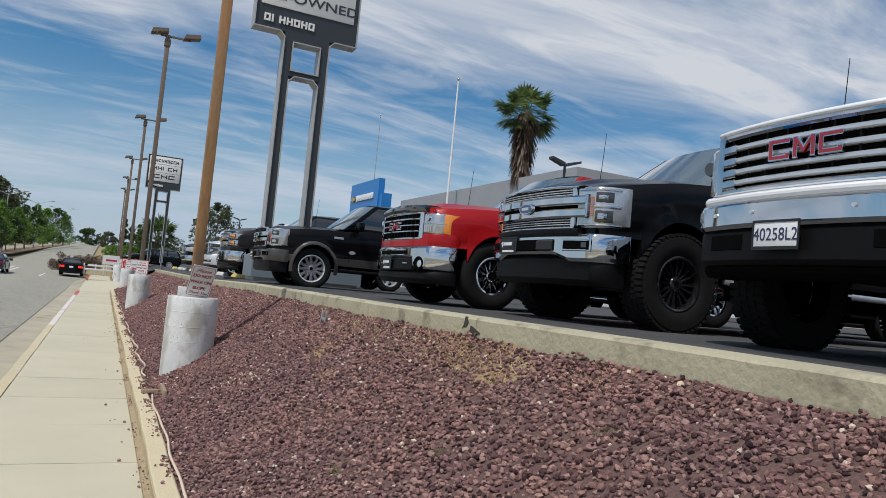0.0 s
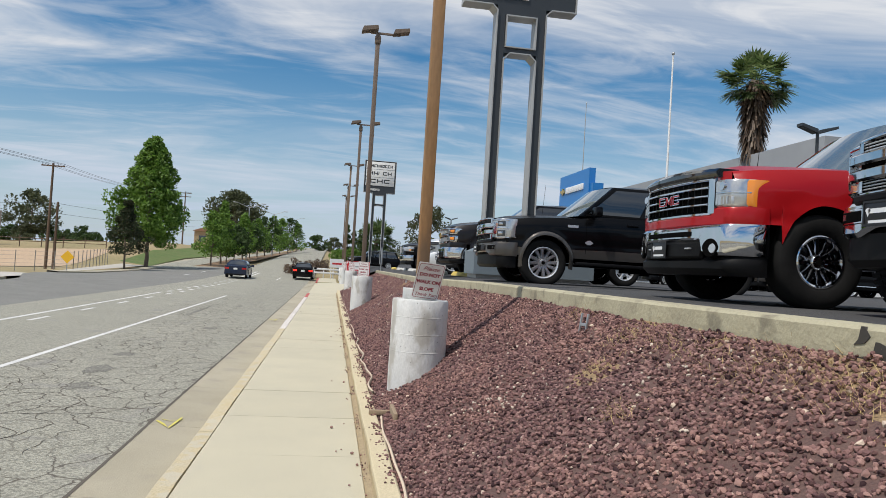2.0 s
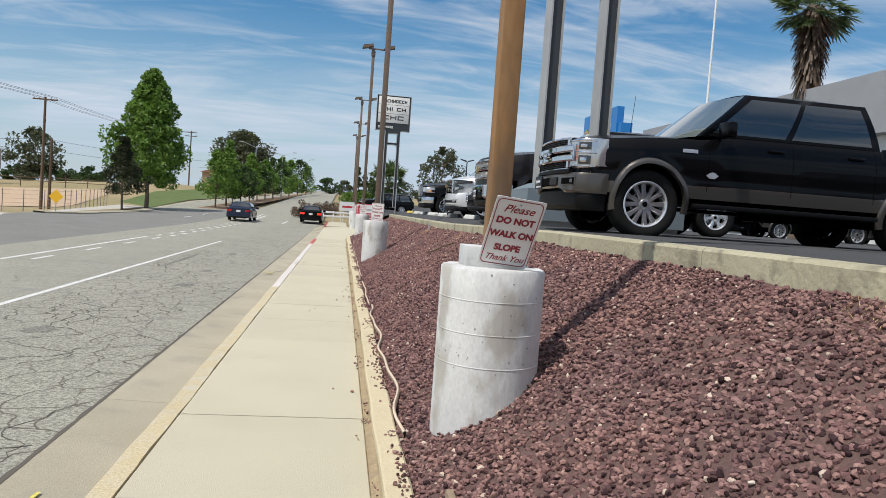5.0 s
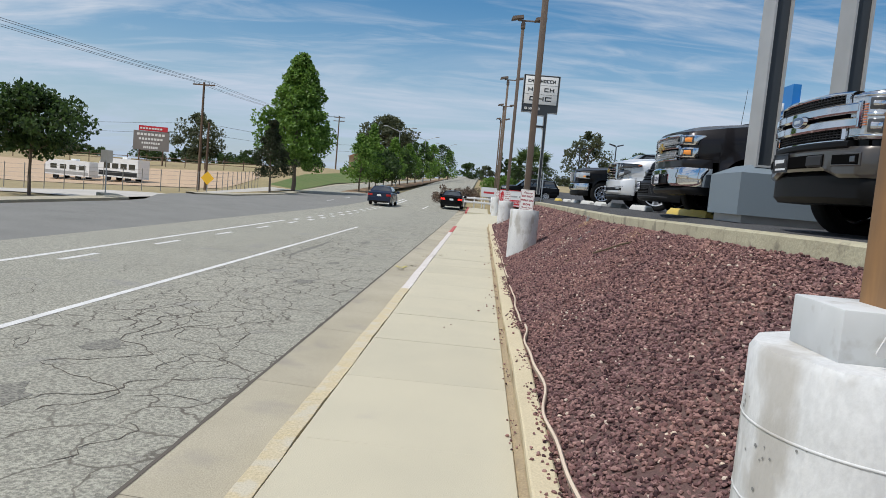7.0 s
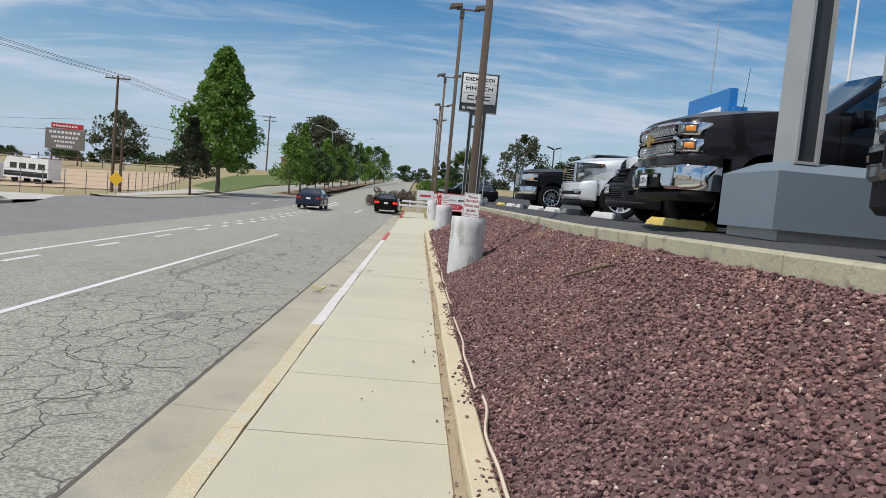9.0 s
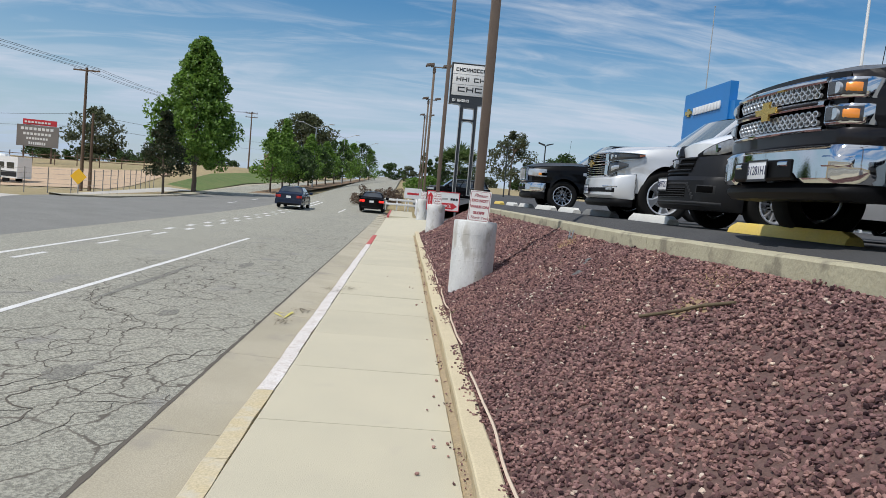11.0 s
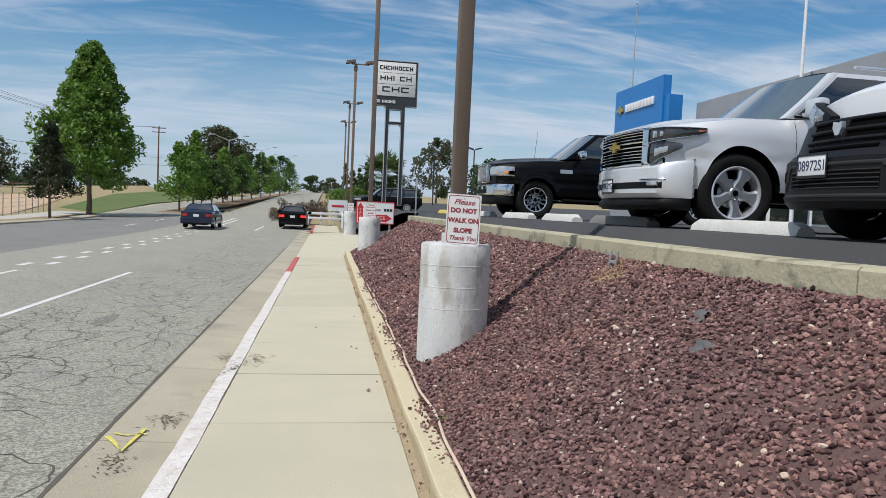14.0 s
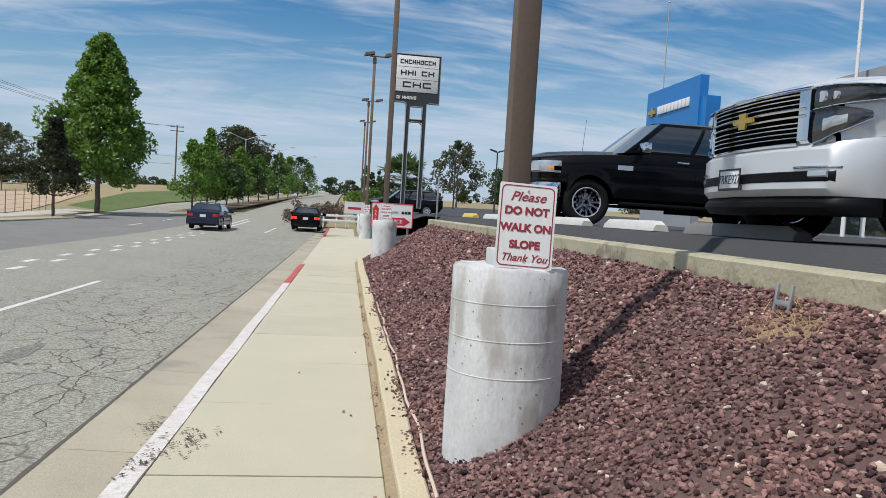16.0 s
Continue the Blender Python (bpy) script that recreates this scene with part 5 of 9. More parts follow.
    def plate(self, y, z, words, dark=False, x0=-0.03, s=1.0, frame=True):
        x = self.nose(y) + x0
        bm = bmesh.new()
        box(bm, x, x + 0.006, y - 0.152 * s, y + 0.152 * s, z - 0.076 * s, z + 0.076 * s, 0.002)
        pl = part("number_plate", bm, M_PLATEB if dark else M_PLATE, self.t, "black dealer plate" if dark else "white number plate", 30)
        if frame:
            bm = bmesh.new()
            for a, b, c, d in ((-0.16, 0.16, 0.07, 0.084), (-0.16, 0.16, -0.09, -0.07), (-0.16, -0.148, -0.07, 0.07), (0.148, 0.16, -0.07, 0.07)):
                box(bm, x - 0.004, x + 0.004, y + a * s, y + b * s, z + c * s, z + d * s)
            part("plate_frame", bm, M_PLATEB, pl)
        if words:
            text("plate_number", words, Matrix.Translation((x - 0.002, y, z - 0.004)) @ SIDEWAYS, 0.105 * s, M_INK, pl, 0.001, 0.82)
        if dark:
            bm = bmesh.new()
            box(bm, x - 0.0015, x, y - 0.075, y + 0.11, z - 0.002, z + 0.03)
            part("plate_name_bar", bm, M_PLATE, pl)
            bm = bmesh.new()
            box(bm, x - 0.0015, x, y - 0.11, y + 0.11, z - 0.07, z - 0.05)
            part("plate_line_bar", bm, M_PLATE, pl)
            bm = bmesh.new()
            prism(bm, [(y + 0.09, z + 0.02), (y + 0.115, z - 0.025), (y + 0.14, z + 0.02), (y + 0.125, z + 0.035), (y + 0.105, z + 0.035)], x - 0.0015, x, "x")
            part("plate_mark", bm, M_PLATE, pl)
        return pl


def mirror_bm(x, y, s, z):
    bm = bmesh.new()
    box(bm, x - 0.07, x + 0.07, min(y + s * 0.10, y + s * 0.34), max(y + s * 0.10, y + s * 0.34), z - 0.09, z + 0.10, 0.035)
    box(bm, x - 0.02, x + 0.05, min(y - s * 0.05, y + s * 0.14), max(y - s * 0.05, y + s * 0.14), z - 0.08, z - 0.03, 0.01)
    return bm


def oval(bm, x, y, z, ry, rz, d, seg=28):
    r = bmesh.ops.create_cone(bm, cap_ends=True, segments=seg, radius1=1, radius2=0.92, depth=1)
    bmesh.ops.transform(bm, matrix=Matrix.Translation((x, y, z)) @ Matrix.Rotation(radians(-90), 4, "Y") @ Matrix.Diagonal((rz, ry, d, 1)), verts=r["verts"])
    return bm


PICKUP = dict(kind="pickup", L=5.85, W=2.03, hood0=1.13, hood1=1.24, belt=1.30, roof=1.93, sill=0.50, rail=1.33, cowl=1.62, screen_top=2.35, roof_end=3.95, cab_end=4.12,
              fa=0.98, ra=4.66, R=0.475, r=0.40, tw=0.28, rim=0.25, axle=0.40, flare=0.03, taper=0.13, bow=0.17, shoulder=1.0, crown=0.05, bumper_top=0.72,
              windows=((0.0, 0.44), (0.48, 0.98)), seams=(1.72, 2.86, 4.02), handles=(2.62, 3.74), mirror=(1.86, 1.36), step=M_TRIM)


# the makes of wheel: spokes, width, twin, face, lip, lugs, pocket
W_BLACK = (8, 0.045, True, M_DARKRIM, M_DARKRIM, True, 0.12)
W_CHROME = (6, 0.075, True, M_CHROME, M_CHROME, False, 0.1)
W_SIX = (6, 0.105, False, M_SATIN, M_SATIN, False, 0.05)
W_FORD = (6, 0.095, True, M_RIM, M_SATIN, False, 0.05)
W_FIVE = (5, 0.165, False, M_RIM, M_SATIN, False, 0.08)
W_STEEL = (12, 0.04, False, M_SATIN, M_SATIN, False, 0.15)
W_PLAIN = (5, 0.06, True, M_SATIN, M_SATIN, False, 0.05)


def ford(name, label, at, group, bumper, plate_y, dark_grille, **over):
    p = dict(PICKUP)
    p.update(over)
    c = Car(name, label, "pickup truck", at, group, **p)
    g0, g1 = 0.78, 1.15
    dz = p.get("raise_", 0.0)
    g0, g1 = g0 + dz, g1 + dz
    c.strip("grille_back", -0.70, 0.70, g0 - 0.01, g1 + 0.01, M_UNDER_SHADE, -0.012, 0.05)
    for z in [g0 + 0.018 + 0.022 * i for i in range(4)] + [g1 - 0.10 + 0.022 * i for i in range(4)]:
        c.strip("grille_slat", -0.60, 0.60, z, z + (0.006 if dark_grille else 0.009), M_GREYTRIM if dark_grille else M_SATIN, -0.028, 0.02, 0.003)
    for i in range(25):
        y = -0.576 + 0.048 * i
        for za, zb in ((g0 + 0.01, g0 + 0.105), (g1 - 0.105, g1 - 0.01)):
            c.strip("grille_rib", y - 0.004, y + 0.004, za, zb, M_GREYTRIM, -0.022, 0.02, 0.002, 1)
    rake = lambda y: g1 + 0.025 - 0.05 * max(0, abs(y) - 0.4)
    c.strip("grille_surround", -0.66, 0.66, lambda y: rake(y) - 0.03, rake, M_CHROME, -0.03, 0.05)
    c.strip("grille_surround", -0.64, 0.64, g0 - 0.02, g0 + 0.008, M_CHROME, -0.03, 0.05)
    for s in (-1, 1):
        for za, zb in ((g0 - 0.01, g0 + 0.115), (g1 - 0.115, g1 + 0.0)):
            c.strip("grille_surround", min(s * 0.605, s * 0.65), max(s * 0.605, s * 0.65), za, zb, M_CHROME, -0.034, 0.05, 0.012, 2)
    zm = (g0 + g1) / 2
    for a, b in ((zm - 0.1, zm - 0.014), (zm + 0.014, zm + 0.1)):
        c.strip("grille_bar", -0.775, 0.775, a, b, M_CHROME, -0.055, 0.06, 0.016)
    for s in (-1, 1):
        c.strip("grille_bar_end", min(s * 0.765, s * 0.79), max(s * 0.765, s * 0.79), zm - 0.108, zm + 0.108, M_CHROME, -0.05, 0.06, 0.014, 2)
    zc = (g0 + g1) / 2
    bm = bmesh.new()
    oval(bm, -0.075, 0, zc, 0.125, 0.055, 0.03)
    bd = part("badge", bm, M_CHROME, c.t, "oval badge", 30)
    bm = bmesh.new()
    oval(bm, -0.088, 0, zc, 0.112, 0.045, 0.012)
    part("badge_face", bm, M_BADGEBLUE, bd, "dark blue enamel", 30)
    bm = bmesh.new()
    box(bm, -0.0965, -0.093, -0.06, 0.06, zc - 0.014, zc + 0.014)
    part("badge_mark", bm, M_SATIN, bd)
    for s in (-1, 1):
        y0, y1 = sorted((s * 0.66, s * 0.958))
        hl = c.strip("headlamp", y0, y1, lambda y: g0 - 0.005 + 0.05 * max(0, (abs(y) - 0.86) / 0.12) ** 2, g1 - 0.005, M_HOUSE, -0.016, 0.12, 0.02, 8, "clear C-shaped headlamp")
        for za, zb in ((g0 + 0.04, zm - 0.03), (zm + 0.035, g1 - 0.05)):
            ys = sorted((s * 0.845, s * 0.925))
            lb = c.strip("lamp_cube", ys[0], ys[1], za, zb, M_LENSD, -0.024, 0.03, 0.012, 3, parent=hl)
            ys = sorted((s * 0.865, s * 0.905))
            c.strip("lamp_bowl", ys[0], ys[1], za + 0.03, zb - 0.03, M_CHROME, -0.03, 0.02, 0.008, 2, parent=hl)
        for za, zb in ((zm - 0.012, zm + 0.016), (g1 - 0.042, g1 - 0.02), (g0 + 0.012, g0 + 0.03)):
            ys = sorted((s * (0.835 if za < g1 - 0.1 and za > g0 + 0.1 else 0.68), s * 0.95))
            c.strip("lamp_bar", ys[0], ys[1], za, zb, M_CHROME, -0.026, 0.03, 0.006, 5, parent=hl)
        for i in range(9):
            ys = sorted((s * 0.80, s * 0.828))
            z = zm - 0.085 + i * 0.02
            c.strip("amber_rib", ys[0], ys[1], z, z + 0.011, M_AMBERDIM, -0.026, 0.02, 0.003, 1, parent=hl)
    b0, b1 = 0.47 + dz, 0.72 + dz
    c.strip("bumper", -0.985, 0.985, lambda y: b0 + 0.06 * min(1, max(0, (0.62 - abs(y)) / 0.2)), lambda y: b1 - 0.0, bumper, -0.05, 0.3, 0.03, 40, "bright chrome bumper" if bumper is M_CHROME else "")
    c.strip("bumper_pad", -0.70, 0.70, b1 - 0.012, b1 + 0.05, M_TRIM, -0.045, 0.2, 0.015)
    c.strip("bumper_grille", -0.44, 0.44, b0 + 0.085, b1 - 0.05, M_UNDER_SHADE, -0.056, 0.05, 0.01)
    for s in (-1, 1):
        c.strip("bumper_block", min(s * 0.20, s * 0.43), max(s * 0.20, s * 0.43), b0 + 0.09, b1 - 0.06, M_GREYTRIM, -0.068, 0.05, 0.014, 3)
        fr = c.strip("fog_lamp_frame", min(s * 0.55, s * 0.855), max(s * 0.55, s * 0.855), b0 + 0.085, b1 - 0.045, bumper, -0.057, 0.05, 0.012, 5)
        c.strip("fog_lamp_recess", min(s * 0.565, s * 0.84), max(s * 0.565, s * 0.84), b0 + 0.098, b1 - 0.058, M_UNDER_SHADE, -0.061, 0.05, 0.012, 4, parent=fr)
        c.strip("fog_lamp", min(s * 0.77, s * 0.82), max(s * 0.77, s * 0.82), b0 + 0.115, b1 - 0.075, M_LENSD, -0.065, 0.04, 0.01, 3, parent=fr)
        bm = bmesh.new()
        yy = s * (p["W"] / 2 + 0.004)
        box(bm, 1.36, 1.56, yy - 0.004, yy + 0.004, 1.06 + dz, 1.105 + dz, 0.002)
        part("fender_badge", bm, M_SATIN, c.t, "chrome fender badge")
    if dark_grille:
        for s in (-1, 1):
            yy = s * (c.half(1.78, 0.80) + 0.004)
            bm = bmesh.new()
            prism(bm, [(1.70, 0.80), (1.745, 0.765), (1.815, 0.765), (1.86, 0.80), (1.815, 0.835), (1.78, 0.845), (1.745, 0.835)], yy - 0.006, yy + 0.006, "y")
            part("door_badge", bm, M_SATIN, c.t, "small chrome door emblem")
    c.strip("valance", -0.93, 0.93, 0.26 + dz, b0 + 0.07, M_TRIM, 0.0, 0.35, 0.05)
    c.plate(plate_y, 0.62 + dz, "", True, -0.072)
    return c


def gm_rows(c, g0, g1, hw, n, bar, thick, mat):
    for i in range(n):
        z = g0 + (g1 - g0) * (i + 0.5) / n
        c.strip("grille_bar", -hw + 0.03, hw - 0.03, z - thick, z + thick, mat, -0.045, 0.04, 0.006)


# ---- the row of vehicles on the lot ----
ROW = "vehicles facing the street"


def at_row(x, y, turn=0.0, dz=0.0):
    return Matrix.Translation((x, y, LOT + dz)) @ pose(0, 0, 0, 0, 0, turn)


def three_letters(c, x, z, w, h, gap, parent_mat, face_mat):
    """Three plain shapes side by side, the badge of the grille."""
    def hook(y0, y1, z0, z1, t):
        return [(y0, z0), (y1, z0), (y1, z0 + t * 1.6), (y1 - t, z0 + t * 1.6), (y1 - t, z0 + t), (y0 + t, z0 + t), (y0 + t, z1 - t), (y1, z1 - t), (y1, z1), (y0, z1)]
    for i in range(3):
        y = (1 - i) * (w + gap)
        for name, mat, g, d in (("badge", parent_mat, 0.0, 0.0), ("badge_face", face_mat, 0.006, 0.004)):
            bm = bmesh.new()
            y0, y1, z0, z1, t = -w / 2 + g, w / 2 - g, -h / 2 + g, h / 2 - g, h * 0.24 - 2 * g
            if i == 1:
                poly = [(y0, z0), (y0 + t, z0), (y0 + t, z1 - t * 1.3), (0, z0 + t), (y1 - t, z1 - t * 1.3), (y1 - t, z0), (y1, z0), (y1, z1), (y1 - t, z1), (0, z0 + t * 2.4), (y0 + t, z1), (y0, z1)]
            else:
                poly = hook(y0, y1, z0, z1, t)
            prism(bm, [(y - u, z + q) for u, q in poly], x - 0.02 - d, x - d * 0.5, "x")
            part(name, bm, mat, c.t, "chrome badge shape" if name == "badge" else "")


def bowtie(c, x, z, w=0.15, h=0.075):
    bm = bmesh.new()
    s = 0.02
    prism(bm, [(-w - s, -h * 0.33), (-w * 0.36, -h * 0.33), (-w * 0.36, -h), (w * 0.36, -h), (w * 0.36, -h * 0.33), (w, -h * 0.33), (w + s, h * 0.33), (w * 0.36, h * 0.33), (w * 0.36, h), (-w * 0.36, h), (-w * 0.36, h * 0.33), (-w, h * 0.33)], x - 0.02, x, "x")
    bmesh.ops.transform(bm, matrix=Matrix.Translation((0, 0, z)), verts=bm.verts[:])
    part("badge", bm, M_GOLD, c.t, "gold cross badge")


def honeycomb(c, y0, y1, z0, z1, size, mat, x0):
    """A chromed honeycomb mesh: one cast piece of hexagon outlines."""
    bm = bmesh.new()
    j, z = 0, z0 + size
    while z < z1 - size * 0.5:
        y = y0 + size + (size * 0.95 if j % 2 else 0)
        while y < y1 - size * 0.6:
            ring = [[bm.verts.new((c.nose(y) + x0 + dx, y + math.cos(radians(60 * k)) * r * 1.1, z + math.sin(radians(60 * k)) * r * 0.8)) for k in range(6)] for r, dx in ((size * 1.0, 0.0), (size * 0.72, 0.0), (size * 0.72, 0.03))]
            for a, b in zip(ring, ring[1:]):
                for k in range(6):
                    bm.faces.new((a[k], a[(k + 1) % 6], b[(k + 1) % 6], b[k]))
            y += size * 1.95
        z += size * 0.86
        j += 1
    bmesh.ops.recalc_face_normals(bm, faces=bm.faces[:])
    part("grille_mesh", bm, mat, c.t, "honeycomb grille mesh", 30)


# white heavy pickup
p = dict(PICKUP); p.update(hood0=1.22, hood1=1.38, belt=1.45, roof=2.05, rail=1.42, W=2.04, drop=0.09, r=0.455, axle=0.42, rim=0.25, R=0.53, tw=0.30, paint=P_WHITE, wheel=W_BLACK, bumper_top=0.90, sill=0.58, bow=0.20, shoulder=1.12, mirror=(1.86, 1.5), bulge=0.045)
c = Car("pickup_truck", "white heavy pickup with a large chrome grille", "pickup truck", at_row(3.82, 3.05, 0, 0.09), ROW, **p)
c.strip("grille_back", -0.69, 0.69, 0.89, 1.26, M_UNDER_SHADE, -0.01, 0.05)
c.strip("grille_surround", -0.705, 0.705, 1.235, 1.28, M_CHROME, -0.05, 0.09, 0.015)
c.strip("grille_surround", -0.68, 0.68, 0.875, 0.92, M_CHROME, -0.05, 0.09, 0.015)
for s in (-1, 1):
    c.strip("grille_surround", min(s * 0.66, s * 0.72), max(s * 0.66, s * 0.72), 0.88, 1.275, M_CHROME, -0.05, 0.09, 0.015, 3)
for z, hw in ((1.185, 0.66), (1.105, 0.66), (1.03, 0.66), (0.96, 0.66)):
    c.strip("grille_bar", -hw, hw, z - 0.022, z + 0.012, M_SATIN, -0.042, 0.03, 0.008)
    for s in (-1, 1):
        c.strip("bar_end", min(s * 0.54, s * 0.66), max(s * 0.54, s * 0.66), z - 0.04, z + 0.022, M_CHROME, -0.052, 0.03, 0.012, 3)
for k in range(9):
    y = -0.6 + 0.15 * k
    c.strip("grille_rib", y - 0.006, y + 0.006, 0.92, 1.235, M_TRIM, -0.026, 0.03, 0.002, 1)
three_letters(c, -0.05, 1.105, 0.145, 0.125, 0.02, M_CHROME, M_BADGERED)
c.strip("bonnet_lip", -0.74, 0.74, 1.275, 1.31, P_WHITE, -0.045, 0.2, 0.02)
c.strip("front_panel", -0.97, 0.97, lambda y: 0.825, lambda y: 0.88 + 0.02 * max(0, abs(y) - 0.7), P_WHITE, -0.06, 0.25, 0.02)
c.strip("bumper", -0.985, 0.985, 0.655, 0.823, M_CHROME, -0.085, 0.3, 0.025, 40, "chrome bumper with parking sensors")
c.strip("bumper", -0.985, 0.985, 0.43, 0.66, M_TRIM, -0.06, 0.3, 0.03, 40, "black lower bumper")
c.strip("valance", -0.92, 0.92, 0.36, 0.45, M_UNDER_SHADE, -0.02, 0.3, 0.03)
for s in (-1, 1):
    hl = c.strip("headlamp", min(s * 0.735, s * 0.955), max(s * 0.735, s * 0.955), 0.90, 1.22, M_HOUSE, -0.02, 0.2, 0.02, 5, "tall clear headlamp")
    bm = bmesh.new()
    oval(bm, c.nose(0.88) - 0.03, s * 0.88, 1.1, 0.05, 0.05, 0.03)
    part("lamp_bowl", bm, M_LENSD, hl, "", 30)
    c.strip("fog_lamp", min(s * 0.88, s * 0.965), max(s * 0.88, s * 0.965), 0.72, 0.79, M_LENS, -0.095, 0.06, 0.01, 3)
    c.strip("tow_recess", min(s * 0.42, s * 0.72), max(s * 0.42, s * 0.72), 0.51, 0.63, M_UNDER_SHADE, -0.064, 0.05, 0.015, 3)
    for yy in (0.33, 0.66):
        bm = bmesh.new()
        oval(bm, c.nose(yy) - 0.09, s * yy, 0.745, 0.014, 0.014, 0.012, 14)
        part("sensor", bm, M_SATIN, c.t, "", 30)
c.plate(0.12, 0.60, "40258L2", False, -0.11)

# black lifted pickup
ford("pickup_truck", "black lifted pickup with black wheels and chrome bumper", at_row(4.0, 6.24, 0, 0.06), ROW, M_CHROME, 0.32, False, drop=0.06, bow=0.20, paint=P_BLACK, wheel=W_BLACK, r=0.45, axle=0.42, tw=0.32, R=0.52, poke=0.05, hood0=1.17, hood1=1.36, belt=1.40, roof=2.0, rail=1.40, crown=0.07, shoulder=1.04, fa=0.95, bumper_top=0.74, raise_=0.03, sill=0.55, step=M_SATIN)

# red pickup
p = dict(PICKUP); p.update(paint=P_RED, wheel=W_CHROME, drop=0.0, r=0.425, axle=0.425, rim=0.235, R=0.49, hood0=1.19, hood1=1.27, belt=1.33, roof=1.96, fa=0.92, bumper_top=0.72, bow=0.18, taper=0.10, bulge=0.05, flare=0.02)
c = Car("pickup_truck", "red pickup with chrome grille and dark bonnet shield", "pickup truck", at_row(3.72, 9.05, 0, 0.0), ROW, **p)
c.strip("grille_back", -0.62, 0.62, 0.82, 1.13, M_UNDER_SHADE, -0.01, 0.05)
c.strip("grille_surround", -0.66, 0.66, 1.115, 1.145, M_CHROME, -0.03, 0.06, 0.012)
c.strip("grille_surround", -0.64, 0.64, 0.79, 0.83, M_CHROME, -0.03, 0.06, 0.012)
for s in (-1, 1):
    c.strip("grille_surround", min(s * 0.615, s * 0.69), max(s * 0.615, s * 0.69), 0.80, 1.14, M_CHROME, -0.03, 0.06, 0.012, 3)
gm_rows(c, 0.86, 1.09, 0.64, 3, 0, 0.011, M_CHROME)
for k in range(13):
    y = -0.6 + 0.1 * k
    c.strip("grille_rib", y - 0.004, y + 0.004, 0.84, 1.10, M_TRIM, -0.02, 0.02, 0.002, 1)
three_letters(c, -0.04, 0.97, 0.13, 0.10, 0.016, M_CHROME, M_BADGERED)
c.strip("bonnet_shield", -0.72, 0.72, lambda y: 1.145, lambda y: 1.245 - 0.03 * abs(y), material("smoked_shield", (0.01, 0.01, 0.011), 0.12, coat=1.0), -0.05, 0.22, 0.03, 20, "smoked plastic bonnet shield")
c.strip("front_panel", -0.975, 0.975, 0.70, lambda y: 0.80 + 0.065 * min(1, max(0, (abs(y) - 0.66) / 0.04)), P_RED, -0.03, 0.25, 0.015)
for s in (-1, 1):
    hl = c.strip("headlamp", min(s * 0.705, s * 0.925), max(s * 0.705, s * 0.925), 0.865, 1.115, M_HOUSE, -0.03, 0.2, 0.02, 4, "clear square headlamp")
    c.strip("lamp_divider", min(s * 0.71, s * 0.94), max(s * 0.71, s * 0.94), 0.985, 1.0, M_CHROME, -0.036, 0.02, 0.003, 3, parent=hl)
    bm = bmesh.new()
    oval(bm, c.nose(0.78) - 0.03, s * 0.78, 1.055, 0.045, 0.04, 0.02)
    part("lamp_bowl", bm, M_CHROME, hl, "", 30)
    for i in range(5):
        ya = 0.72 + i * 0.036
        c.strip("reflector_rib", min(s * ya, s * (ya + 0.012)), max(s * ya, s * (ya + 0.012)), 0.89, 0.96, M_LENS, -0.034, 0.02, 0.003, 1, parent=hl)
    c.strip("turn_lamp", min(s * 0.926, s * 0.95), max(s * 0.926, s * 0.95), 0.87, 1.11, M_AMBER, -0.032, 0.2, 0.02, 4, "amber turn lamp")
    fr = c.strip("fog_recess", min(s * 0.61, s * 0.795), max(s * 0.61, s * 0.795), lambda y: 0.50 - 0.095 * math.sqrt(max(0.05, 1 - ((abs(y) - 0.7025) / 0.0925) ** 2)), lambda y: 0.50 + 0.085 * math.sqrt(max(0.05, 1 - ((abs(y) - 0.7025) / 0.0925) ** 2)), M_UNDER_SHADE, -0.066, 0.03, 0.01, 12, "round black fog lamp recess")
    c.strip("fog_lamp", min(s * 0.695, s * 0.775), max(s * 0.695, s * 0.775), lambda y: 0.49 - 0.05 * math.sqrt(max(0.05, 1 - ((abs(y) - 0.735) / 0.04) ** 2)), lambda y: 0.49 + 0.05 * math.sqrt(max(0.05, 1 - ((abs(y) - 0.735) / 0.04) ** 2)), M_LENS, -0.071, 0.03, 0.01, 8, "round clear fog lamp", parent=fr)
    c.strip("tow_hook", min(s * 0.36, s * 0.44), max(s * 0.36, s * 0.44), 0.485, 0.50, M_SATIN, -0.07, 0.03, 0.005, 2)
c.strip("bumper", -0.985, 0.985, lambda y: 0.43 + 0.13 * min(1, max(0, (0.60 - abs(y)) / 0.04)), lambda y: 0.695 + 0.02 * abs(y), M_CHROME, -0.06, 0.3, 0.03, 56, "polished chrome bumper")
c.strip("bumper_slot", -0.44, 0.44, 0.60, 0.655, M_UNDER_SHADE, -0.067, 0.03, 0.01)
c.strip("air_intake", -0.56, 0.56, 0.40, 0.56, M_TRIM, -0.05, 0.1, 0.02)
c.strip("valance", -0.97, 0.97, 0.25, 0.435, M_TRIM, -0.03, 0.35, 0.06)
c.plate(0.14, 0.49, "", True, -0.075)

# black pickup with stone-grey lower body
ford("pickup_truck", "black pickup with grey lower body beside the pylon", at_row(3.21, 15.86), ROW, P_STONE, 0.34, True, paint=P_BLACK, low_paint=P_STONE, low_z=0.66, wheel=W_FORD, r=0.43, axle=0.40, drop=0.04, rim=0.285, R=0.49, fa=0.95, skirt_x=0.2, arch_mat=P_STONE)

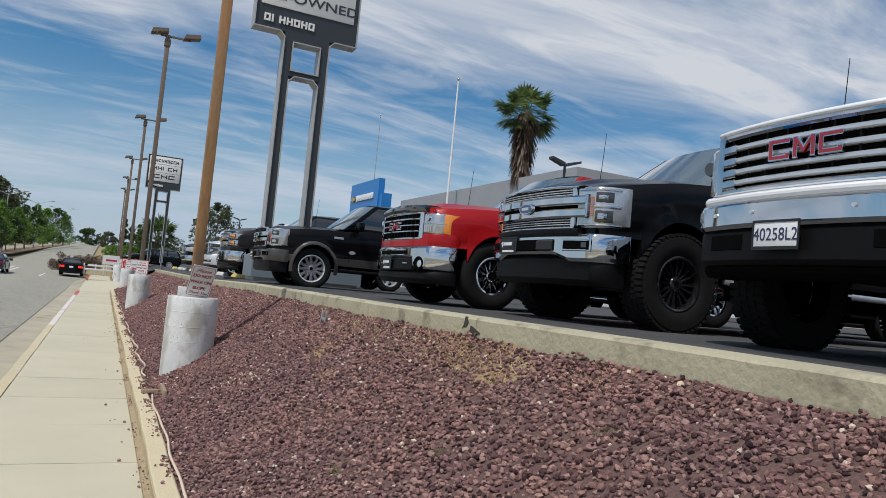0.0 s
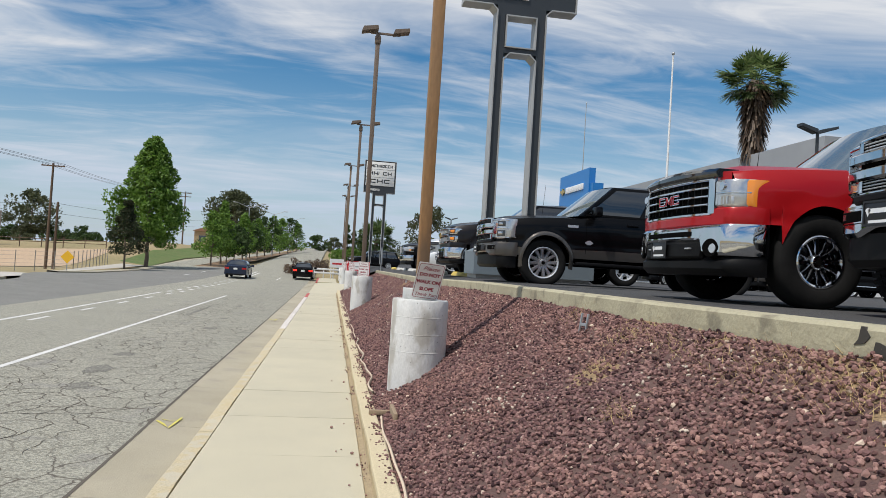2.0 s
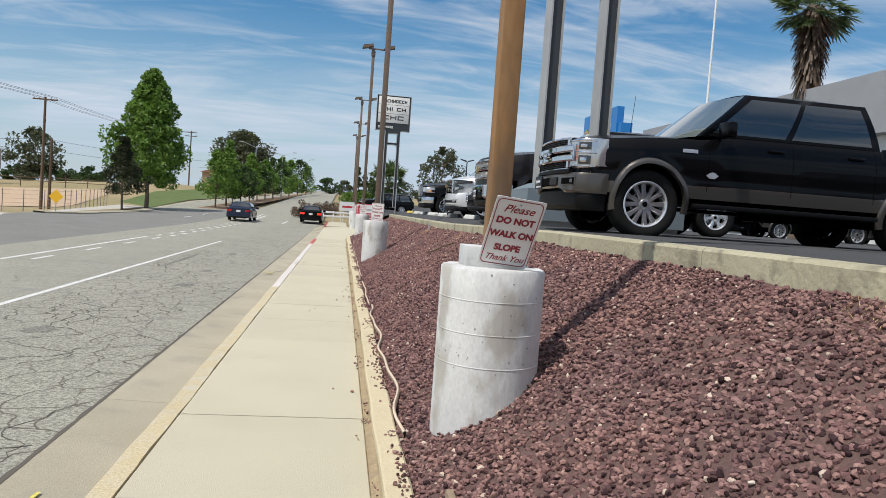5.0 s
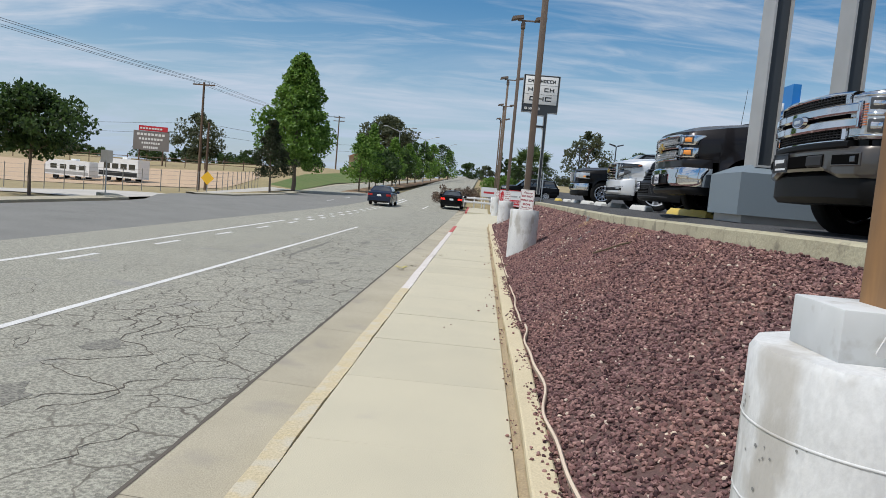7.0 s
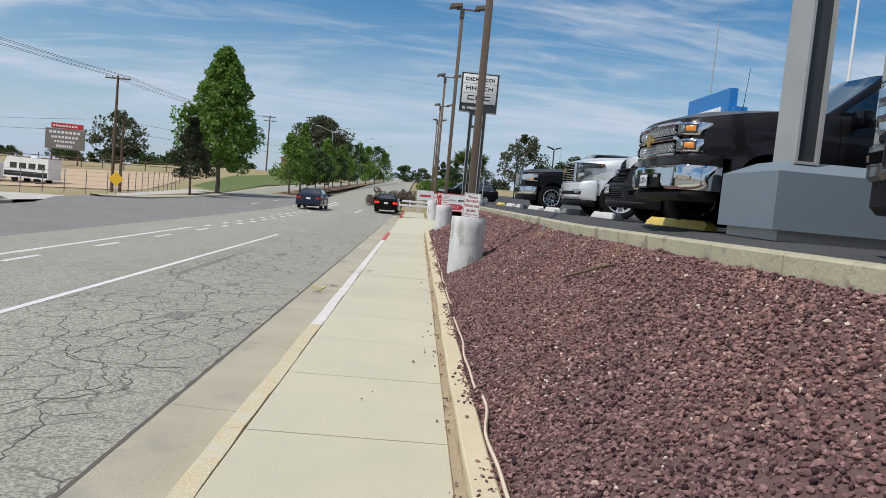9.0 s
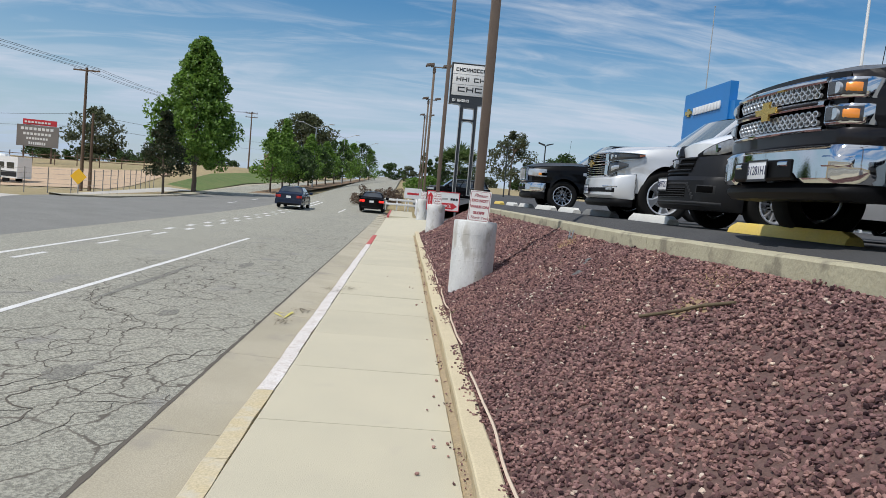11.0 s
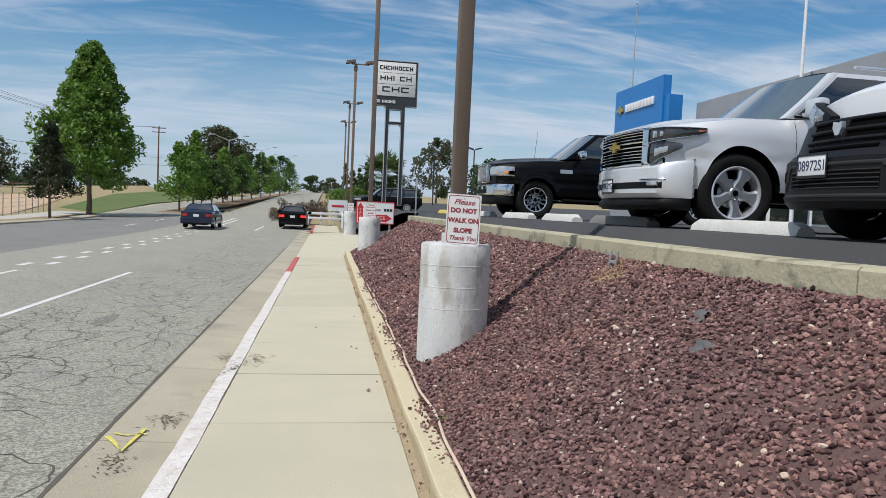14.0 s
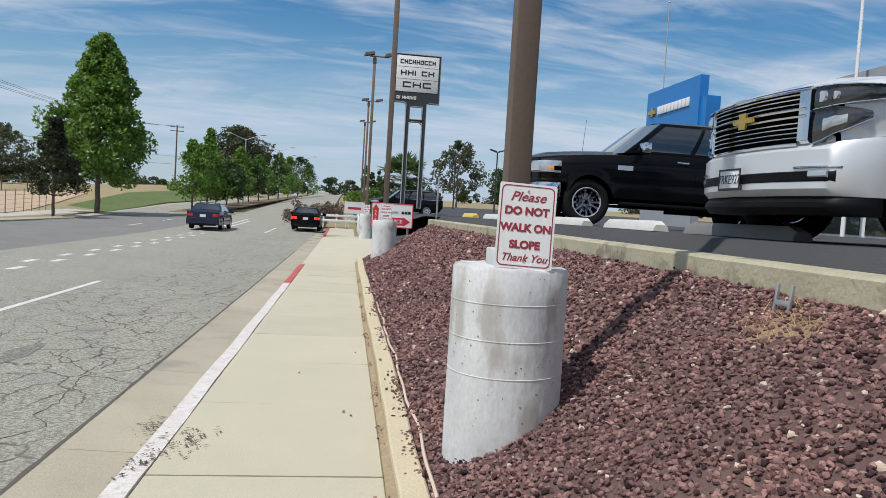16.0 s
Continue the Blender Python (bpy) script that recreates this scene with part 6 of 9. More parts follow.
# charcoal pickup beyond the pylon
p = dict(PICKUP); p.update(paint=P_CHARCOAL, wheel=W_SIX, hood0=1.245, hood1=1.42, belt=1.42, roof=1.98, rail=1.40, r=0.41, axle=0.41, R=0.50, bumper_top=0.82, sill=0.55, bow=0.15, shoulder=1.08, flare=0.035)
c = Car("pickup_truck", "charcoal pickup with chrome honeycomb grille", "pickup truck", at_row(3.20, 20.87), ROW, **p)
c.strip("grille_back", -0.64, 0.64, 0.84, 1.205, M_UNDER_SHADE, 0.0, 0.05)
for z0, z1 in ((1.06, 1.18), (0.86, 1.00)):
    honeycomb(c, -0.62, 0.62, z0, z1, 0.036, M_SATIN, -0.025)
for z0, z1 in ((1.175, 1.215), (1.005, 1.055), (0.83, 0.865)):
    c.strip("grille_bar", -0.68, 0.68, z0, z1, M_CHROME, -0.045, 0.05, 0.012)
c.strip("grille_bar", -0.62, 0.62, 1.018, 1.042, P_CHARCOAL, -0.055, 0.03, 0.01)
bowtie(c, -0.055, 1.03)
for s in (-1, 1):
    for z0, z1 in ((1.055, 1.20), (0.87, 1.015)):
        hl = c.strip("headlamp", min(s * 0.685, s * 0.925), max(s * 0.685, s * 0.925), z0, z1, M_CHROME, -0.03, 0.15, 0.015, 4, "chrome framed headlamp")
        c.strip("lamp_lens", min(s * 0.70, s * 0.915), max(s * 0.70, s * 0.915), z0 + 0.018, z1 - 0.018, M_LENSD, -0.04, 0.1, 0.01, 4, parent=hl)
        c.strip("turn_lamp", min(s * 0.85, s * 0.908), max(s * 0.85, s * 0.908), z0 + 0.04, z1 - 0.04, M_AMBER, -0.045, 0.1, 0.01, 3, parent=hl)
        bm = bmesh.new()
        oval(bm, c.nose(0.78) - 0.034, s * 0.78, (z0 + z1) / 2, 0.045, 0.045, 0.02)
        part("lamp_bowl", bm, M_LENS, hl, "", 30)
    c.strip("tow_hook", min(s * 0.30, s * 0.42), max(s * 0.30, s * 0.42), 0.57, 0.62, M_CHROME, -0.085, 0.05, 0.015, 2)
    c.strip("bumper_step", min(s * 0.76, s * 0.92), max(s * 0.76, s * 0.92), 0.56, 0.65, M_CHROME, -0.075, 0.05, 0.015, 3)
c.strip("front_panel", -0.975, 0.975, 0.72, 0.85, P_CHARCOAL, -0.02, 0.2, 0.02)
c.strip("bumper", -0.985, 0.985, lambda y: 0.45 + 0.04 * (abs(y) < 0.5), 0.725, M_CHROME, -0.065, 0.3, 0.035, 40, "polished chrome bumper")
c.strip("air_intake", -0.46, 0.46, 0.47, 0.64, M_TRIM, -0.075, 0.1, 0.02)
c.strip("valance", -0.95, 0.95, 0.33, 0.46, M_TRIM, -0.03, 0.35, 0.05)
c.plate(-0.02, 0.55, "31281H1", False, -0.095)

# white van with a black nose
p = dict(kind="van", L=4.75, W=1.83, front=0.24, drop=-0.08, hood0=0.95, hood1=1.26, belt=1.27, roof=1.94, sill=0.36, rail=1.25, cowl=1.02, screen_top=1.85, roof_end=4.65, cab_end=4.73, fa=0.93, ra=3.95, R=0.40, r=0.345, tw=0.225, rim=0.215, axle=0.345, flare=0.03,
         taper=0.16, bow=0.36, wrap=0.16, shoulder=1.0, crown=0.09, bumper_top=0.50, tumble=0.06, lean=0.18, windows=((0.0, 0.22),), seams=(1.3, 2.25), handles=(2.1,), mirror=(1.4, 1.4), paint=P_WHITE, wheel=W_STEEL, bulge=0.0, mirror_mat=M_GREYTRIM)
M_NOSE = material("black_nose_plastic", (0.011, 0.0115, 0.013), 0.5, spots=0.15, scale=9, spec=0.2)
c = Car("cargo_van", "white cargo van with a black plastic nose", "van", at_row(3.62, 24.06, 0, -0.08), ROW, **p)
edge_z = lambda y: 0.95 + 0.03 * min(1, max(0, abs(y) - 0.45) / 0.4)
c.strip("nose_cladding", -0.912, 0.912, 0.56, edge_z, M_NOSE, -0.03, 0.3, 0.03, 60, "black plastic nose", slant=0.35)
c.strip("bumper", -0.912, 0.912, 0.30, 0.70, M_NOSE, -0.065, 0.35, 0.05, 60, "black plastic bumper")
c.strip("upper_grille", -0.37, 0.37, 0.77, 0.93, M_UNDER_SHADE, 0.038, 0.1, 0.02, slant=0.35)
for z in (0.765, 0.835, 0.91):
    c.strip("grille_bar", -0.38, 0.38, z, z + 0.028, M_NOSE, 0.02 + 0.35 * (z - 0.77), 0.06, 0.01)
c.strip("grille_bar", -0.05, 0.05, 0.77, 0.93, M_NOSE, 0.018, 0.06, 0.01, 2, slant=0.35)
bm = bmesh.new()
prism(bm, [(-0.04, 0.045), (-0.045, 0.0), (-0.018, -0.05), (0.018, -0.05), (0.045, 0.0), (0.04, 0.045), (0.0, 0.03)], 0.005, 0.04, "x")
bmesh.ops.transform(bm, matrix=Matrix.Translation((0, 0, 0.86)), verts=bm.verts[:])
part("badge", bm, M_SATIN, c.t, "chrome badge", 30)
c.strip("bumper_slot", -0.34, 0.34, 0.71, 0.735, M_UNDER_SHADE, 0.015, 0.05, 0.006)
c.strip("lower_grille", -0.44, 0.44, 0.42, 0.57, M_UNDER_SHADE, -0.068, 0.1, 0.02)
for z in (0.435, 0.465, 0.495, 0.525, 0.552):
    c.strip("grille_bar", -0.44, 0.44, z, z + 0.01, M_GREYTRIM, -0.072, 0.05, 0.003)
c.strip("bumper_lip", -0.46, 0.46, 0.585, 0.62, M_GREYTRIM, -0.075, 0.06, 0.012, label="satin grey grille edge")
c.strip("bumper_lip", -0.84, 0.84, 0.365, 0.40, M_GREYTRIM, -0.075, 0.06, 0.012, label="satin grey grille edge")
for s in (-1, 1):
    for k in range(5):
        y = 0.46 + 0.022 * k
        c.strip("bumper_lip", min(s * y, s * (y + 0.026)), max(s * y, s * (y + 0.026)), 0.57 - 0.038 * k, 0.62 - 0.038 * k, M_GREYTRIM, -0.075, 0.06, 0.008, 1)
    fr = c.strip("fog_recess", min(s * 0.60, s * 0.80), max(s * 0.60, s * 0.80), 0.48, 0.61, M_GREYTRIM, -0.07, 0.06, 0.02, 5)
    c.strip("fog_hole", min(s * 0.615, s * 0.785), max(s * 0.615, s * 0.785), 0.495, 0.595, M_UNDER_SHADE, -0.073, 0.06, 0.015, 5, parent=fr)
    run = [(0.165 + 0.82 * c.corner(y) + 0.3 * (z - 0.95), y, z, h) for y, z, h in ((0.29, 0.965, 0.05), (0.40, 0.99, 0.10), (0.51, 1.015, 0.145), (0.61, 1.035, 0.175), (0.70, 1.06, 0.185), (0.78, 1.085, 0.175))]
    run += [(0.46, 0.84, 1.105, 0.15), (0.54, 0.875, 1.125, 0.10)]
    hl = c.band("headlamp", run, M_TRIM, 0.016, "swept clear headlamp", None, s)
    c.band("lamp_lens", [(x, y, z + 0.004, h - 0.035) for x, y, z, h in run[1:7]], M_CLEAR, 0.026, "clear lens", hl, s)
    c.band("turn_lamp", [(x, y, z + 0.012, h - 0.03) for x, y, z, h in (run[6], (0.50, 0.86, 1.115, 0.13), run[7])], M_AMBER, 0.031, "amber turn lamp", hl, s)
    bm = bmesh.new()
    oval(bm, run[3][0] - 0.02, s * 0.61, 1.045, 0.05, 0.05, 0.05)
    part("lamp_bowl", bm, M_CHROME, hl, "", 30)
    bm = bmesh.new()
    rows = []
    for i in range(25):
        x = 0.18 + 0.87 * i / 24
        zt, zb_ = 0.955 - 0.26 * ((x - 0.18) / 0.87) ** 0.9, max(0.40, c.bottom(x))
        rows.append([bm.verts.new((x + c.corner(c.half(x, 0.9)) * max(0, 1 - x / 0.9), s * (c.half(x, zb_ + (zt - zb_) * k / 8) + (0.016 if 0 < k < 8 else 0.004)), zb_ + (zt - zb_) * k / 8)) for k in range(9)])
    for r0, r1 in zip(rows, rows[1:]):
        for k in range(8):
            bm.faces.new((r0[k], r0[k + 1], r1[k + 1], r1[k]))
    bmesh.ops.recalc_face_normals(bm, faces=bm.faces[:])
    part("fender_cladding", bm, M_NOSE, c.t, "black plastic fender cladding", 50)
c.plate(0.12, 0.60, "08972S1", False, -0.085)

# silver large SUV
SUV = dict(PICKUP); SUV.update(kind="suv", L=5.18, W=2.04, hood0=1.10, hood1=1.24, belt=1.27, roof=1.88, cowl=1.50, screen_top=2.2, roof_end=4.75, cab_end=5.08, fa=0.95, ra=3.90, sill=0.44, rail=1.27, windows=((0.0, 0.31), (0.335, 0.63), (0.66, 0.97)), seams=(1.6, 2.7, 3.75), handles=(2.5, 3.5), mirror=(1.72, 1.36), shoulder=1.0, taper=0.16, bow=0.22, bumper_top=0.70, R=0.50, r=0.435, axle=0.42, drop=0.02, rim=0.29, flare=0.015, skirt_x=0.2)
p = dict(SUV); p.update(paint=P_SILVER, wheel=W_FIVE, low_paint=M_TRIM, low_z=0.40)
c = Car("suv", "silver large sport utility with chrome grille", "suv", at_row(3.55, 27.68), ROW, **p)
c.strip("grille_back", -0.60, 0.60, 0.70, 1.08, M_UNDER_SHADE, -0.005, 0.05)
c.strip("grille_surround", -0.66, 0.66, 1.07, 1.10, M_CHROME, -0.035, 0.06, 0.012)
c.strip("grille_surround", -0.58, 0.58, 0.685, 0.715, M_CHROME, -0.035, 0.06, 0.012)
for s in (-1, 1):
    c.strip("grille_surround", min(s * 0.58, s * 0.67), max(s * 0.58, s * 0.67), 0.70, 1.09, M_CHROME, -0.032, 0.06, 0.02, 3)
for z in (0.745, 0.78, 0.815, 0.85, 0.985, 1.02, 1.05):
    c.strip("grille_bar", -0.58, 0.58, z - 0.006, z + 0.006, M_CHROME, -0.035, 0.03, 0.004)
c.strip("grille_bar", -0.64, 0.64, 0.935, 0.955, M_CHROME, -0.045, 0.04, 0.008)
c.strip("grille_bar", -0.64, 0.64, 0.885, 0.905, M_CHROME, -0.045, 0.04, 0.008)
bowtie(c, -0.05, 0.92, 0.13, 0.062)
for s in (-1, 1):
    tier = [(c.nose(y), y, z, h) for y, z, h in ((0.69, 1.01, 0.15), (0.76, 1.015, 0.145), (0.84, 1.02, 0.135), (0.90, 1.028, 0.12), (0.94, 1.035, 0.105))]
    tier += [(0.47, 0.968, 1.05, 0.075), (0.56, 0.98, 1.063, 0.035)]
    foot = [(c.nose(y), y, z, h) for y, z, h in ((0.69, 0.81, 0.235), (0.76, 0.825, 0.225), (0.83, 0.845, 0.19), (0.885, 0.86, 0.15), (0.92, 0.875, 0.10), (0.945, 0.885, 0.05))]
    hl = c.band("headlamp", tier, M_LENSD, 0.022, "dark swept headlamp", None, s)
    c.band("lower_lamp", foot, M_LENSD, 0.018, "", hl, s)
    c.band("lamp_strip", [(x, y, z - h * 0.5 - 0.004, 0.012) for x, y, z, h in tier], M_CHROME, 0.03, "", hl, s)
    c.band("lamp_strip", [(x, y, z + h * 0.5, 0.012) for x, y, z, h in tier], M_CHROME, 0.03, "", hl, s)
    c.band("lamp_strip", [(x, y, z - h * 0.5, 0.010) for x, y, z, h in foot], M_CHROME, 0.028, "", hl, s)
    c.band("lamp_reflector", [(x, y, z, h * 0.55) for x, y, z, h in foot[1:4]], M_LENS, 0.024, "", hl, s)
    c.band("side_reflector", [(x, y, z, h * 0.5) for x, y, z, h in tier[5:]], M_AMBERDIM, 0.028, "red side reflector", hl, s)
    for k, y in enumerate((0.755, 0.845)):
        bm = bmesh.new()
        oval(bm, c.nose(y) - 0.028, s * y, 1.015, 0.042 - 0.012 * k, 0.042 - 0.012 * k, 0.02)
        part("lamp_bowl", bm, M_LENS, hl, "", 30)
    c.strip("fog_lamp", min(s * 0.72, s * 0.85), max(s * 0.72, s * 0.85), 0.455, 0.505, M_LENS, -0.062, 0.06, 0.012, 3)
    c.strip("fog_trim", min(s * 0.60, s * 0.90), max(s * 0.60, s * 0.90), 0.52, 0.535, M_CHROME, -0.062, 0.04, 0.006, 5)
c.strip("bumper", -0.99, 0.99, 0.33, lambda y: 0.70 + 0.05 * max(0, (abs(y) - 0.82) / 0.17) ** 1.6, P_SILVER, -0.045, 0.35, 0.05, 60)
c.strip("bumper_band", -0.88, 0.88, 0.415, 0.515, M_TRIM, -0.052, 0.1, 0.02)
c.strip("valance", -0.97, 0.97, 0.20, 0.335, M_TRIM, -0.025, 0.35, 0.05)
c.plate(0.10, 0.465, "7RKE927", False, -0.085)
bm = bmesh.new()
prism(bm, [(2.45, 1.9), (2.75, 1.99), (2.78, 1.9)], -0.02, 0.02, "y")
part("roof_antenna", bm, M_TRIM, c.t)
for s in (-1, 1):
    bm = bmesh.new()
    box(bm, 2.5, 4.6, s * 0.68 - 0.02, s * 0.68 + 0.02, 1.92, 1.955, 0.01)
    part("roof_rail", bm, M_SATIN, c.t, "", 30)

# black pickup further along
p = dict(PICKUP); p.update(paint=P_BLACK, wheel=W_CHROME, hood0=1.12, hood1=1.24, belt=1.30, roof=1.9, R=0.46, r=0.40, axle=0.40, rim=0.255, bow=0.22, taper=0.18, fa=0.95, handle_mat=M_CHROME, mirror_mat=M_CHROME, crown=0.08)
c = Car("pickup_truck", "black pickup with chrome mirrors and wheels", "pickup truck", at_row(3.5, 35.1), ROW, **p)
c.strip("grille_back", -0.46, 0.46, 0.74, 1.10, M_UNDER_SHADE, -0.02, 0.05)
honeycomb(c, -0.45, 0.45, 0.77, 1.08, 0.03, M_SATIN, -0.04)
c.strip("grille_surround", -0.50, 0.50, 1.07, 1.12, M_CHROME, -0.05, 0.06, 0.015)
c.strip("grille_surround", -0.46, 0.46, 0.73, 0.78, M_CHROME, -0.05, 0.06, 0.015)
for s in (-1, 1):
    c.strip("grille_surround", min(s * 0.44, s * 0.51), max(s * 0.44, s * 0.51), 0.74, 1.11, M_CHROME, -0.05, 0.06, 0.015, 2)
    hl = c.strip("headlamp", min(s * 0.55, s * 0.955), max(s * 0.55, s * 0.955), 0.87, 1.07, M_LENS, -0.01, 0.2, 0.03, 5, "clear headlamp with amber corner")
    c.strip("turn_lamp", min(s * 0.925, s * 0.955), max(s * 0.925, s * 0.955), 0.90, 0.98, M_AMBER, -0.015, 0.2, 0.02, 3, parent=hl)
    bm = bmesh.new()
    yy = s * 1.015
    box(bm, 1.45, 1.72, yy - 0.004, yy + 0.004, 0.98, 1.06)
    part("fender_badge", bm, M_SATIN, c.t, "chrome fender badge")
c.strip("front_panel", -0.97, 0.97, 0.70, 0.76, P_BLACK, -0.02, 0.2, 0.02)
c.strip("bumper", -0.985, 0.985, 0.46, 0.70, M_CHROME, -0.055, 0.3, 0.04, 40, "chrome bumper")
c.strip("air_intake", -0.5, 0.5, 0.5, 0.6, M_TRIM, -0.065, 0.06, 0.02)
c.strip("valance", -0.95, 0.95, 0.28, 0.47, M_TRIM, -0.02, 0.35, 0.05)

# black crossover beyond the driveway
p = dict(SUV); p.update(drop=0.0, paint=P_BLACK, wheel=W_PLAIN, L=4.92, W=1.92, hood0=0.95, hood1=1.06, belt=1.10, roof=1.70, cowl=1.35, screen_top=2.05, roof_end=4.45, cab_end=4.82, fa=0.97, ra=3.83, sill=0.34, R=0.40, r=0.365, axle=0.365, tw=0.24, rim=0.255, bumper_top=0.66, shoulder=0.86, belt_mat=M_CHROME, step=None, mirror=(1.6, 1.16))
cross = Car("crossover", "black crossover parked above the driveway", "suv", Matrix.Translation((1.9, 71.5, 1.42)), "", **p)
cross.strip("grille_back", -0.52, 0.52, 0.60, 0.90, M_UNDER_SHADE, -0.02, 0.05)
for z in (0.66, 0.75, 0.84):
    cross.strip("grille_bar", -0.5, 0.5, z, z + 0.02, M_CHROME, -0.04, 0.03, 0.006)
cross.strip("grille_surround", -0.55, 0.55, 0.885, 0.92, M_CHROME, -0.045, 0.05, 0.01)
cross.strip("bumper", -0.94, 0.94, 0.3, 0.62, P_BLACK, -0.05, 0.35, 0.05, 30)
for s in (-1, 1):
    cross.strip("headlamp", min(s * 0.56, s * 0.93), max(s * 0.56, s * 0.93), 0.76, 0.90, M_LENS, -0.02, 0.25, 0.02, 5, "clear headlamp")
    bm = bmesh.new()
    box(bm, 1.4, 3.4, s * 0.955 - 0.006, s * 0.955 + 0.006, 0.46, 0.49)
    part("sill_moulding", bm, M_CHROME, cross.t)

# ---- cars on the street ----
SEDAN = dict(kind="sedan", L=4.65, W=1.80, hood0=0.80, hood1=0.94, belt=0.98, roof=1.45, sill=0.27, rail=1.0, cowl=1.25, screen_top=2.05, roof_end=3.2, cab_end=3.95, fa=0.9, ra=3.58, R=0.36, r=0.325, tw=0.21, rim=0.215, axle=0.325, flare=0.01,
             taper=0.18, bow=0.22, shoulder=0.76, crown=0.05, bumper_top=0.6, tumble=0.07, lean=0.30, windows=((0.02, 0.48), (0.52, 0.96)), seams=(1.45, 2.45, 3.35), handles=(2.25, 3.15), mirror=(1.55, 1.02), paint=P_BLACK, wheel=W_PLAIN, bulge=0.01)


def sedan(label, x, y, turn, col, lit, plate=True):
    p = dict(SEDAN); p.update(paint=col)
    c = Car("sedan", label, "car", Matrix.Translation((x, y, rise(y) - 0.13)) @ pose(0, 0, 0, 0, 0, turn), "cars on the street", **p)
    L = p["L"]
    tail = lambda y: L + 0.05 - 0.10 * (abs(y) / 0.9) ** 2.4
    def rear(name, y0, y1, z0, z1, mat, x0, label="", parent=None):
        n = max(2, int(abs(y1 - y0) / 0.1))
        bm = bmesh.new()
        rows = [[bm.verts.new((tail(y0 + (y1 - y0) * i / n) + x0 + dx, y0 + (y1 - y0) * i / n, z)) for dx, z in ((-0.12, z0), (-0.015, z0), (0, z0 + 0.015), (0, z1 - 0.015), (-0.015, z1), (-0.12, z1))] for i in range(n + 1)]
        for a, b in zip(rows, rows[1:]):
            for i in range(6):
                j = (i + 1) % 6
                bm.faces.new((a[i], b[i], b[j], a[j]))
        bm.faces.new(rows[0]); bm.faces.new(rows[-1][::-1])
        bmesh.ops.recalc_face_normals(bm, faces=bm.faces[:])
        return part(name, bm, mat, parent or c.t, label, 40)
    rear("boot_lid", -0.84, 0.84, 0.62, 0.97, col, 0.0)
    rear("rear_bumper", -0.87, 0.87, 0.27, 0.63, col, 0.05)
    rear("lower_bumper", -0.7, 0.7, 0.24, 0.36, M_TRIM, 0.06)
    for s in (-1, 1):
        rear("tail_lamp", min(s * 0.52, s * 0.86), max(s * 0.52, s * 0.86), 0.70, 0.86, M_BRAKE if lit else M_TAIL, 0.012, "lit red tail lamp" if lit else "red tail lamp")
    bm = bmesh.new()
    box(bm, L + 0.055, L + 0.07, -0.152, 0.152, 0.68, 0.83)
    part("number_plate", bm, M_PLATE, c.t, "white number plate")
    for s in (-1, 1):
        c.strip("headlamp", min(s * 0.5, s * 0.86), max(s * 0.5, s * 0.86), 0.62, 0.76, M_LENS, -0.02, 0.25, 0.02, 4)
    c.strip("front_bumper", -0.88, 0.88, 0.26, 0.62, col, -0.03, 0.35, 0.05, 24)
    c.strip("grille_back", -0.45, 0.45, 0.36, 0.56, M_UNDER_SHADE, -0.04, 0.05)
    return c


sedan("black saloon car waiting at the kerb with lit brake lamps", -2.1, 67.2 + 4.65, -90, P_BLACK, True)
sedan("dark blue coupe driving away up the street", -7.3, 62.5 + 4.65, -90, P_BLUE, False)


# ---- markings and cracks on the street ----
def decal(bm, x0, x1, y0, y1, z=-0.126, k=6):
    ys = [y0 + (y1 - y0) * i / k for i in range(k + 1)]
    rows = [[bm.verts.new((x, q, z + rise(q))) for x in (x0, x1)] for q in ys]
    for a, b in zip(rows, rows[1:]):
        bm.faces.new((a[0], a[1], b[1], b[0]))


def mark(label, x0, x1, y0, y1, k=6):
    bm = bmesh.new()
    decal(bm, x0, x1, y0, y1, k=k)
    return part("road_marking", bm, M_LINE, None, label, None, "structure", "road marking")


mark("solid white lane line", -4.52, -4.41, -35, 37.6, 2)
mark("solid white lane line", -7.50, -7.37, -35, 37.5, 2)
y = -12.0
while y < 37:
    mark("short white lane dash", -6.95, -6.83, y, y + 1.25, 1)
    y += 3.7
y = 38.6
while y < 61:
    mark("white dotted lane line", -7.42, -7.22, y, y + 0.75, 1)
    mark("white dotted lane line", -6.92, -6.72, y + 0.4, y + 1.15, 1)
    y += 2.3
y = -10.0
while y < 75:
    mark("white dash of the opposite lanes", -11.62, -11.48, y, y + 2.6, 2)
    y += 7.4
mark("white lane line further on", -6.9, -6.75, 63, 78)
mark("white lane line further on", -7.4, -7.25, 62, 80)
mark("white dash near the junction", -4.2, -4.08, 64, 70)

crk = random.Random(11)
bm = bmesh.new()


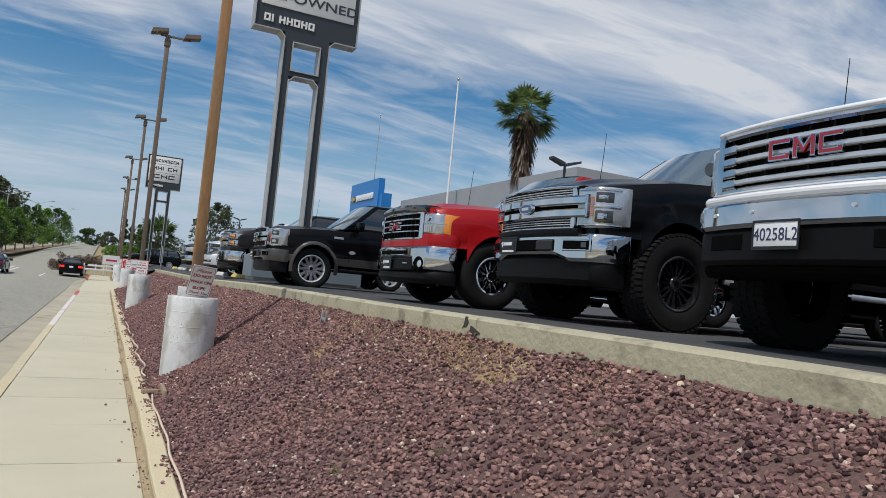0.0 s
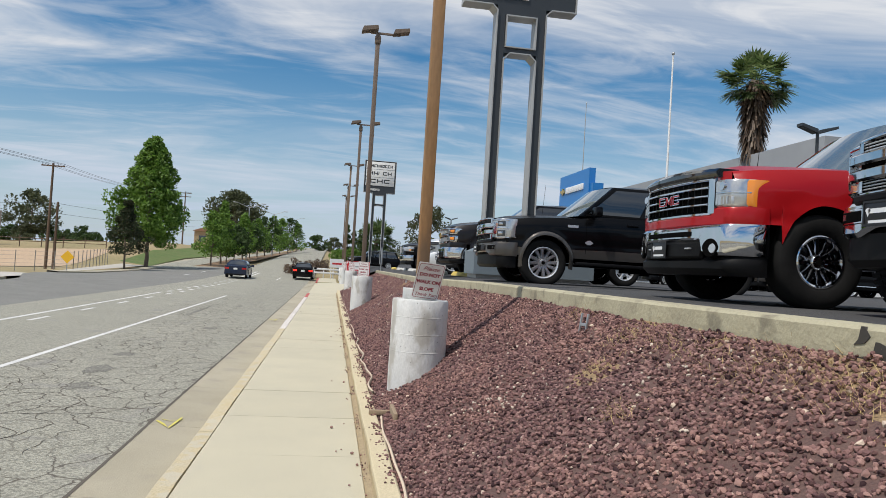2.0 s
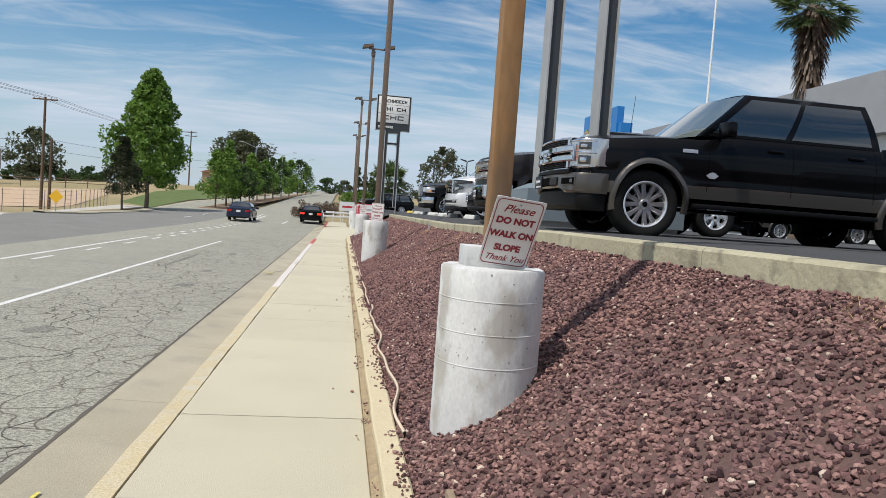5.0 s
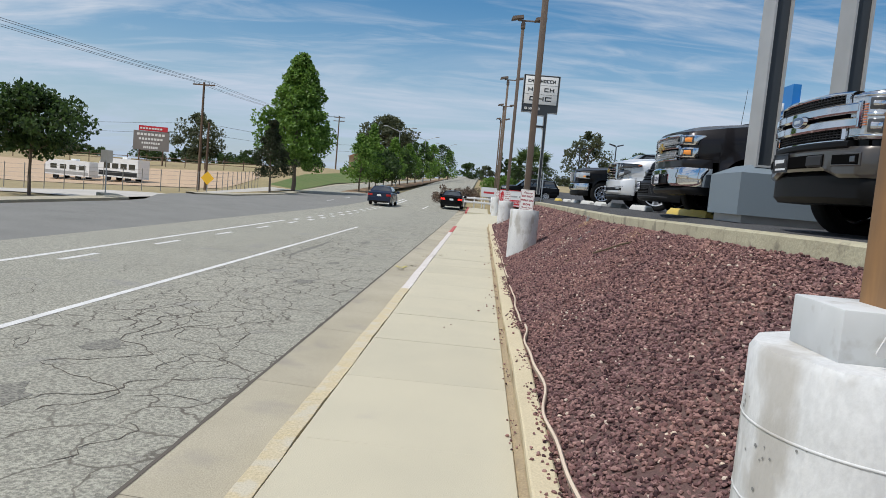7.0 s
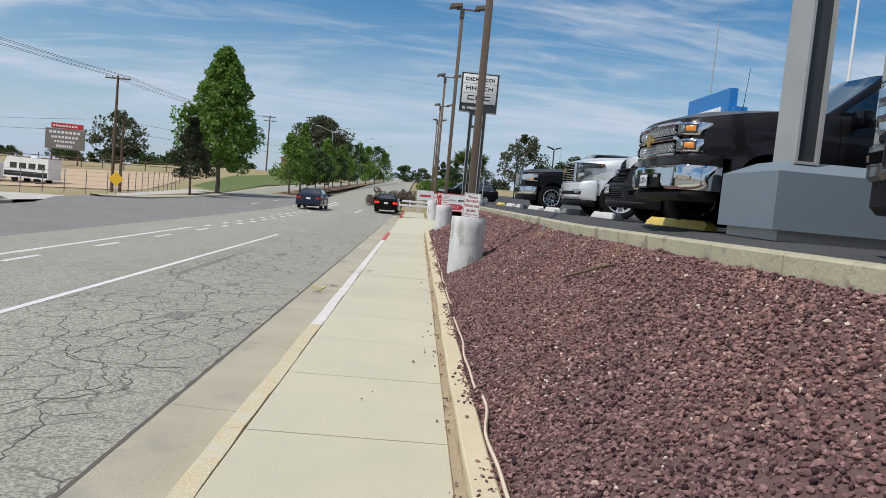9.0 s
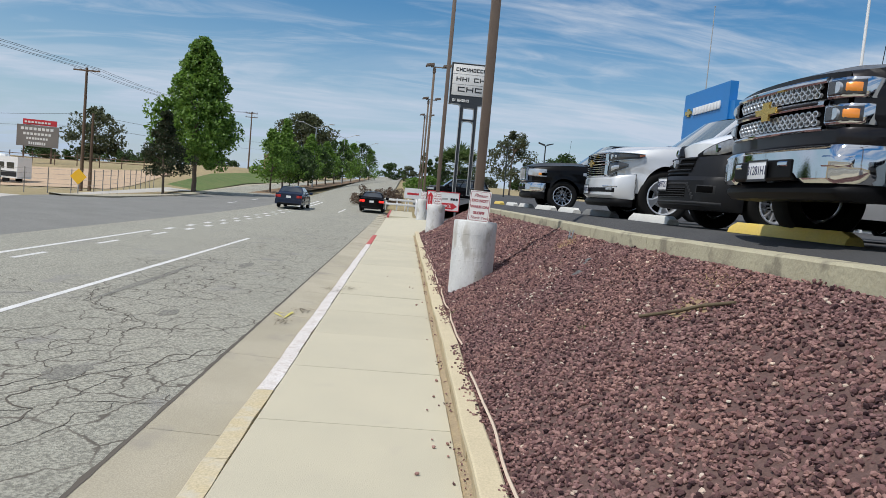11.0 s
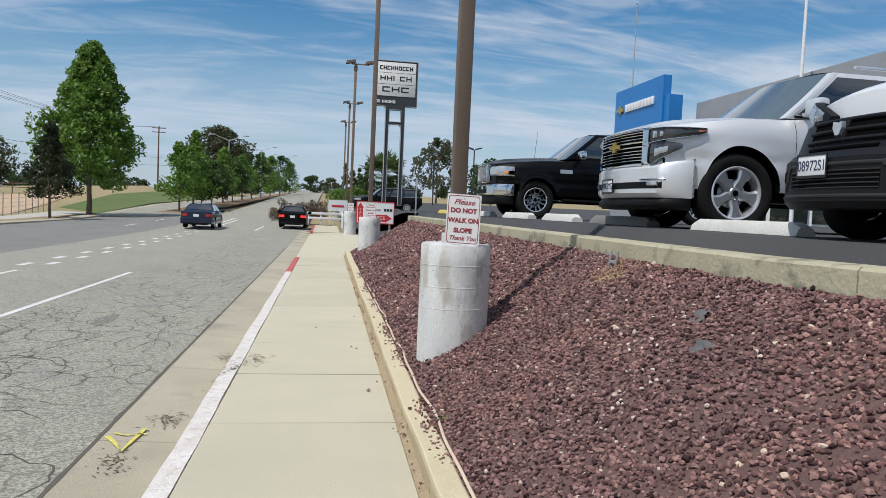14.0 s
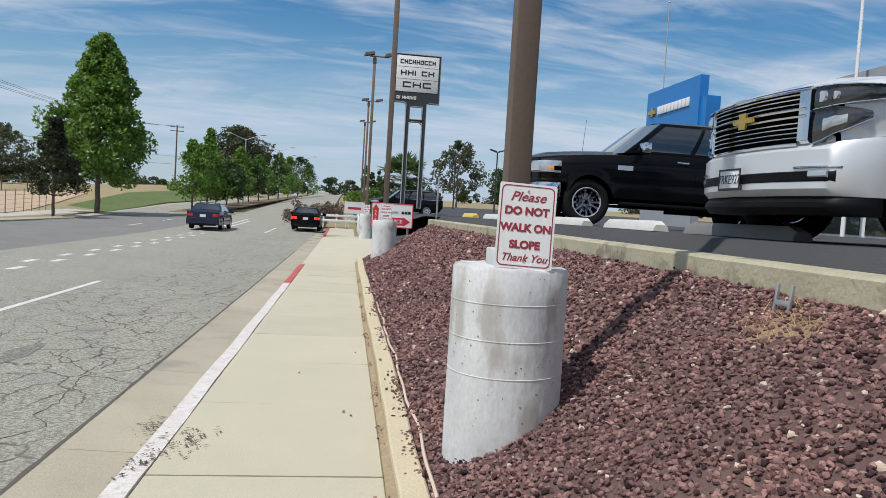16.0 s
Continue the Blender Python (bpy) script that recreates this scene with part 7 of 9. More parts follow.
def crack(x, y, ang, length, w, wander=0.5):
    pts, a = [], ang
    n = max(3, int(length / 0.09))
    for i in range(n):
        pts.append((x, y))
        a += crk.gauss(0, wander) * 0.5 + (ang - a) * 0.16
        x += math.cos(a) * length / n
        y += math.sin(a) * length / n
    prev = None
    for i, (px, py) in enumerate(pts):
        if px > -1.5 or px < -9.0:
            break
        q = pts[min(i + 1, n - 1)]
        o = pts[max(i - 1, 0)]
        d = Vector((q[0] - o[0], q[1] - o[1], 0)).normalized()
        ww = w * crk.uniform(0.35, 1.3) * (0.25 if i in (0, n - 1) else 1)
        s = Vector((-d.y, d.x, 0)) * ww
        cur = [bm.verts.new((px + s.x, py + s.y, -0.1262 + rise(py))), bm.verts.new((px - s.x, py - s.y, -0.1262 + rise(py)))]
        if prev:
            bm.faces.new((prev[0], prev[1], cur[1], cur[0]))
        prev = cur


for x, y0, y1, w in ((-1.75, -6, 60, 0.007), (-2.1, -4, 40, 0.008), (-2.5, 1, 58, 0.012), (-2.95, -3, 40, 0.009), (-3.3, 4, 50, 0.010), (-3.7, 2, 30, 0.007), (-4.15, 6, 36, 0.005), (-5.3, 10, 46, 0.009), (-6.3, 15, 35, 0.005)):
    q = y0
    while q < y1:
        ln = crk.uniform(2.5, 7)
        crack(x + crk.uniform(-0.25, 0.25), q, radians(90 + crk.uniform(-9, 9)), ln, w * 0.68, 0.95)
        q += ln * crk.uniform(0.8, 1.05)
for i in range(160):
    q = crk.uniform(-3, 56)
    x = crk.uniform(-4.2, -1.5) if crk.random() < 0.86 else crk.uniform(-7.3, -4.4)
    crack(x, q, radians(crk.choice((180, 0)) + crk.uniform(-28, 28)), crk.uniform(0.3, 1.3), crk.uniform(0.002, 0.006), 1.1)
part("road_cracks", bm, M_CRACK, None, "network of dark cracks in the asphalt", None, "stuff", "road cracks")
bm = bmesh.new()
for i in range(700):
    q = -8 + i * 0.14
    w = 0.012 + 0.022 * abs(noise.noise((q * 2.2, 7, 0)))
    x = -1.475 - w * 0.6
    if i:
        cur = [bm.verts.new((x - w, q, -0.1265)), bm.verts.new((-1.462 + 0.006 * noise.noise((q * 5, 1, 1)), q, -0.122))]
        if i > 1:
            bm.faces.new((prev[0], prev[1], cur[1], cur[0]))
        prev = cur
part("gutter_seam", bm, M_CRACK, None, "dark ragged seam between asphalt and gutter", None, "structure", "seam")
M_TAR = material("tar_stain", (0.235, 0.225, 0.19), 0.9, spots=0.7, scale=9, second=(0.33, 0.315, 0.26), fine=0.9, fine_scale=42)
for (x, y, lx, ly) in ((-3.1, 14.2, 0.22, 0.5), (-2.9, 12.7, 0.16, 0.35), (-3.2, 16.0, 0.2, 0.3), (-3.9, 27.6, 0.09, 2.6), (-2.6, 21.5, 0.2, 0.35), (-3.4, 9.6, 0.25, 0.4), (-3.0, 30.5, 0.15, 0.6), (-2.7, 24.6, 0.13, 0.3)):
    bm = bmesh.new()
    vs = [bm.verts.new((x + lx * math.cos(a * 0.3142) * crk.uniform(0.6, 1.1), y + ly * math.sin(a * 0.3142) * crk.uniform(0.6, 1.1), -0.1268 + rise(y))) for a in range(20)]
    bm.faces.new(vs)
    part("road_stain", bm, M_TAR, None, "dark oil stain on the asphalt", None, "structure", "stain")


def brush(name, pts, w, z, mat, label):
    """A hand-sprayed stroke."""
    bm = bmesh.new()
    prev = None
    for i, (x, y) in enumerate(pts):
        q, o = Vector(pts[min(i + 1, len(pts) - 1)]), Vector(pts[max(i - 1, 0)])
        d = (q - o).normalized()
        s = Vector((-d.y, d.x)) * w * crk.uniform(0.7, 1.2)
        cur = [bm.verts.new((x + s.x, y + s.y, z)), bm.verts.new((x - s.x, y - s.y, z))]
        if prev:
            bm.faces.new((prev[0], prev[1], cur[1], cur[0]))
        prev = cur
    return part(name, bm, mat, None, label, None, "structure", "marking")


for yc in (10.35, 24.8):
    brush("spray_marking", [(-1.43, yc + 0.34), (-1.33, yc + 0.18), (-1.24, yc), (-1.22, yc + 0.25), (-1.20, yc + 0.52)], 0.016, -0.121, M_YMARK, "yellow sprayed survey mark on the gutter")
    brush("spray_marking", [(-1.40, yc + 0.42), (-1.31, yc + 0.36), (-1.16, yc + 0.40)], 0.012, -0.121, M_YMARK, "yellow sprayed survey mark on the gutter")

# ---- landscape edging along the foot of the slope ----
M_EDGING = material("edging_plastic", (0.62, 0.50, 0.38), 0.7, spots=0.5, scale=6, second=(0.5, 0.4, 0.3))


def edging(y0, y1, x, amp, h, label):
    bm = bmesh.new()
    n = int((y1 - y0) / 0.09)
    prev = None
    for i in range(n + 1):
        q = y0 + (y1 - y0) * i / n
        xx = x + amp * (math.sin(q * 2.6) * 0.6 + math.sin(q * 5.1 + 1) * 0.3) + 0.02 * noise.noise((q, 3, 0))
        z0 = LW + 0.0 + max(0, slope_z(xx, q) - LW) - 0.03
        hh = h * (0.75 + 0.4 * noise.noise((q * 0.8, 1, 5)))
        cur = [bm.verts.new((xx + dx, q, z0 + dz)) for dx, dz in ((0.004, 0), (-0.006, hh * 0.6), (-0.014, hh), (0.0, hh + 0.012), (0.012, hh), (0.012, 0))]
        if prev:
            for k in range(5):
                bm.faces.new((prev[k], prev[k + 1], cur[k + 1], cur[k]))
        prev = cur
    bmesh.ops.recalc_face_normals(bm, faces=bm.faces[:])
    return part("landscape_edging", bm, M_EDGING, None, label, 50, "", "edging")


edging(3.0, 9.9, 0.975, 0.02, 0.035, "thin buckled tan plastic edging strip along the slope")
edging(11.2, 17.6, 0.985, 0.045, 0.075, "wavy buckled tan plastic edging strip along the slope")
edging(17.9, 21.4, 0.985, 0.02, 0.035, "thin broken tan edging strip along the slope")
edging(22.6, 34.0, 0.985, 0.02, 0.025, "thin pale edging strip along the slope")
bm = bmesh.new()
box(bm, 0.86, 1.10, 9.95, 10.0, LW, LW + 0.05, 0.006)
box(bm, 1.08, 1.12, 9.5, 10.02, LW + 0.0, LW + 0.11, 0.006)
part("edging_stake", bm, material("weathered_board", (0.36, 0.27, 0.18), 0.9, spots=0.5, scale=8, fine=0.3), None, "weathered board end of the edging beside the footing", 30, "", "board")

# ---- loose stones, brackets and scraps ----
lr = random.Random(21)
for i in range(70):
    q = lr.choice((lr.uniform(3, 12), lr.uniform(8, 20), lr.uniform(14, 32)))
    x = lr.choice((0.70, 0.66, 0.72, 0.70, 0.62, 0.5, 0.88, 0.9, 0.86, 0.9, 0.88, 0.1)) + lr.uniform(-0.06, 0.05)
    z = LW + 0.012 if x > 0.8 else (0.012 if x < 0.735 else 0.015)
    r = lr.uniform(0.009, 0.02)
    bm = bmesh.new()
    bmesh.ops.create_icosphere(bm, subdivisions=1, radius=r)
    for v in bm.verts:
        v.co *= lr.uniform(0.65, 1.2)
        v.co.z *= 0.75
    ob = part("loose_stone", bm, M_LAVA, None, "single dark lava stone lying loose on concrete", None, "", "stone")
    ob["group"] = "loose lava stones"
    ob.location = (x, q, z)
M_TWIG = material("dead_leaves", (0.13, 0.10, 0.06), 1.0, spots=0.5, scale=30)
for (x, y) in ((-0.55, 27.3), (-0.78, 26.9), (-1.1, 25.6), (-0.95, 28.1), (-1.25, 24.6)):
    bm = bmesh.new()
    for i in range(60):
        a = lr.uniform(0, 3.14)
        px, py = x + lr.gauss(0, 0.07), y + lr.gauss(0, 0.13)
        d = Vector((math.cos(a), math.sin(a), 0)) * lr.uniform(0.012, 0.04)
        zz = (0.006 if px > -0.84 else -0.135) + lr.uniform(0, 0.012)
        s = Vector((-d.y, d.x, 0)).normalized() * lr.uniform(0.003, 0.009)
        c0 = Vector((px, py, zz))
        bm.faces.new([bm.verts.new(c0 + v) for v in (d, s, -d, -s)])
    part("dead_leaf_litter", bm, M_TWIG, None, "scatter of dead twigs and leaves on the kerb", None, "stuff", "litter")
for (y, x) in ((8.8, 2.74), (26.0, 2.84)):
    br = thing("steel_bracket", "small galvanised bracket standing at the foot of the wall", "bracket", Matrix.Translation((x, y, slope_z(x, y) - 0.02)) @ pose(0, 0, 0, 0, 8, 14), "old brackets on the slope")
    for s in (-0.05, 0.05):
        bm = bmesh.new()
        box(bm, -0.01, 0.01, s - 0.008, s + 0.008, 0, 0.19, 0.003)
        part("upright", bm, M_GALV, br, "", 30)
    bm = bmesh.new()
    box(bm, -0.01, 0.01, -0.05, 0.05, 0.07, 0.10, 0.003)
    part("crossbar", bm, M_GALV, br, "", 30)
M_RAG = material("grey_fabric", (0.13, 0.13, 0.13), 0.95, spots=0.5, scale=12)
for (x, y, s) in ((2.56, 23.85, 0.12), (2.34, 23.4, 0.10), (1.5, 34.5, 0.24)):
    bm = bmesh.new()
    g = [[bm.verts.new((x + s * (i / 4 - 0.5) + 0.03 * lr.random(), y + s * 1.5 * (j / 4 - 0.5) + 0.05 * lr.random(), slope_z(x + s * (i / 4 - 0.5), y + s * 1.5 * (j / 4 - 0.5)) + 0.004 + 0.05 * lr.random() * (0 if (i in (0, 4) or j in (0, 4)) and lr.random() < 0.6 else 1))) for i in range(5)] for j in range(5)]
    for j in range(4):
        for i in range(4):
            bm.faces.new((g[j][i], g[j][i + 1], g[j + 1][i + 1], g[j + 1][i]))
    part("weed_fabric", bm, M_RAG, None, "torn grey weed fabric showing through the rock", 60, "", "fabric scrap")
M_STRAWB = material("dry_grass", (0.50, 0.37, 0.17), 0.9, vary=0.3, island=True)


def tuft(x, y, r, n, mat, h, name="dry_grass_tuft", label="dry straw-coloured grass tuft against the wall"):
    bm = bmesh.new()
    for i in range(n):
        px, py = x + lr.gauss(0, r * 0.5), y + lr.gauss(0, r)
        z0 = slope_z(px, py)
        a, l = lr.uniform(0, 6.28), h * lr.uniform(0.4, 1.2)
        lean_ = Vector((math.cos(a), math.sin(a), lr.uniform(0.05, 0.9))).normalized() * l
        s = Vector((-math.sin(a), math.cos(a), 0)) * 0.0016
        c0 = Vector((px, py, z0 + 0.01))
        bm.faces.new([bm.verts.new(v) for v in (c0 - s, c0 + s, c0 + lean_)])
    return part(name, bm, mat, None, label, None, "stuff", "grass")


for (x, y, r, n) in ((2.85, 4.9, 0.25, 260), (2.88, 5.6, 0.3, 300), (2.88, 6.6, 0.3, 260), (2.85, 7.9, 0.22, 200), (2.8, 5.2, 0.16, 200), (2.8, 6.0, 0.2, 220), (2.7, 4.4, 0.12, 100), (2.8, 7.2, 0.2, 150), (2.45, 7.6, 0.1, 80), (2.88, 9.4, 0.15, 150), (2.8, 25.8, 0.2, 200), (2.8, 20.6, 0.12, 120), (2.2, 6.6, 0.1, 90), (2.85, 3.6, 0.14, 120)):
    tuft(x, y, r, n, M_STRAWB, 0.12)
M_WEED = material("green_weed", (0.10, 0.16, 0.03), 0.8, vary=0.3, island=True)
for (x, y) in ((2.1, 4.0), (1.7, 4.6), (2.55, 3.1), (1.02, 24.6), (1.9, 21.2)):
    tuft(x, y, 0.04, 50, M_WEED, 0.07, "weed", "small green weed among the lava rock")

bm = bmesh.new()
limb_pts = [(2.22, 20.72), (2.32, 20.55), (2.42, 20.33), (2.50, 20.2), (2.62, 19.95)]
for (xa, ya), (xb, yb) in zip(limb_pts, limb_pts[1:]):
    cyl(bm, (xa, ya, slope_z(xa, ya) + 0.035), (xb, yb, slope_z(xb, yb) + 0.035), 0.014, 0.013, 8)
part("stick", bm, M_TWIG, None, "dead brown stick lying on the lava rock", 50, "", "stick")

# crack through the wall's top edge
bm = bmesh.new()
for y0, w0, z1, side in ((5.52, 0.05, 0.0, 1), (5.42, 0.16, -0.07, -1)):
    zt = wall_top(y0)
    prism(bm, [(y0 - w0, zt + z1 - 0.05), (y0 - 0.01, zt + z1 - 0.002), (y0 + 0.012, zt + z1 - 0.002), (y0 + 0.03, zt + z1 - 0.07), (y0 + w0 * 1.2, zt + z1 - 0.10), (y0 - w0 * 0.3, zt + z1 - 0.085)], 2.994, 3.01, "x")
part("wall_crack", bm, material("crack_shade", (0.05, 0.045, 0.04), 1.0), None, "dark broken crack in the retaining wall's edge", None, "structure", "crack")

# ---- wheel stops ----
M_STOP = material("wheel_stop_white", (0.66, 0.65, 0.60), 0.85, spots=0.5, scale=4, second=(0.5, 0.48, 0.43), fine=0.25)


def wheel_stop(x, y, turn, mat, label, ln=1.7):
    bm = bmesh.new()
    pr = [(-0.09, 0), (-0.075, 0.08), (-0.05, 0.115), (0.05, 0.115), (0.075, 0.08), (0.09, 0)]
    rows = []
    for q, k in ((-ln / 2, 0.62), (-ln / 2 + 0.12, 1.0), (ln / 2 - 0.12, 1.0), (ln / 2, 0.62)):
        rows.append([bm.verts.new((u, q, v * k)) for u, v in pr])
    for a, b in zip(rows, rows[1:]):
        for i in range(5):
            bm.faces.new((a[i], a[i + 1], b[i + 1], b[i]))
    bm.faces.new(rows[0]); bm.faces.new(rows[-1])
    bmesh.ops.recalc_face_normals(bm, faces=bm.faces[:])
    ob = part("wheel_stop", bm, mat, None, label, 30, "", "wheel stop")
    ob["group"] = "wheel stops"
    ob.matrix_basis = Matrix.Translation((x, y, LOT + 0.002)) @ pose(0, 0, 0, 0, 0, turn)


wheel_stop(3.95, 21.8, 4, M_YELLOW, "faded yellow concrete wheel stop", 1.9)
wheel_stop(3.95, 25.6, 0, M_STOP, "white concrete wheel stop")
wheel_stop(3.9, 28.3, 2, material("wheel_stop_grey", (0.2, 0.2, 0.19), 0.9, spots=0.4, scale=4), "grey concrete wheel stop")
wheel_stop(3.85, 30.6, -2, M_STOP, "white concrete wheel stop")
wheel_stop(3.85, 33.2, 2, M_STOP, "white concrete wheel stop")
wheel_stop(3.85, 36.2, 0, M_STOP, "white concrete wheel stop")
wheel_stop(3.85, 39.0, 0, M_STOP, "white concrete wheel stop")
wheel_stop(3.8, 41.9, 0, M_YELLOW, "yellow concrete wheel stop")


# ---- trees ----
def leaf_material(name, c0, c1, c2):
    m = bpy.data.materials.new(name)
    m.use_nodes = True
    n, l = m.node_tree.nodes, m.node_tree.links
    b = n["Principled BSDF"]
    b.inputs["Roughness"].default_value = 0.55
    g = n.new("ShaderNodeNewGeometry")
    r = n.new("ShaderNodeValToRGB")
    r.color_ramp.elements[0].color, r.color_ramp.elements[1].color = (*c0, 1), (*c2, 1)
    e = r.color_ramp.elements.new(0.5)
    e.color = (*c1, 1)
    l.new(g.outputs["Random Per Island"], r.inputs[0])
    l.new(r.outputs[0], b.inputs["Base Color"])
    tr = n.new("ShaderNodeBsdfTranslucent")
    l.new(r.outputs[0], tr.inputs["Color"])
    mx = n.new("ShaderNodeMixShader")
    mx.inputs[0].default_value = 0.45
    l.new(b.outputs[0], mx.inputs[1]); l.new(tr.outputs[0], mx.inputs[2])
    l.new(mx.outputs[0], n["Material Output"].inputs["Surface"])
    return m


L_GREEN = leaf_material("leaf_bright_green", (0.07, 0.14, 0.02), (0.135, 0.245, 0.036), (0.22, 0.37, 0.068))
L_DARK = leaf_material("leaf_dark_green", (0.028, 0.056, 0.014), (0.048, 0.09, 0.021), (0.075, 0.13, 0.032))
L_GREY = leaf_material("leaf_grey_green", (0.06, 0.075, 0.035), (0.09, 0.105, 0.05), (0.13, 0.14, 0.07))
L_BROWN = leaf_material("leaf_brown", (0.12, 0.085, 0.06), (0.17, 0.115, 0.08), (0.27, 0.20, 0.14))
L_JUNIPER = leaf_material("leaf_juniper", (0.022, 0.038, 0.014), (0.035, 0.055, 0.02), (0.07, 0.06, 0.03))
M_BARK = material("bark", (0.17, 0.13, 0.10), 0.95, spots=0.5, scale=5, second=(0.10, 0.075, 0.055), bump=0.7, bump_scale=20)


def leaves(name, clusters, per, size, mat, parent, seed, label="", flat_=0.9):
    """Leaf blades thrown round cluster centres (x, y, z, radius)."""
    gen = np.random.default_rng(seed)
    cl = np.repeat(np.asarray(clusters), per, 0)
    k = len(cl)
    d = gen.normal(size=(k, 3))
    d /= np.linalg.norm(d, axis=1)[:, None]
    c = cl[:, :3] + d * (cl[:, 3:4] * gen.uniform(0.35, 1.0, (k, 1)) ** 0.6) * np.array([1, 1, flat_])
    a = gen.normal(size=(k, 3)); a /= np.linalg.norm(a, axis=1)[:, None]
    b = np.cross(a, gen.normal(size=(k, 3))); b /= np.linalg.norm(b, axis=1)[:, None]
    s = size * gen.uniform(0.6, 1.3, (k, 1))
    pts = np.stack([c + a * s, c + b * s * 0.55, c - a * s * 0.9, c - b * s * 0.55], 1).reshape(-1, 3)
    me = bpy.data.meshes.new(name)
    me.from_pydata(pts.tolist(), [], np.arange(4 * k).reshape(-1, 4).tolist())
    me.materials.append(mat)
    ob = new(name, me)
    ob.parent = parent
    return tagged(ob, label)


def limb(bm, a, b, r0, r1, wob, r):
    a, b = Vector(a), Vector(b)
    prev, n = a, 4
    for i in range(1, n + 1):
        q = a.lerp(b, i / n) + Vector((r.uniform(-wob, wob), r.uniform(-wob, wob), 0)) * (0 if i == n else 1)
        cyl(bm, prev, q, r0 + (r1 - r0) * (i - 1) / n, r0 + (r1 - r0) * i / n, 8, False)
        prev = q


def tree(x, y, z, h, clear, radius, profile, seed, mat, label, n=90, per=75, size=0.13, blob=0.9, group="", trunks=1, name="tree"):
    """profile(v): the crown's radius share at height share v."""
    r = random.Random(seed)
    t = thing(name, label, "tree", Matrix.Translation((x, y, z)), group)
    cl = []
    for i in range(n):
        v = r.random() ** 0.9
        a = r.uniform(0, 6.2832)
        lump = 0.86 + 0.13 * math.sin(3 * a + seed + 5 * v) + 0.12 * math.sin(7 * a + 9 * v)
        rr = radius * profile(v) * lump * math.sqrt(r.uniform(0.12, 1.0))
        cl.append((math.cos(a) * rr, math.sin(a) * rr, clear + (h - clear) * v, blob * r.uniform(0.55, 1.15) * (0.55 + 0.5 * profile(v))))
    bm = bmesh.new()
    for k in range(trunks):
        off = (k - (trunks - 1) / 2) * 0.4
        top = (off * 2.5, 0, clear + (h - clear) * 0.72)
        limb(bm, (off * 0.4, 0, -0.3), (off, 0, clear), h * 0.017, h * 0.013, 0.05, r)
        limb(bm, (off, 0, clear), top, h * 0.013, h * 0.003, 0.15, r)
    part("trunk", bm, M_BARK, t, "", 60)
    bm = bmesh.new()
    for c in r.sample(cl, min(len(cl), 22)):
        z0 = max(clear * 0.8, c[2] - r.uniform(0.8, 2.0) * h / 10)
        limb(bm, (0, 0, min(z0, c[2])), c[:3], h * 0.006, h * 0.0015, 0.1, r)
    part("limbs", bm, M_BARK, t, "", 60)
    leaves("crown", cl, per, size, mat, t, seed)
    return t


oval_p = lambda v: math.sin(math.pi * min(1, 0.12 + 0.86 * v)) ** 0.7
pear_p = lambda v: max(0.12, (math.sin(math.pi * (0.18 + 0.80 * v ** 0.75))) ** 0.8 * (1.05 - 0.62 * v))
cone_p = lambda v: max(0.1, 1 - v) ** 0.8 * min(1, 0.3 + 3 * v)

tree(-18.5, 80.0, 0.0, 13.4, 2.6, 4.4, lambda v: max(0.05, 0.62 + 1.5 * v if v < 0.25 else 1.0 - ((v - 0.25) / 0.78) ** 1.15), 3, L_GREEN, "tall full green street tree at the junction", 260, 130, 0.17, 0.95)
tree(-18.2, 71.0, 0.0, 6.1, 1.6, 2.5, lambda v: max(0.14, 1 - 1.0 * abs(v - 0.22) - 0.3 * v), 5, L_JUNIPER, "dark ragged juniper tree beside the kerb", 110, 110, 0.09, 0.5)
tree(-19.9, 40.4, -0.2, 4.6, 2.0, 2.7, oval_p, 8, L_DARK, "dark spreading street tree on the far corner", 80, 110, 0.12, 0.75)
for i, (q, h, r0, mt) in enumerate(((92, 7.4, 2.6, L_GREEN), (97.5, 9.2, 2.5, L_GREEN), (101, 5.4, 2.0, L_DARK), (106, 5.8, 2.5, L_DARK), (112, 8.0, 3.0, L_GREEN), (118, 6.5, 2.6, L_DARK), (125, 8.0, 3.0, L_GREEN), (133, 8.5, 3.2, L_DARK), (142, 9, 3.4, L_GREEN), (153, 9, 3.5, L_GREEN), (166, 9.5, 3.6, L_DARK), (182, 9, 3.6, L_GREEN))):
    tree(-14 + (q - 92) * 0.062, q, 0.03 * max(0, q - 80) - 0.05, h * 0.88, 1.6, r0, pear_p if mt is L_GREEN else oval_p, 30 + i, mt, "green median tree on the bark strip" if mt is L_GREEN else "dark rounded median tree on the bark strip", 55, 60, 0.17, 0.85, "median trees")
tree(-24, 185, 3.5, 14, 4, 7, oval_p, 61, L_GREY, "large grey-green gum tree behind the median", 90, 90, 0.35, 2.2, trunks=2)
tree(22, 165, 3.0, 13, 3, 5.5, oval_p, 62, L_GREY, "airy gum tree behind the lot", 60, 70, 0.28, 1.5)
tree(30, 150, 3.0, 8, 1.0, 6, oval_p, 63, L_DARK, "dark bushy tree behind the lot", 60, 70, 0.28, 1.6)
tree(-60, 158, 1.2, 11, 3, 6, oval_p, 64, L_GREY, "grey-green gum tree behind the billboard", 60, 70, 0.3, 1.6)
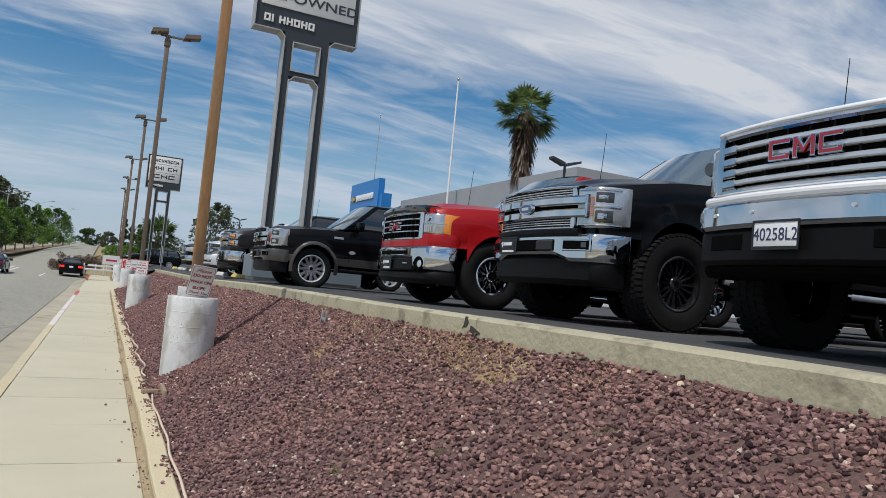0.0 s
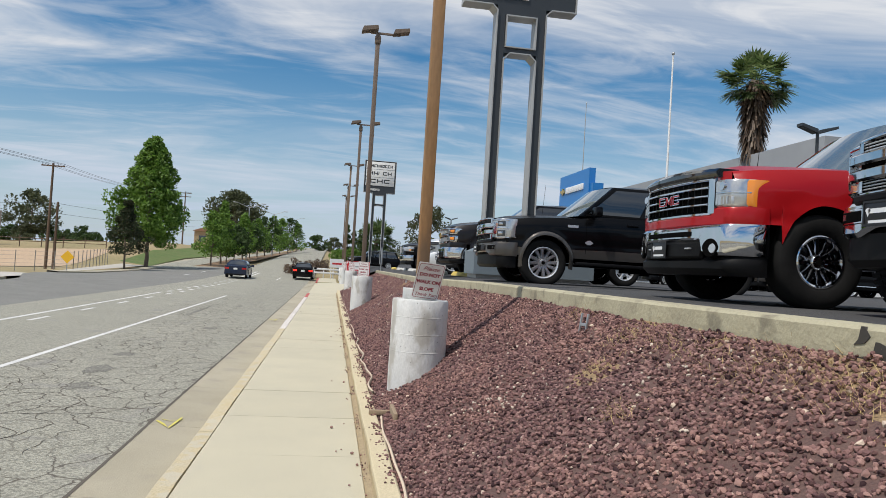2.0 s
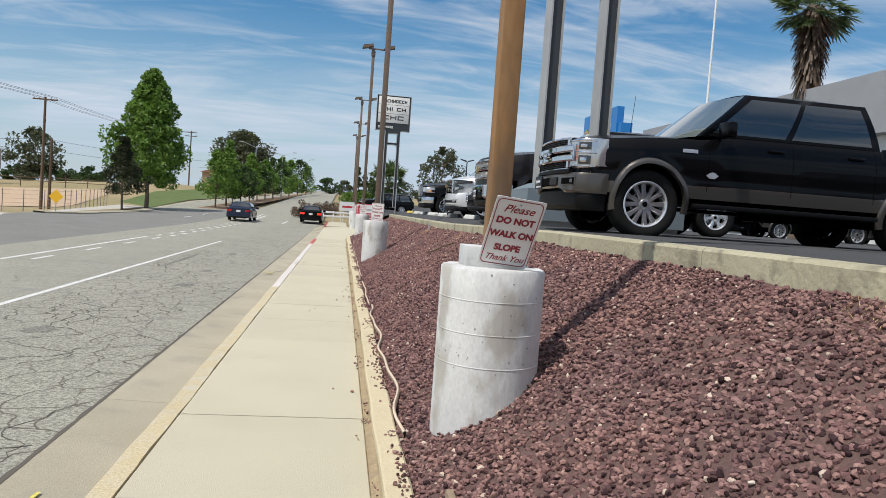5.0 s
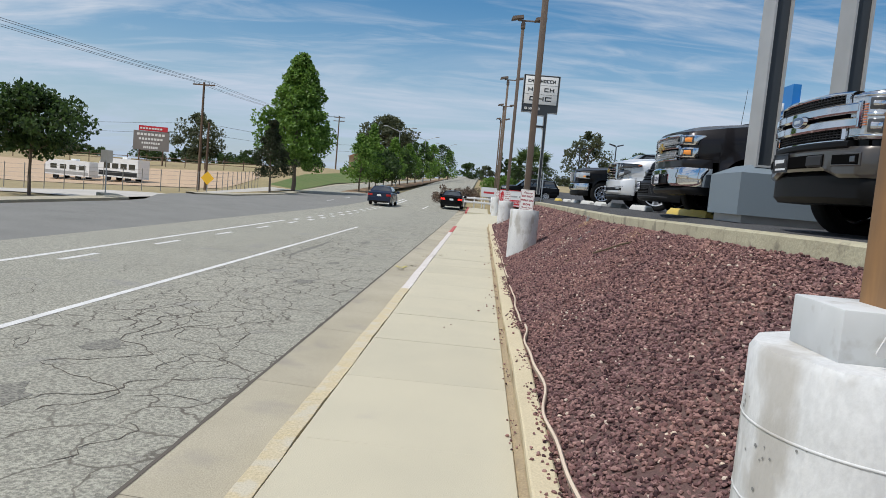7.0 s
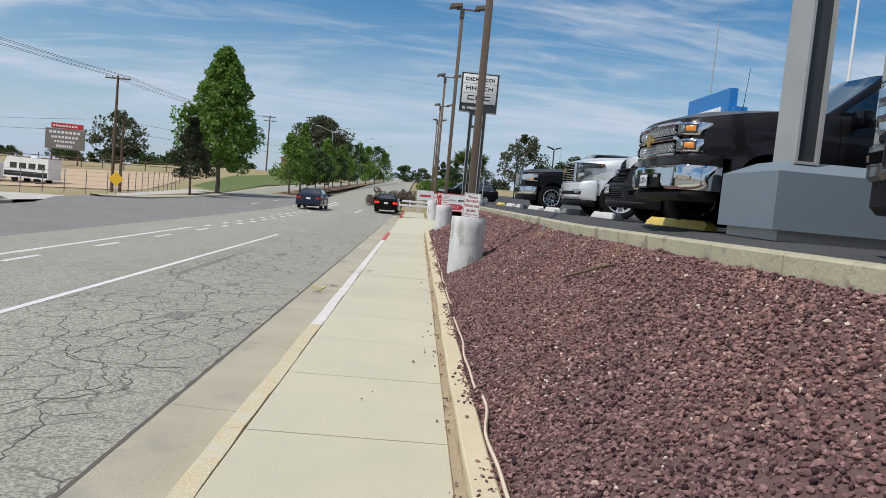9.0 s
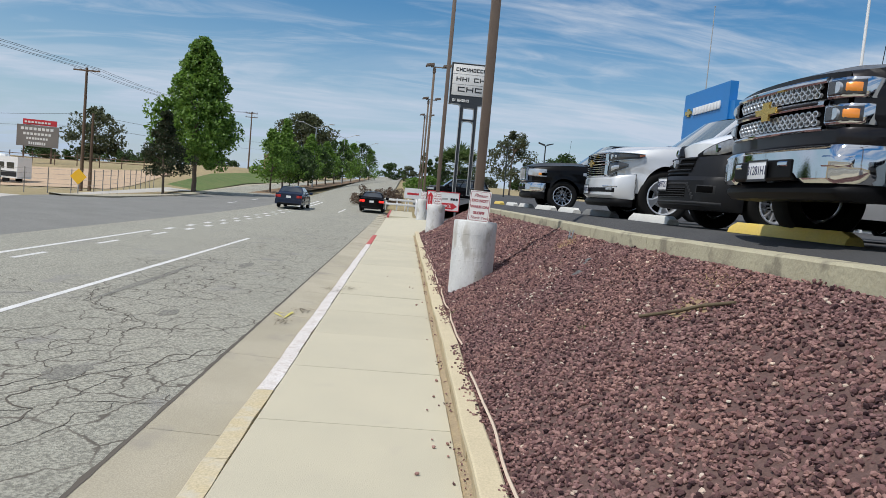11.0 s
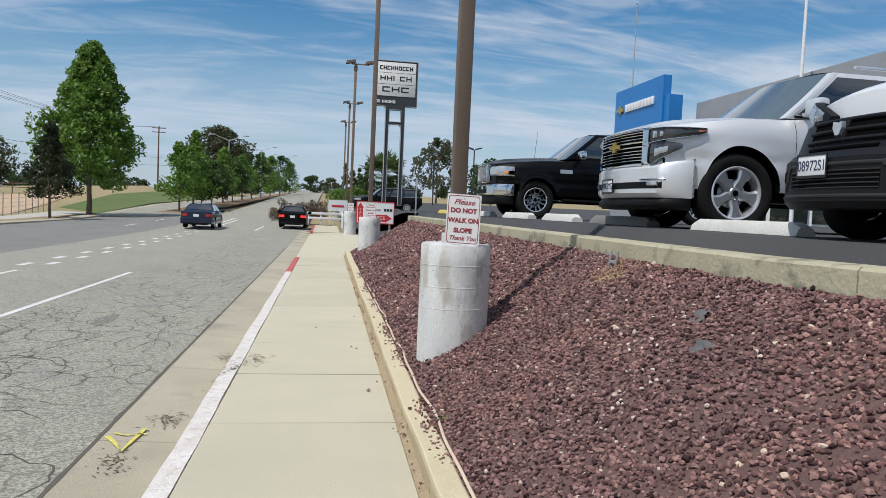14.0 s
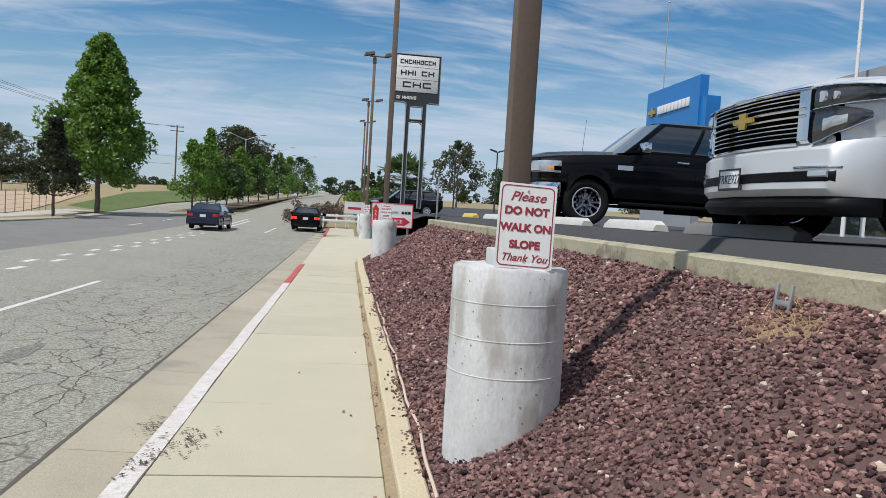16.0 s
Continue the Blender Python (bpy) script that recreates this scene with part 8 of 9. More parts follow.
for i in range(26):
    r = random.Random(100 + i)
    q = 215 + 40 * r.random()
    tree(-150 + i * 11 + r.uniform(-4, 4), q, (3.2 if i < 12 else 5.2), r.uniform(2.4, 4.6), 0.2, r.uniform(3.5, 6), oval_p, 200 + i, L_DARK if r.random() < 0.6 else L_GREY, "distant dark tree on the skyline", 26, 50, 0.32, 1.1, "skyline trees")
for i in range(34):
    r = random.Random(400 + i)
    x, q = -118 + 2.5 * i + r.uniform(-2, 2), r.uniform(142, 168)
    tree(x, q, ground_z(x, q) - 0.2, r.uniform(1.3, 3.4), 0.1, r.uniform(1.4, 3.2), oval_p, 420 + i, L_DARK if r.random() < 0.7 else L_GREY, "low dark scrub on the dry hill crest", 16, 60, 0.2, 0.7, "hill scrub", name="bush")
for i, (x, h) in enumerate(((0.5, 8), (2.2, 6.5), (4, 7), (5.6, 8.5))):
    tree(x + 4, 205, 4.5, h, 0.1, 0.9, lambda v: max(0.15, math.sin(math.pi * (0.15 + 0.83 * v)) ** 0.6), 300 + i, L_DARK, "slim dark cypress in the distance", 30, 50, 0.25, 0.6, "cypresses", name="cypress")
# shrubs past the driveway
for i, (x, q, h, r0, mt) in enumerate(((3.2, 98, 2.2, 1.9, L_GREEN), (5.0, 104, 3.0, 2.4, L_DARK), (1.6, 110, 1.8, 2.0, L_GREEN), (7, 92, 1.6, 2.0, L_DARK), (9, 115, 4, 3, L_GREY))):
    tree(x, q, 0.8 + rise(q) * 0.7, h, 0.1, r0, oval_p, 320 + i, mt, "leafy green shrub beyond the driveway", 40, 70, 0.12, 0.6, "shrubs", name="shrub")
pile = thing("brush_pile", "heap of dry brown brush by the junction", "brush pile", Matrix.Translation((-2.2, 80.5, rise(80.5) - 0.15)))
gen = random.Random(77)
leaves("dry_foliage", [(max(-2, min(2, gen.gauss(0, 0.95))), gen.gauss(0, 0.8), abs(gen.gauss(0.6, 0.45)), 0.4) for _ in range(80)], 120, 0.085, L_BROWN, pile, 78)


L_PALM = leaf_material("leaf_palm", (0.06, 0.10, 0.03), (0.11, 0.165, 0.05), (0.22, 0.27, 0.11))


def palm(x, y, z, h, crown, skirt, seed, label):
    t = thing("palm_tree", label, "palm tree", Matrix.Translation((x, y, z)))
    r = random.Random(seed)
    bm = bmesh.new()
    limb(bm, (0, 0, -0.3), (0, 0, h), 0.34, 0.26, 0.04, r)
    part("trunk", bm, M_BARK, t, "", 60)

    def fronds(name, n, lo, hi, mat, ln, label_=""):
        bm = bmesh.new()
        for i in range(n):
            a, el = r.uniform(0, 6.2832), radians(r.uniform(lo, hi))
            out = Vector((math.cos(a), math.sin(a), 0))
            l = ln * r.uniform(0.75, 1.1)
            base = Vector((0, 0, h + r.uniform(-0.3, 0.3))) + out * 0.2
            tip = base + (out * math.cos(el) + Vector((0, 0, math.sin(el)))) * l * 0.62
            side = out.cross(Vector((0, 0, 1)))
            s = side * 0.03
            bm.faces.new([bm.verts.new(v) for v in (base - s, base + s, tip + s, tip - s)])
            up_ = (tip - base).normalized()
            for k in range(15):
                b_ = radians(-100 + 200 * k / 14)
                dirv = (up_ * math.cos(b_) + side * math.sin(b_)).normalized()
                end = tip + dirv * l * 0.5 + Vector((0, 0, -0.16 * l * r.random()))
                wv = dirv.cross(up_.cross(side)).normalized() * 0.085 * l * 0.5
                mid = tip.lerp(end, 0.5)
                bm.faces.new([bm.verts.new(v) for v in (tip, mid + wv, end, mid - wv)])
        part(name, bm, mat, t, label_)
    fronds("crown", 64, -42, 88, L_PALM, crown)
    if skirt:
        bm = bmesh.new()
        for i in range(700):
            a = r.uniform(0, 6.2832)
            z0 = h - 0.2 - skirt * r.random() ** 1.3
            out = Vector((math.cos(a), math.sin(a), 0))
            v = (h - z0) / skirt
            st = out * 0.42 + Vector((0, 0, z0 + 0.4))
            end = out * (0.5 + (0.85 - 0.5 * v) * r.uniform(0.5, 1.2)) + Vector((0, 0, z0 - r.uniform(0.5, 1.3)))
            s = out.cross(Vector((0, 0, 1))) * 0.085
            bm.faces.new([bm.verts.new(q) for q in (st - s, st + s, end + s * 0.5, end - s * 0.5)])
        part("dead_skirt", bm, L_BROWN, t, "hanging skirt of dead brown fronds")


palm(29.5, 49.3, LOT, 14.9, 2.45, 5.0, 5, "tall fan palm with a skirt of dead fronds")
palm(6.0, 96, 1.6, 3.6, 2.6, 0, 6, "feathery low palm beyond the driveway")


# ---- dealership building, flagpoles ----
M_FASCIA = material("fascia_grey", (0.33, 0.34, 0.35), 0.5, spots=0.2, scale=0.8)
bld = thing("dealership_building", "grey showroom building with a bright blue entrance tower", "building", Matrix.Translation((26.8, 75.0, LOT)))
bm = bmesh.new()
box(bm, 0, 0.7, 0, 9.8, 3.2, 12.0)
part("tower", bm, M_BLUE, bld, "bright blue panelled tower")
bm = bmesh.new()
box(bm, 0.02, 0.68, 0.02, 9.78, 0, 3.2)
part("tower_base", bm, M_FASCIA, bld, "grey tower base")
bm = bmesh.new()
box(bm, 0.15, 1.3, -0.9, -0.004, 3.2, 10.3)
part("tower_wing", bm, M_BLUE, bld, "blue lower wing")
bm = bmesh.new()
box(bm, 2.2, 22, -34, -1.51, 6.2, 9.6)
part("fascia", bm, M_FASCIA, bld, "grey metal fascia")
bm = bmesh.new()
box(bm, 3.0, 21, -33, -1.51, 0, 6.2)
part("wall", bm, M_SIGN_W, bld, "pale showroom wall")
for i in range(7):
    bm = bmesh.new()
    box(bm, 2.94, 3.0, -32 + i * 4.3, -28.2 + i * 4.3, 0.3, 4.8)
    part("window", bm, M_GLASS, bld, "dark showroom window")
bm = bmesh.new()
box(bm, -0.06, 0.0, 2.0, 8.0, 2.0, 5.0)
part("entrance", bm, M_GLASS, bld, "dark glazed entrance")
for i in range(9):
    bm = bmesh.new()
    y0 = 7.3 - i * 0.66
    box(bm, -0.14, 0.0, y0 - 0.50, y0, 9.8, 10.5, 0.03)
    part("sign_letter", bm, M_WHITE, bld, "white raised letter shape", 30)
bm = bmesh.new()
prism(bm, [(7.75, 9.98), (8.2, 9.98), (8.2, 9.78), (8.6, 9.78), (8.6, 9.98), (9.1, 9.98), (9.2, 10.33), (8.65, 10.33), (8.65, 10.53), (8.25, 10.53), (8.25, 10.33), (7.85, 10.33)], -0.14, 0.0, "x")
part("sign_mark", bm, M_GOLD, bld, "gold sign mark")
for (x, y, h, r0, lab) in ((27.7, 58.8, 19.6, 0.13, "tall white flagpole without a flag"), (34.5, 99, 25, 0.09, "tall thin lattice mast behind the showroom"), (33, 45, 9, 0.05, "thin white mast in the lot")):
    fp = thing("flagpole", lab, "flagpole", Matrix.Translation((x, y, LOT)))
    bm = bmesh.new()
    cyl(bm, (0, 0, 0), (0, 0, h), r0, r0 * 0.5, 12)
    part("shaft", bm, M_WHITE if r0 != 0.09 else M_GREY, fp, "", 40)
    bm = bmesh.new()
    bmesh.ops.create_icosphere(bm, subdivisions=2, radius=r0 * 1.1)
    bmesh.ops.translate(bm, verts=bm.verts[:], vec=(0, 0, h))
    part("finial", bm, M_GALV, fp, "", 60)
for (x, y) in ((20.5, 30.0), (16, 98), (13, 108)):
    lp = thing("lot_lamp", "lot lamp pole with dark floodlights", "light pole", Matrix.Translation((x, y, LOT)), "lot lamps")
    bm = bmesh.new()
    cyl(bm, (0, 0, 0), (0, 0, 7.0), 0.09, 0.07, 10)
    part("shaft", bm, M_DARKGREY, lp, "", 40)
    for s in (-1, 1):
        bm = bmesh.new()
        prism(bm, [(s * 0.1, 6.95), (s * 0.85, 7.2), (s * 0.85, 7.32), (s * 0.1, 7.12)], -0.2, 0.2, "y")
        part("floodlight", bm, M_DARKGREY, lp)

# vehicles in the rows behind
for i, (x, y, kind) in enumerate(((15.5, -1.5, 0), (15.5, 2.0, 1), (16, 5.2, 0), (15.5, 8.5, 2), (16, 12.0, 1), (17, 16, 2), (24, 40.5, 1), (24.5, 37, 0), (18, 27.5, 2), (18, 31, 0), (19, 43, 2))):
    src = (bpy.data.objects["pickup_truck.003"], bpy.data.objects["suv"], bpy.data.objects["crossover"])[kind]
    copy_thing(src, Matrix.Translation((x, y, LOT + 0.03)) @ pose(0, 0, 0, 0, 0, (0, 4, -3, 180)[i % 4]))

# ---- entrance sign, post, fence at the driveway ----
ent = thing("entrance_sign", "white entrance panel with red arrows on posts", "sign", Matrix.Translation((2.05, 48.6, 0.0)))
bm = bmesh.new()
box(bm, -0.75, 0.75, -0.03, 0.03, 1.05, 1.92)
part("panel", bm, M_WHITE, ent)
bm = bmesh.new()
for a, b, c_, d in ((-0.76, 0.76, 1.90, 1.935), (-0.76, 0.76, 1.035, 1.07), (-0.765, -0.735, 1.05, 1.92), (0.735, 0.765, 1.05, 1.92)):
    box(bm, a, b, -0.04, 0.04, c_, d)
part("border", bm, M_RED, ent, "red border")
bm = bmesh.new()
prism(bm, [(-0.70, 1.10), (-0.50, 1.10), (-0.50, 1.66), (-0.46, 1.66), (-0.60, 1.87), (-0.74, 1.66), (-0.70, 1.66)], -0.036, -0.0305, "y")
part("up_arrow", bm, M_RED, ent, "red arrow pointing ahead")
for i, ch in enumerate("SALES"):
    text("lettering", ch, Matrix.Translation((-0.60, -0.038, 1.60 - i * 0.115)) @ FRONT, 0.13, M_WHITE, ent, 0.001)
bm = bmesh.new()
prism(bm, [(-0.35, 1.13), (0.42, 1.13), (0.42, 1.10), (0.68, 1.27), (0.42, 1.44), (0.42, 1.41), (-0.35, 1.41)], -0.036, -0.0305, "y")
part("side_arrow", bm, M_RED, ent, "red arrow pointing into the lot")
text("lettering", "SERVICE", Matrix.Translation((0.05, -0.038, 1.27)) @ FRONT, 0.19, M_WHITE, ent, 0.001, 1.0)
for i in range(3):
    bm = bmesh.new()
    box(bm, 0.34 + i * 0.12, 0.44 + i * 0.12, -0.036, -0.0305, 1.55, 1.65)
    part("name_bar", bm, M_BLACK, ent)
bm = bmesh.new()
box(bm, -0.30, 0.22, -0.036, -0.0305, 1.56, 1.64)
part("name_bar", bm, M_GREY, ent)
for s in (-0.6, 0.6):
    bm = bmesh.new()
    box(bm, s - 0.04, s + 0.04, 0.031, 0.10, 0.0, 1.8)
    part("post", bm, M_GREY, ent)
post = thing("steel_post", "bare grey steel post at the corner of the lot", "post", Matrix.Translation((3.32, 45.6, 0.5)))
bm = bmesh.new()
box(bm, -0.025, 0.025, -0.025, 0.025, 0, 2.35, 0.004)
part("shaft", bm, M_GALV, post, "", 30)

fence = thing("rail_barrier", "low white wooden rail barrier across the side street", "barrier", Matrix.Translation((-1.3, 76.0, rise(76))))
for i in range(4):
    bm = bmesh.new()
    box(bm, i * 0.95 - 0.06, i * 0.95 + 0.06, -0.05, 0.05, -0.2, 0.85, 0.01)
    part("post", bm, M_WHITE, fence, "", 30)
for z in (0.35, 0.72):
    bm = bmesh.new()
    box(bm, -0.4, 3.2, -0.09, -0.05, z - 0.09, z + 0.09, 0.01)
    part("rail", bm, M_WHITE, fence, "", 30)
ban = thing("site_board", "white board with red lettering behind the barrier", "sign", Matrix.Translation((0.95, 77.5, rise(77.5) + 0.4)))
bm = bmesh.new()
box(bm, -0.75, 0.75, -0.02, 0.02, 0.5, 1.4)
part("panel", bm, M_WHITE, ban)
bm = bmesh.new()
box(bm, -0.5, 0.5, -0.026, -0.021, 0.82, 1.0)
part("word_bar", bm, M_RED, ban)
for s in (-0.6, 0.6):
    bm = bmesh.new()
    box(bm, s - 0.04, s + 0.04, 0.021, 0.09, -0.6, 1.3)
    part("leg", bm, M_WHITE, ban)
hr = thing("handrail", "white tube handrail beside the footpath", "handrail", Matrix.Translation((1.15, 66.0, rise(66))))
for a, b in (((0, 0, 0), (0, 0, 0.9)), ((0, 0, 0.9), (0, 5, 1.15)), ((0, 5, 1.15), (0, 5, 0)), ((0, 2.5, 0), (0, 2.5, 1.02))):
    bm = bmesh.new()
    cyl(bm, a, b, 0.035, seg=10)
    part("rail", bm, M_WHITE, hr, "", 40)

# ---- far side: kerb, fence, poles, billboard, caravans ----
FS = tagged(new("far_kerb"), "pale concrete kerb of the far side", "kerb", "", "structure")
for pts in ([(-15.2, -30), (-15.4, 30), (-15.6, 41), (-17.5, 43.5)], [(-17.8, 54), (-16.4, 57), (-16.6, 70), (-18.0, 84), (-19.5, 110), (-17, 160)]):
    for (xa, ya), (xb, yb) in zip(pts, pts[1:]):
        bm = bmesh.new()
        d = Vector((xb - xa, yb - ya, 0)).normalized()
        s = Vector((-d.y, d.x, 0)) * 0.9
        za, zb = 0.03 * max(0, ya - 80), 0.03 * max(0, yb - 80)
        A = [bm.verts.new(v) for v in ((xa, ya, za - 0.2), (xa, ya, za + 0.03), (xa + s.x, ya + s.y, za + 0.05), (xa + s.x, ya + s.y, za - 0.4))]
        B = [bm.verts.new(v) for v in ((xb, yb, zb - 0.2), (xb, yb, zb + 0.03), (xb + s.x, yb + s.y, zb + 0.05), (xb + s.x, yb + s.y, zb - 0.4))]
        for i in range(3):
            bm.faces.new((A[i], B[i], B[i + 1], A[i + 1]))
        bmesh.ops.recalc_face_normals(bm, faces=bm.faces[:])
        part("kerb_stone", bm, M_GUTTER, FS)
M_GRASS = material("verge_grass", (0.11, 0.17, 0.04), 0.95, spots=0.6, scale=0.5, second=(0.19, 0.19, 0.07), fine=0.4, fine_scale=6)
M_BARKBED = material("bark_bed", (0.26, 0.17, 0.10), 1.0, spots=0.5, scale=0.6, fine=0.4, fine_scale=10)
M_CONCRETE = material("far_concrete", (0.50, 0.47, 0.42), 0.9, spots=0.4, scale=0.3)


def ribbon(name, left, right, mat, label, up_=0.03, cat="ground"):
    """A strip of ground between two lines of (x, y, z)."""
    bm = bmesh.new()
    A, B = [bm.verts.new((x, y, z + up_)) for x, y, z in left], [bm.verts.new((x, y, z + up_)) for x, y, z in right]
    for i in range(len(left) - 1):
        bm.faces.new((A[i], B[i], B[i + 1], A[i + 1]))
    return part(name, bm, mat, None, label, 60, "structure", cat)


zl = lambda y: 0.03 * max(0, y - 80)
ribbon("verge_grass", [(-22.5, 85, 0.45), (-25, 110, 1.9), (-24, 140, 3.0)], [(-19.2, 84.5, 0.1), (-20.6, 110, 1.0), (-18.2, 150, 2.2)], M_GRASS, "green grass bank above the opposite lanes", 0.05)
ribbon("median_bed", [(-15.6, 88, zl(88)), (-14.2, 110, zl(110) + 0.35), (-12, 150, zl(150) + 0.5), (-9, 200, zl(200) + 0.6)], [(-12.6, 88, zl(88)), (-10.4, 110, rise(110) - 0.1), (-9.3, 150, rise(150) - 0.08), (-8.2, 200, rise(200) - 0.05)], M_BARKBED, "brown bark strip of the median", 0.06)
ribbon("opposite_road", [(-19.0, 80, 0), (-19.3, 110, zl(110)), (-16.8, 160, zl(160)), (-15, 220, zl(220))], [(-13, 80, 0.1), (-14.2, 110, zl(110)), (-12, 160, zl(160)), (-9.5, 220, zl(220))], M_ASPHALT, "grey asphalt of the opposite carriageway", 0.04, "road")
SX = (-60, -45, -38, -34, -30, -27, -24, -21, -18, -16.9)
ribbon("side_street", [(x, 42.2, ground_z(x, 42.2) if x < -17 else -0.12) for x in SX], [(x, 54.3, ground_z(x, 54.3) if x < -17 else -0.12) for x in SX], M_CONCRETE, "pale concrete side street", 0.05, "road")
ribbon("far_path", [(-19, 57, -0.1), (-17.5, 57.2, 0.0)], [(-22, 84, 0.2), (-19.5, 84, 0.1)], M_CONCRETE, "pale far footpath", 0.05, "footpath")
bm = bmesh.new()
rows = [[bm.verts.new((x, q, ground_z(x, q) + 0.08)) for x in (-130, -110, -100, -85, -70, -60, -52, -44, -38, -34)] for q in (100, 104, 107, 114, 121, 124)]
for a_, b__ in zip(rows, rows[1:]):
    for i in range(9):
        bm.faces.new((a_[i], a_[i + 1], b__[i + 1], b__[i]))
part("bare_field", bm, M_FIELD, None, "bare orange-brown ploughed field", 60, "structure", "field")

M_WIRE = material("fence_wire", (0.30, 0.29, 0.27), 0.7, 0.4)
for (xa, ya, za, xb, yb, zb, n) in ((-40, 57, -0.9, -19.5, 62, -0.1, 16), (-19.5, 62, -0.1, -24, 86, 0.3, 10), (-95, 126, ground_z(-95, 126), -36, 126, ground_z(-36, 126), 18)):
    fn = thing("wire_fence", "low wire fence with thin posts along the field", "fence", None, "field fences")
    for i in range(n + 1):
        u = i / n
        x, y, z = xa + (xb - xa) * u, ya + (yb - ya) * u, za + (zb - za) * u
        bm = bmesh.new()
        cyl(bm, (x, y, z - 0.3), (x, y, z + 1.5), 0.03 if n < 18 else 0.07, seg=6)
        part("post", bm, M_WOODPOLE if n == 18 else M_WIRE, fn)
    for k in range(5 if n < 18 else 2):
        h = (0.2 + 0.3 * k) if n < 18 else 0.6 + 0.5 * k
        bm = bmesh.new()
        cyl(bm, (xa, ya, za + h), (xb, yb, zb + h), 0.008 if n < 18 else 0.05, seg=4)
        part("wire", bm, M_WIRE if n < 18 else M_WOODPOLE, fn)


def utility(x, y, z, h, arms, label):
    up_ = thing("utility_pole", label, "utility pole", Matrix.Translation((x, y, z)), "utility poles")
    bm = bmesh.new()
    cyl(bm, (0, 0, -0.5), (0, 0, h), 0.16, 0.10, 10)
    part("shaft", bm, M_WOODPOLE, up_, "", 40)
    for a in arms:
        bm = bmesh.new()
        box(bm, -1.1, 1.1, -0.06, 0.06, h - a - 0.06, h - a + 0.06)
        part("crossarm", bm, M_WOODPOLE, up_)
        for k in (-1.0, -0.5, 0.5, 1.0):
            bm = bmesh.new()
            cyl(bm, (k, 0, h - a + 0.06), (k, 0, h - a + 0.24), 0.045, 0.03, 8)
            part("insulator", bm, M_GALV, up_)
    return up_


utility(-27.6, 78.6, -0.9, 10.8, (0.25,), "brown wooden utility pole with crossarm")
utility(-27.0, 78.9, -0.9, 7.0, (), "short wooden pole beside the utility pole")
utility(-29, 150, 2.0, 12, (0.3, 1.0), "wooden utility pole with two crossarms")
utility(-75, 75, -2.0, 11, (0.3,), "distant wooden utility pole")
utility(-90, 118, -2.0, 11, (0.3,), "distant wooden utility pole")


def wire(a, b, sag, label="sagging overhead power line"):
    bm = bmesh.new()
    a, b = Vector(a), Vector(b)
    side = (b - a).cross(Vector((0, 0, 1))).normalized() * 0.014
    up_ = Vector((0, 0, 0.014))
    prev = None
    for i in range(17):
        u = i / 16
        q = a.lerp(b, u) - Vector((0, 0, sag * 4 * u * (1 - u)))
        cur = [bm.verts.new(q + d) for d in (side, up_, -side, -up_)]
        if prev:
            for k in range(4):
                bm.faces.new((prev[k], prev[(k + 1) % 4], cur[(k + 1) % 4], cur[k]))
        prev = cur
    part("power_line", bm, M_BLACK, None, label, 60, "", "wire")


for k in (-1.0, -0.5, 0.5, 1.0):
    wire((-27.6 + k, 78.6, 9.9), (-29 + k, 150, 13.9), 1.0)
    wire((-27.6 + k, 78.6, 9.9), (-33 + k * 1.5, -40, 11.5), 1.6)
for h in (6.0, 7.0):
    wire((-27.6, 78.6, h - 1), (-90, 118, h + 1), 1.0)
    wire((-27.6, 78.6, h - 1), (-16, 160, h + 3), 1.0)

bb = thing("billboard", "weathered grey billboard with a red header on posts", "billboard", Matrix.Translation((-56.0, 128.0, 2.4)) @ pose(0, 0, 0, 0, 0, 10) @ Matrix.Diagonal((0.8, 0.8, 0.8, 1)))
bm = bmesh.new()
box(bm, -3.6, 3.6, -0.15, 0.15, 1.6, 5.6)
part("panel", bm, material("billboard_grey", (0.22, 0.20, 0.18), 0.7, spots=0.3, scale=0.6), bb, "faded grey-brown panel")
bm = bmesh.new()
box(bm, -2.6, 3.2, -0.12, 0.12, 5.65, 6.7)
part("header", bm, M_RED, bb, "red header board")
for z, w, h in ((4.9, 2.9, 0.5), (3.95, 2.5, 0.45), (3.1, 1.9, 0.42), (2.2, 1.5, 0.5), (6.15, 2.3, 0.35)):
    for s in range(8):
        bm = bmesh.new()
        x0 = -w + 2 * w * s / 8
        box(bm, x0, x0 + 2 * w / 8 * 0.72, -0.17, -0.151 if z < 6 else -0.121, z - h / 2, z + h / 2)
        part("letter_bar", bm, M_SIGN_W, bb, "white letter shape")
for s in (-2.4, 2.4):
    bm = bmesh.new()
    cyl(bm, (s, 0.2, -3.5), (s, 0.2, 1.7), 0.16, seg=10)
    part("post", bm, M_WOODPOLE, bb)

yd = thing("diamond_sign", "yellow diamond warning sign on a thin post", "road sign", Matrix.Translation((-18.2, 56.8, -0.1)))
bm = bmesh.new()
prism(bm, [(0, 0.62), (0.46, 1.08), (0, 1.54), (-0.46, 1.08)], -0.01, 0.01, "y")
part("panel", bm, material("sign_yellow", (0.85, 0.47, 0.02), 0.5), yd)
bm = bmesh.new()
cyl(bm, (0, 0.03, -0.2), (0, 0.03, 1.4), 0.03, seg=8)
part("post", bm, M_GALV, yd)
st = thing("road_sign", "back of a grey road sign on a thin post", "road sign", Matrix.Translation((-17.9, 43.2, -0.1)))
bm = bmesh.new()
cyl(bm, (0, 0, 0), (0, 0, 2.2), 0.035, seg=8)
part("post", bm, M_GALV, st)
bm = bmesh.new()
box(bm, -0.3, 0.3, -0.03, -0.01, 1.6, 2.2)
part("panel", bm, M_GREY, st)


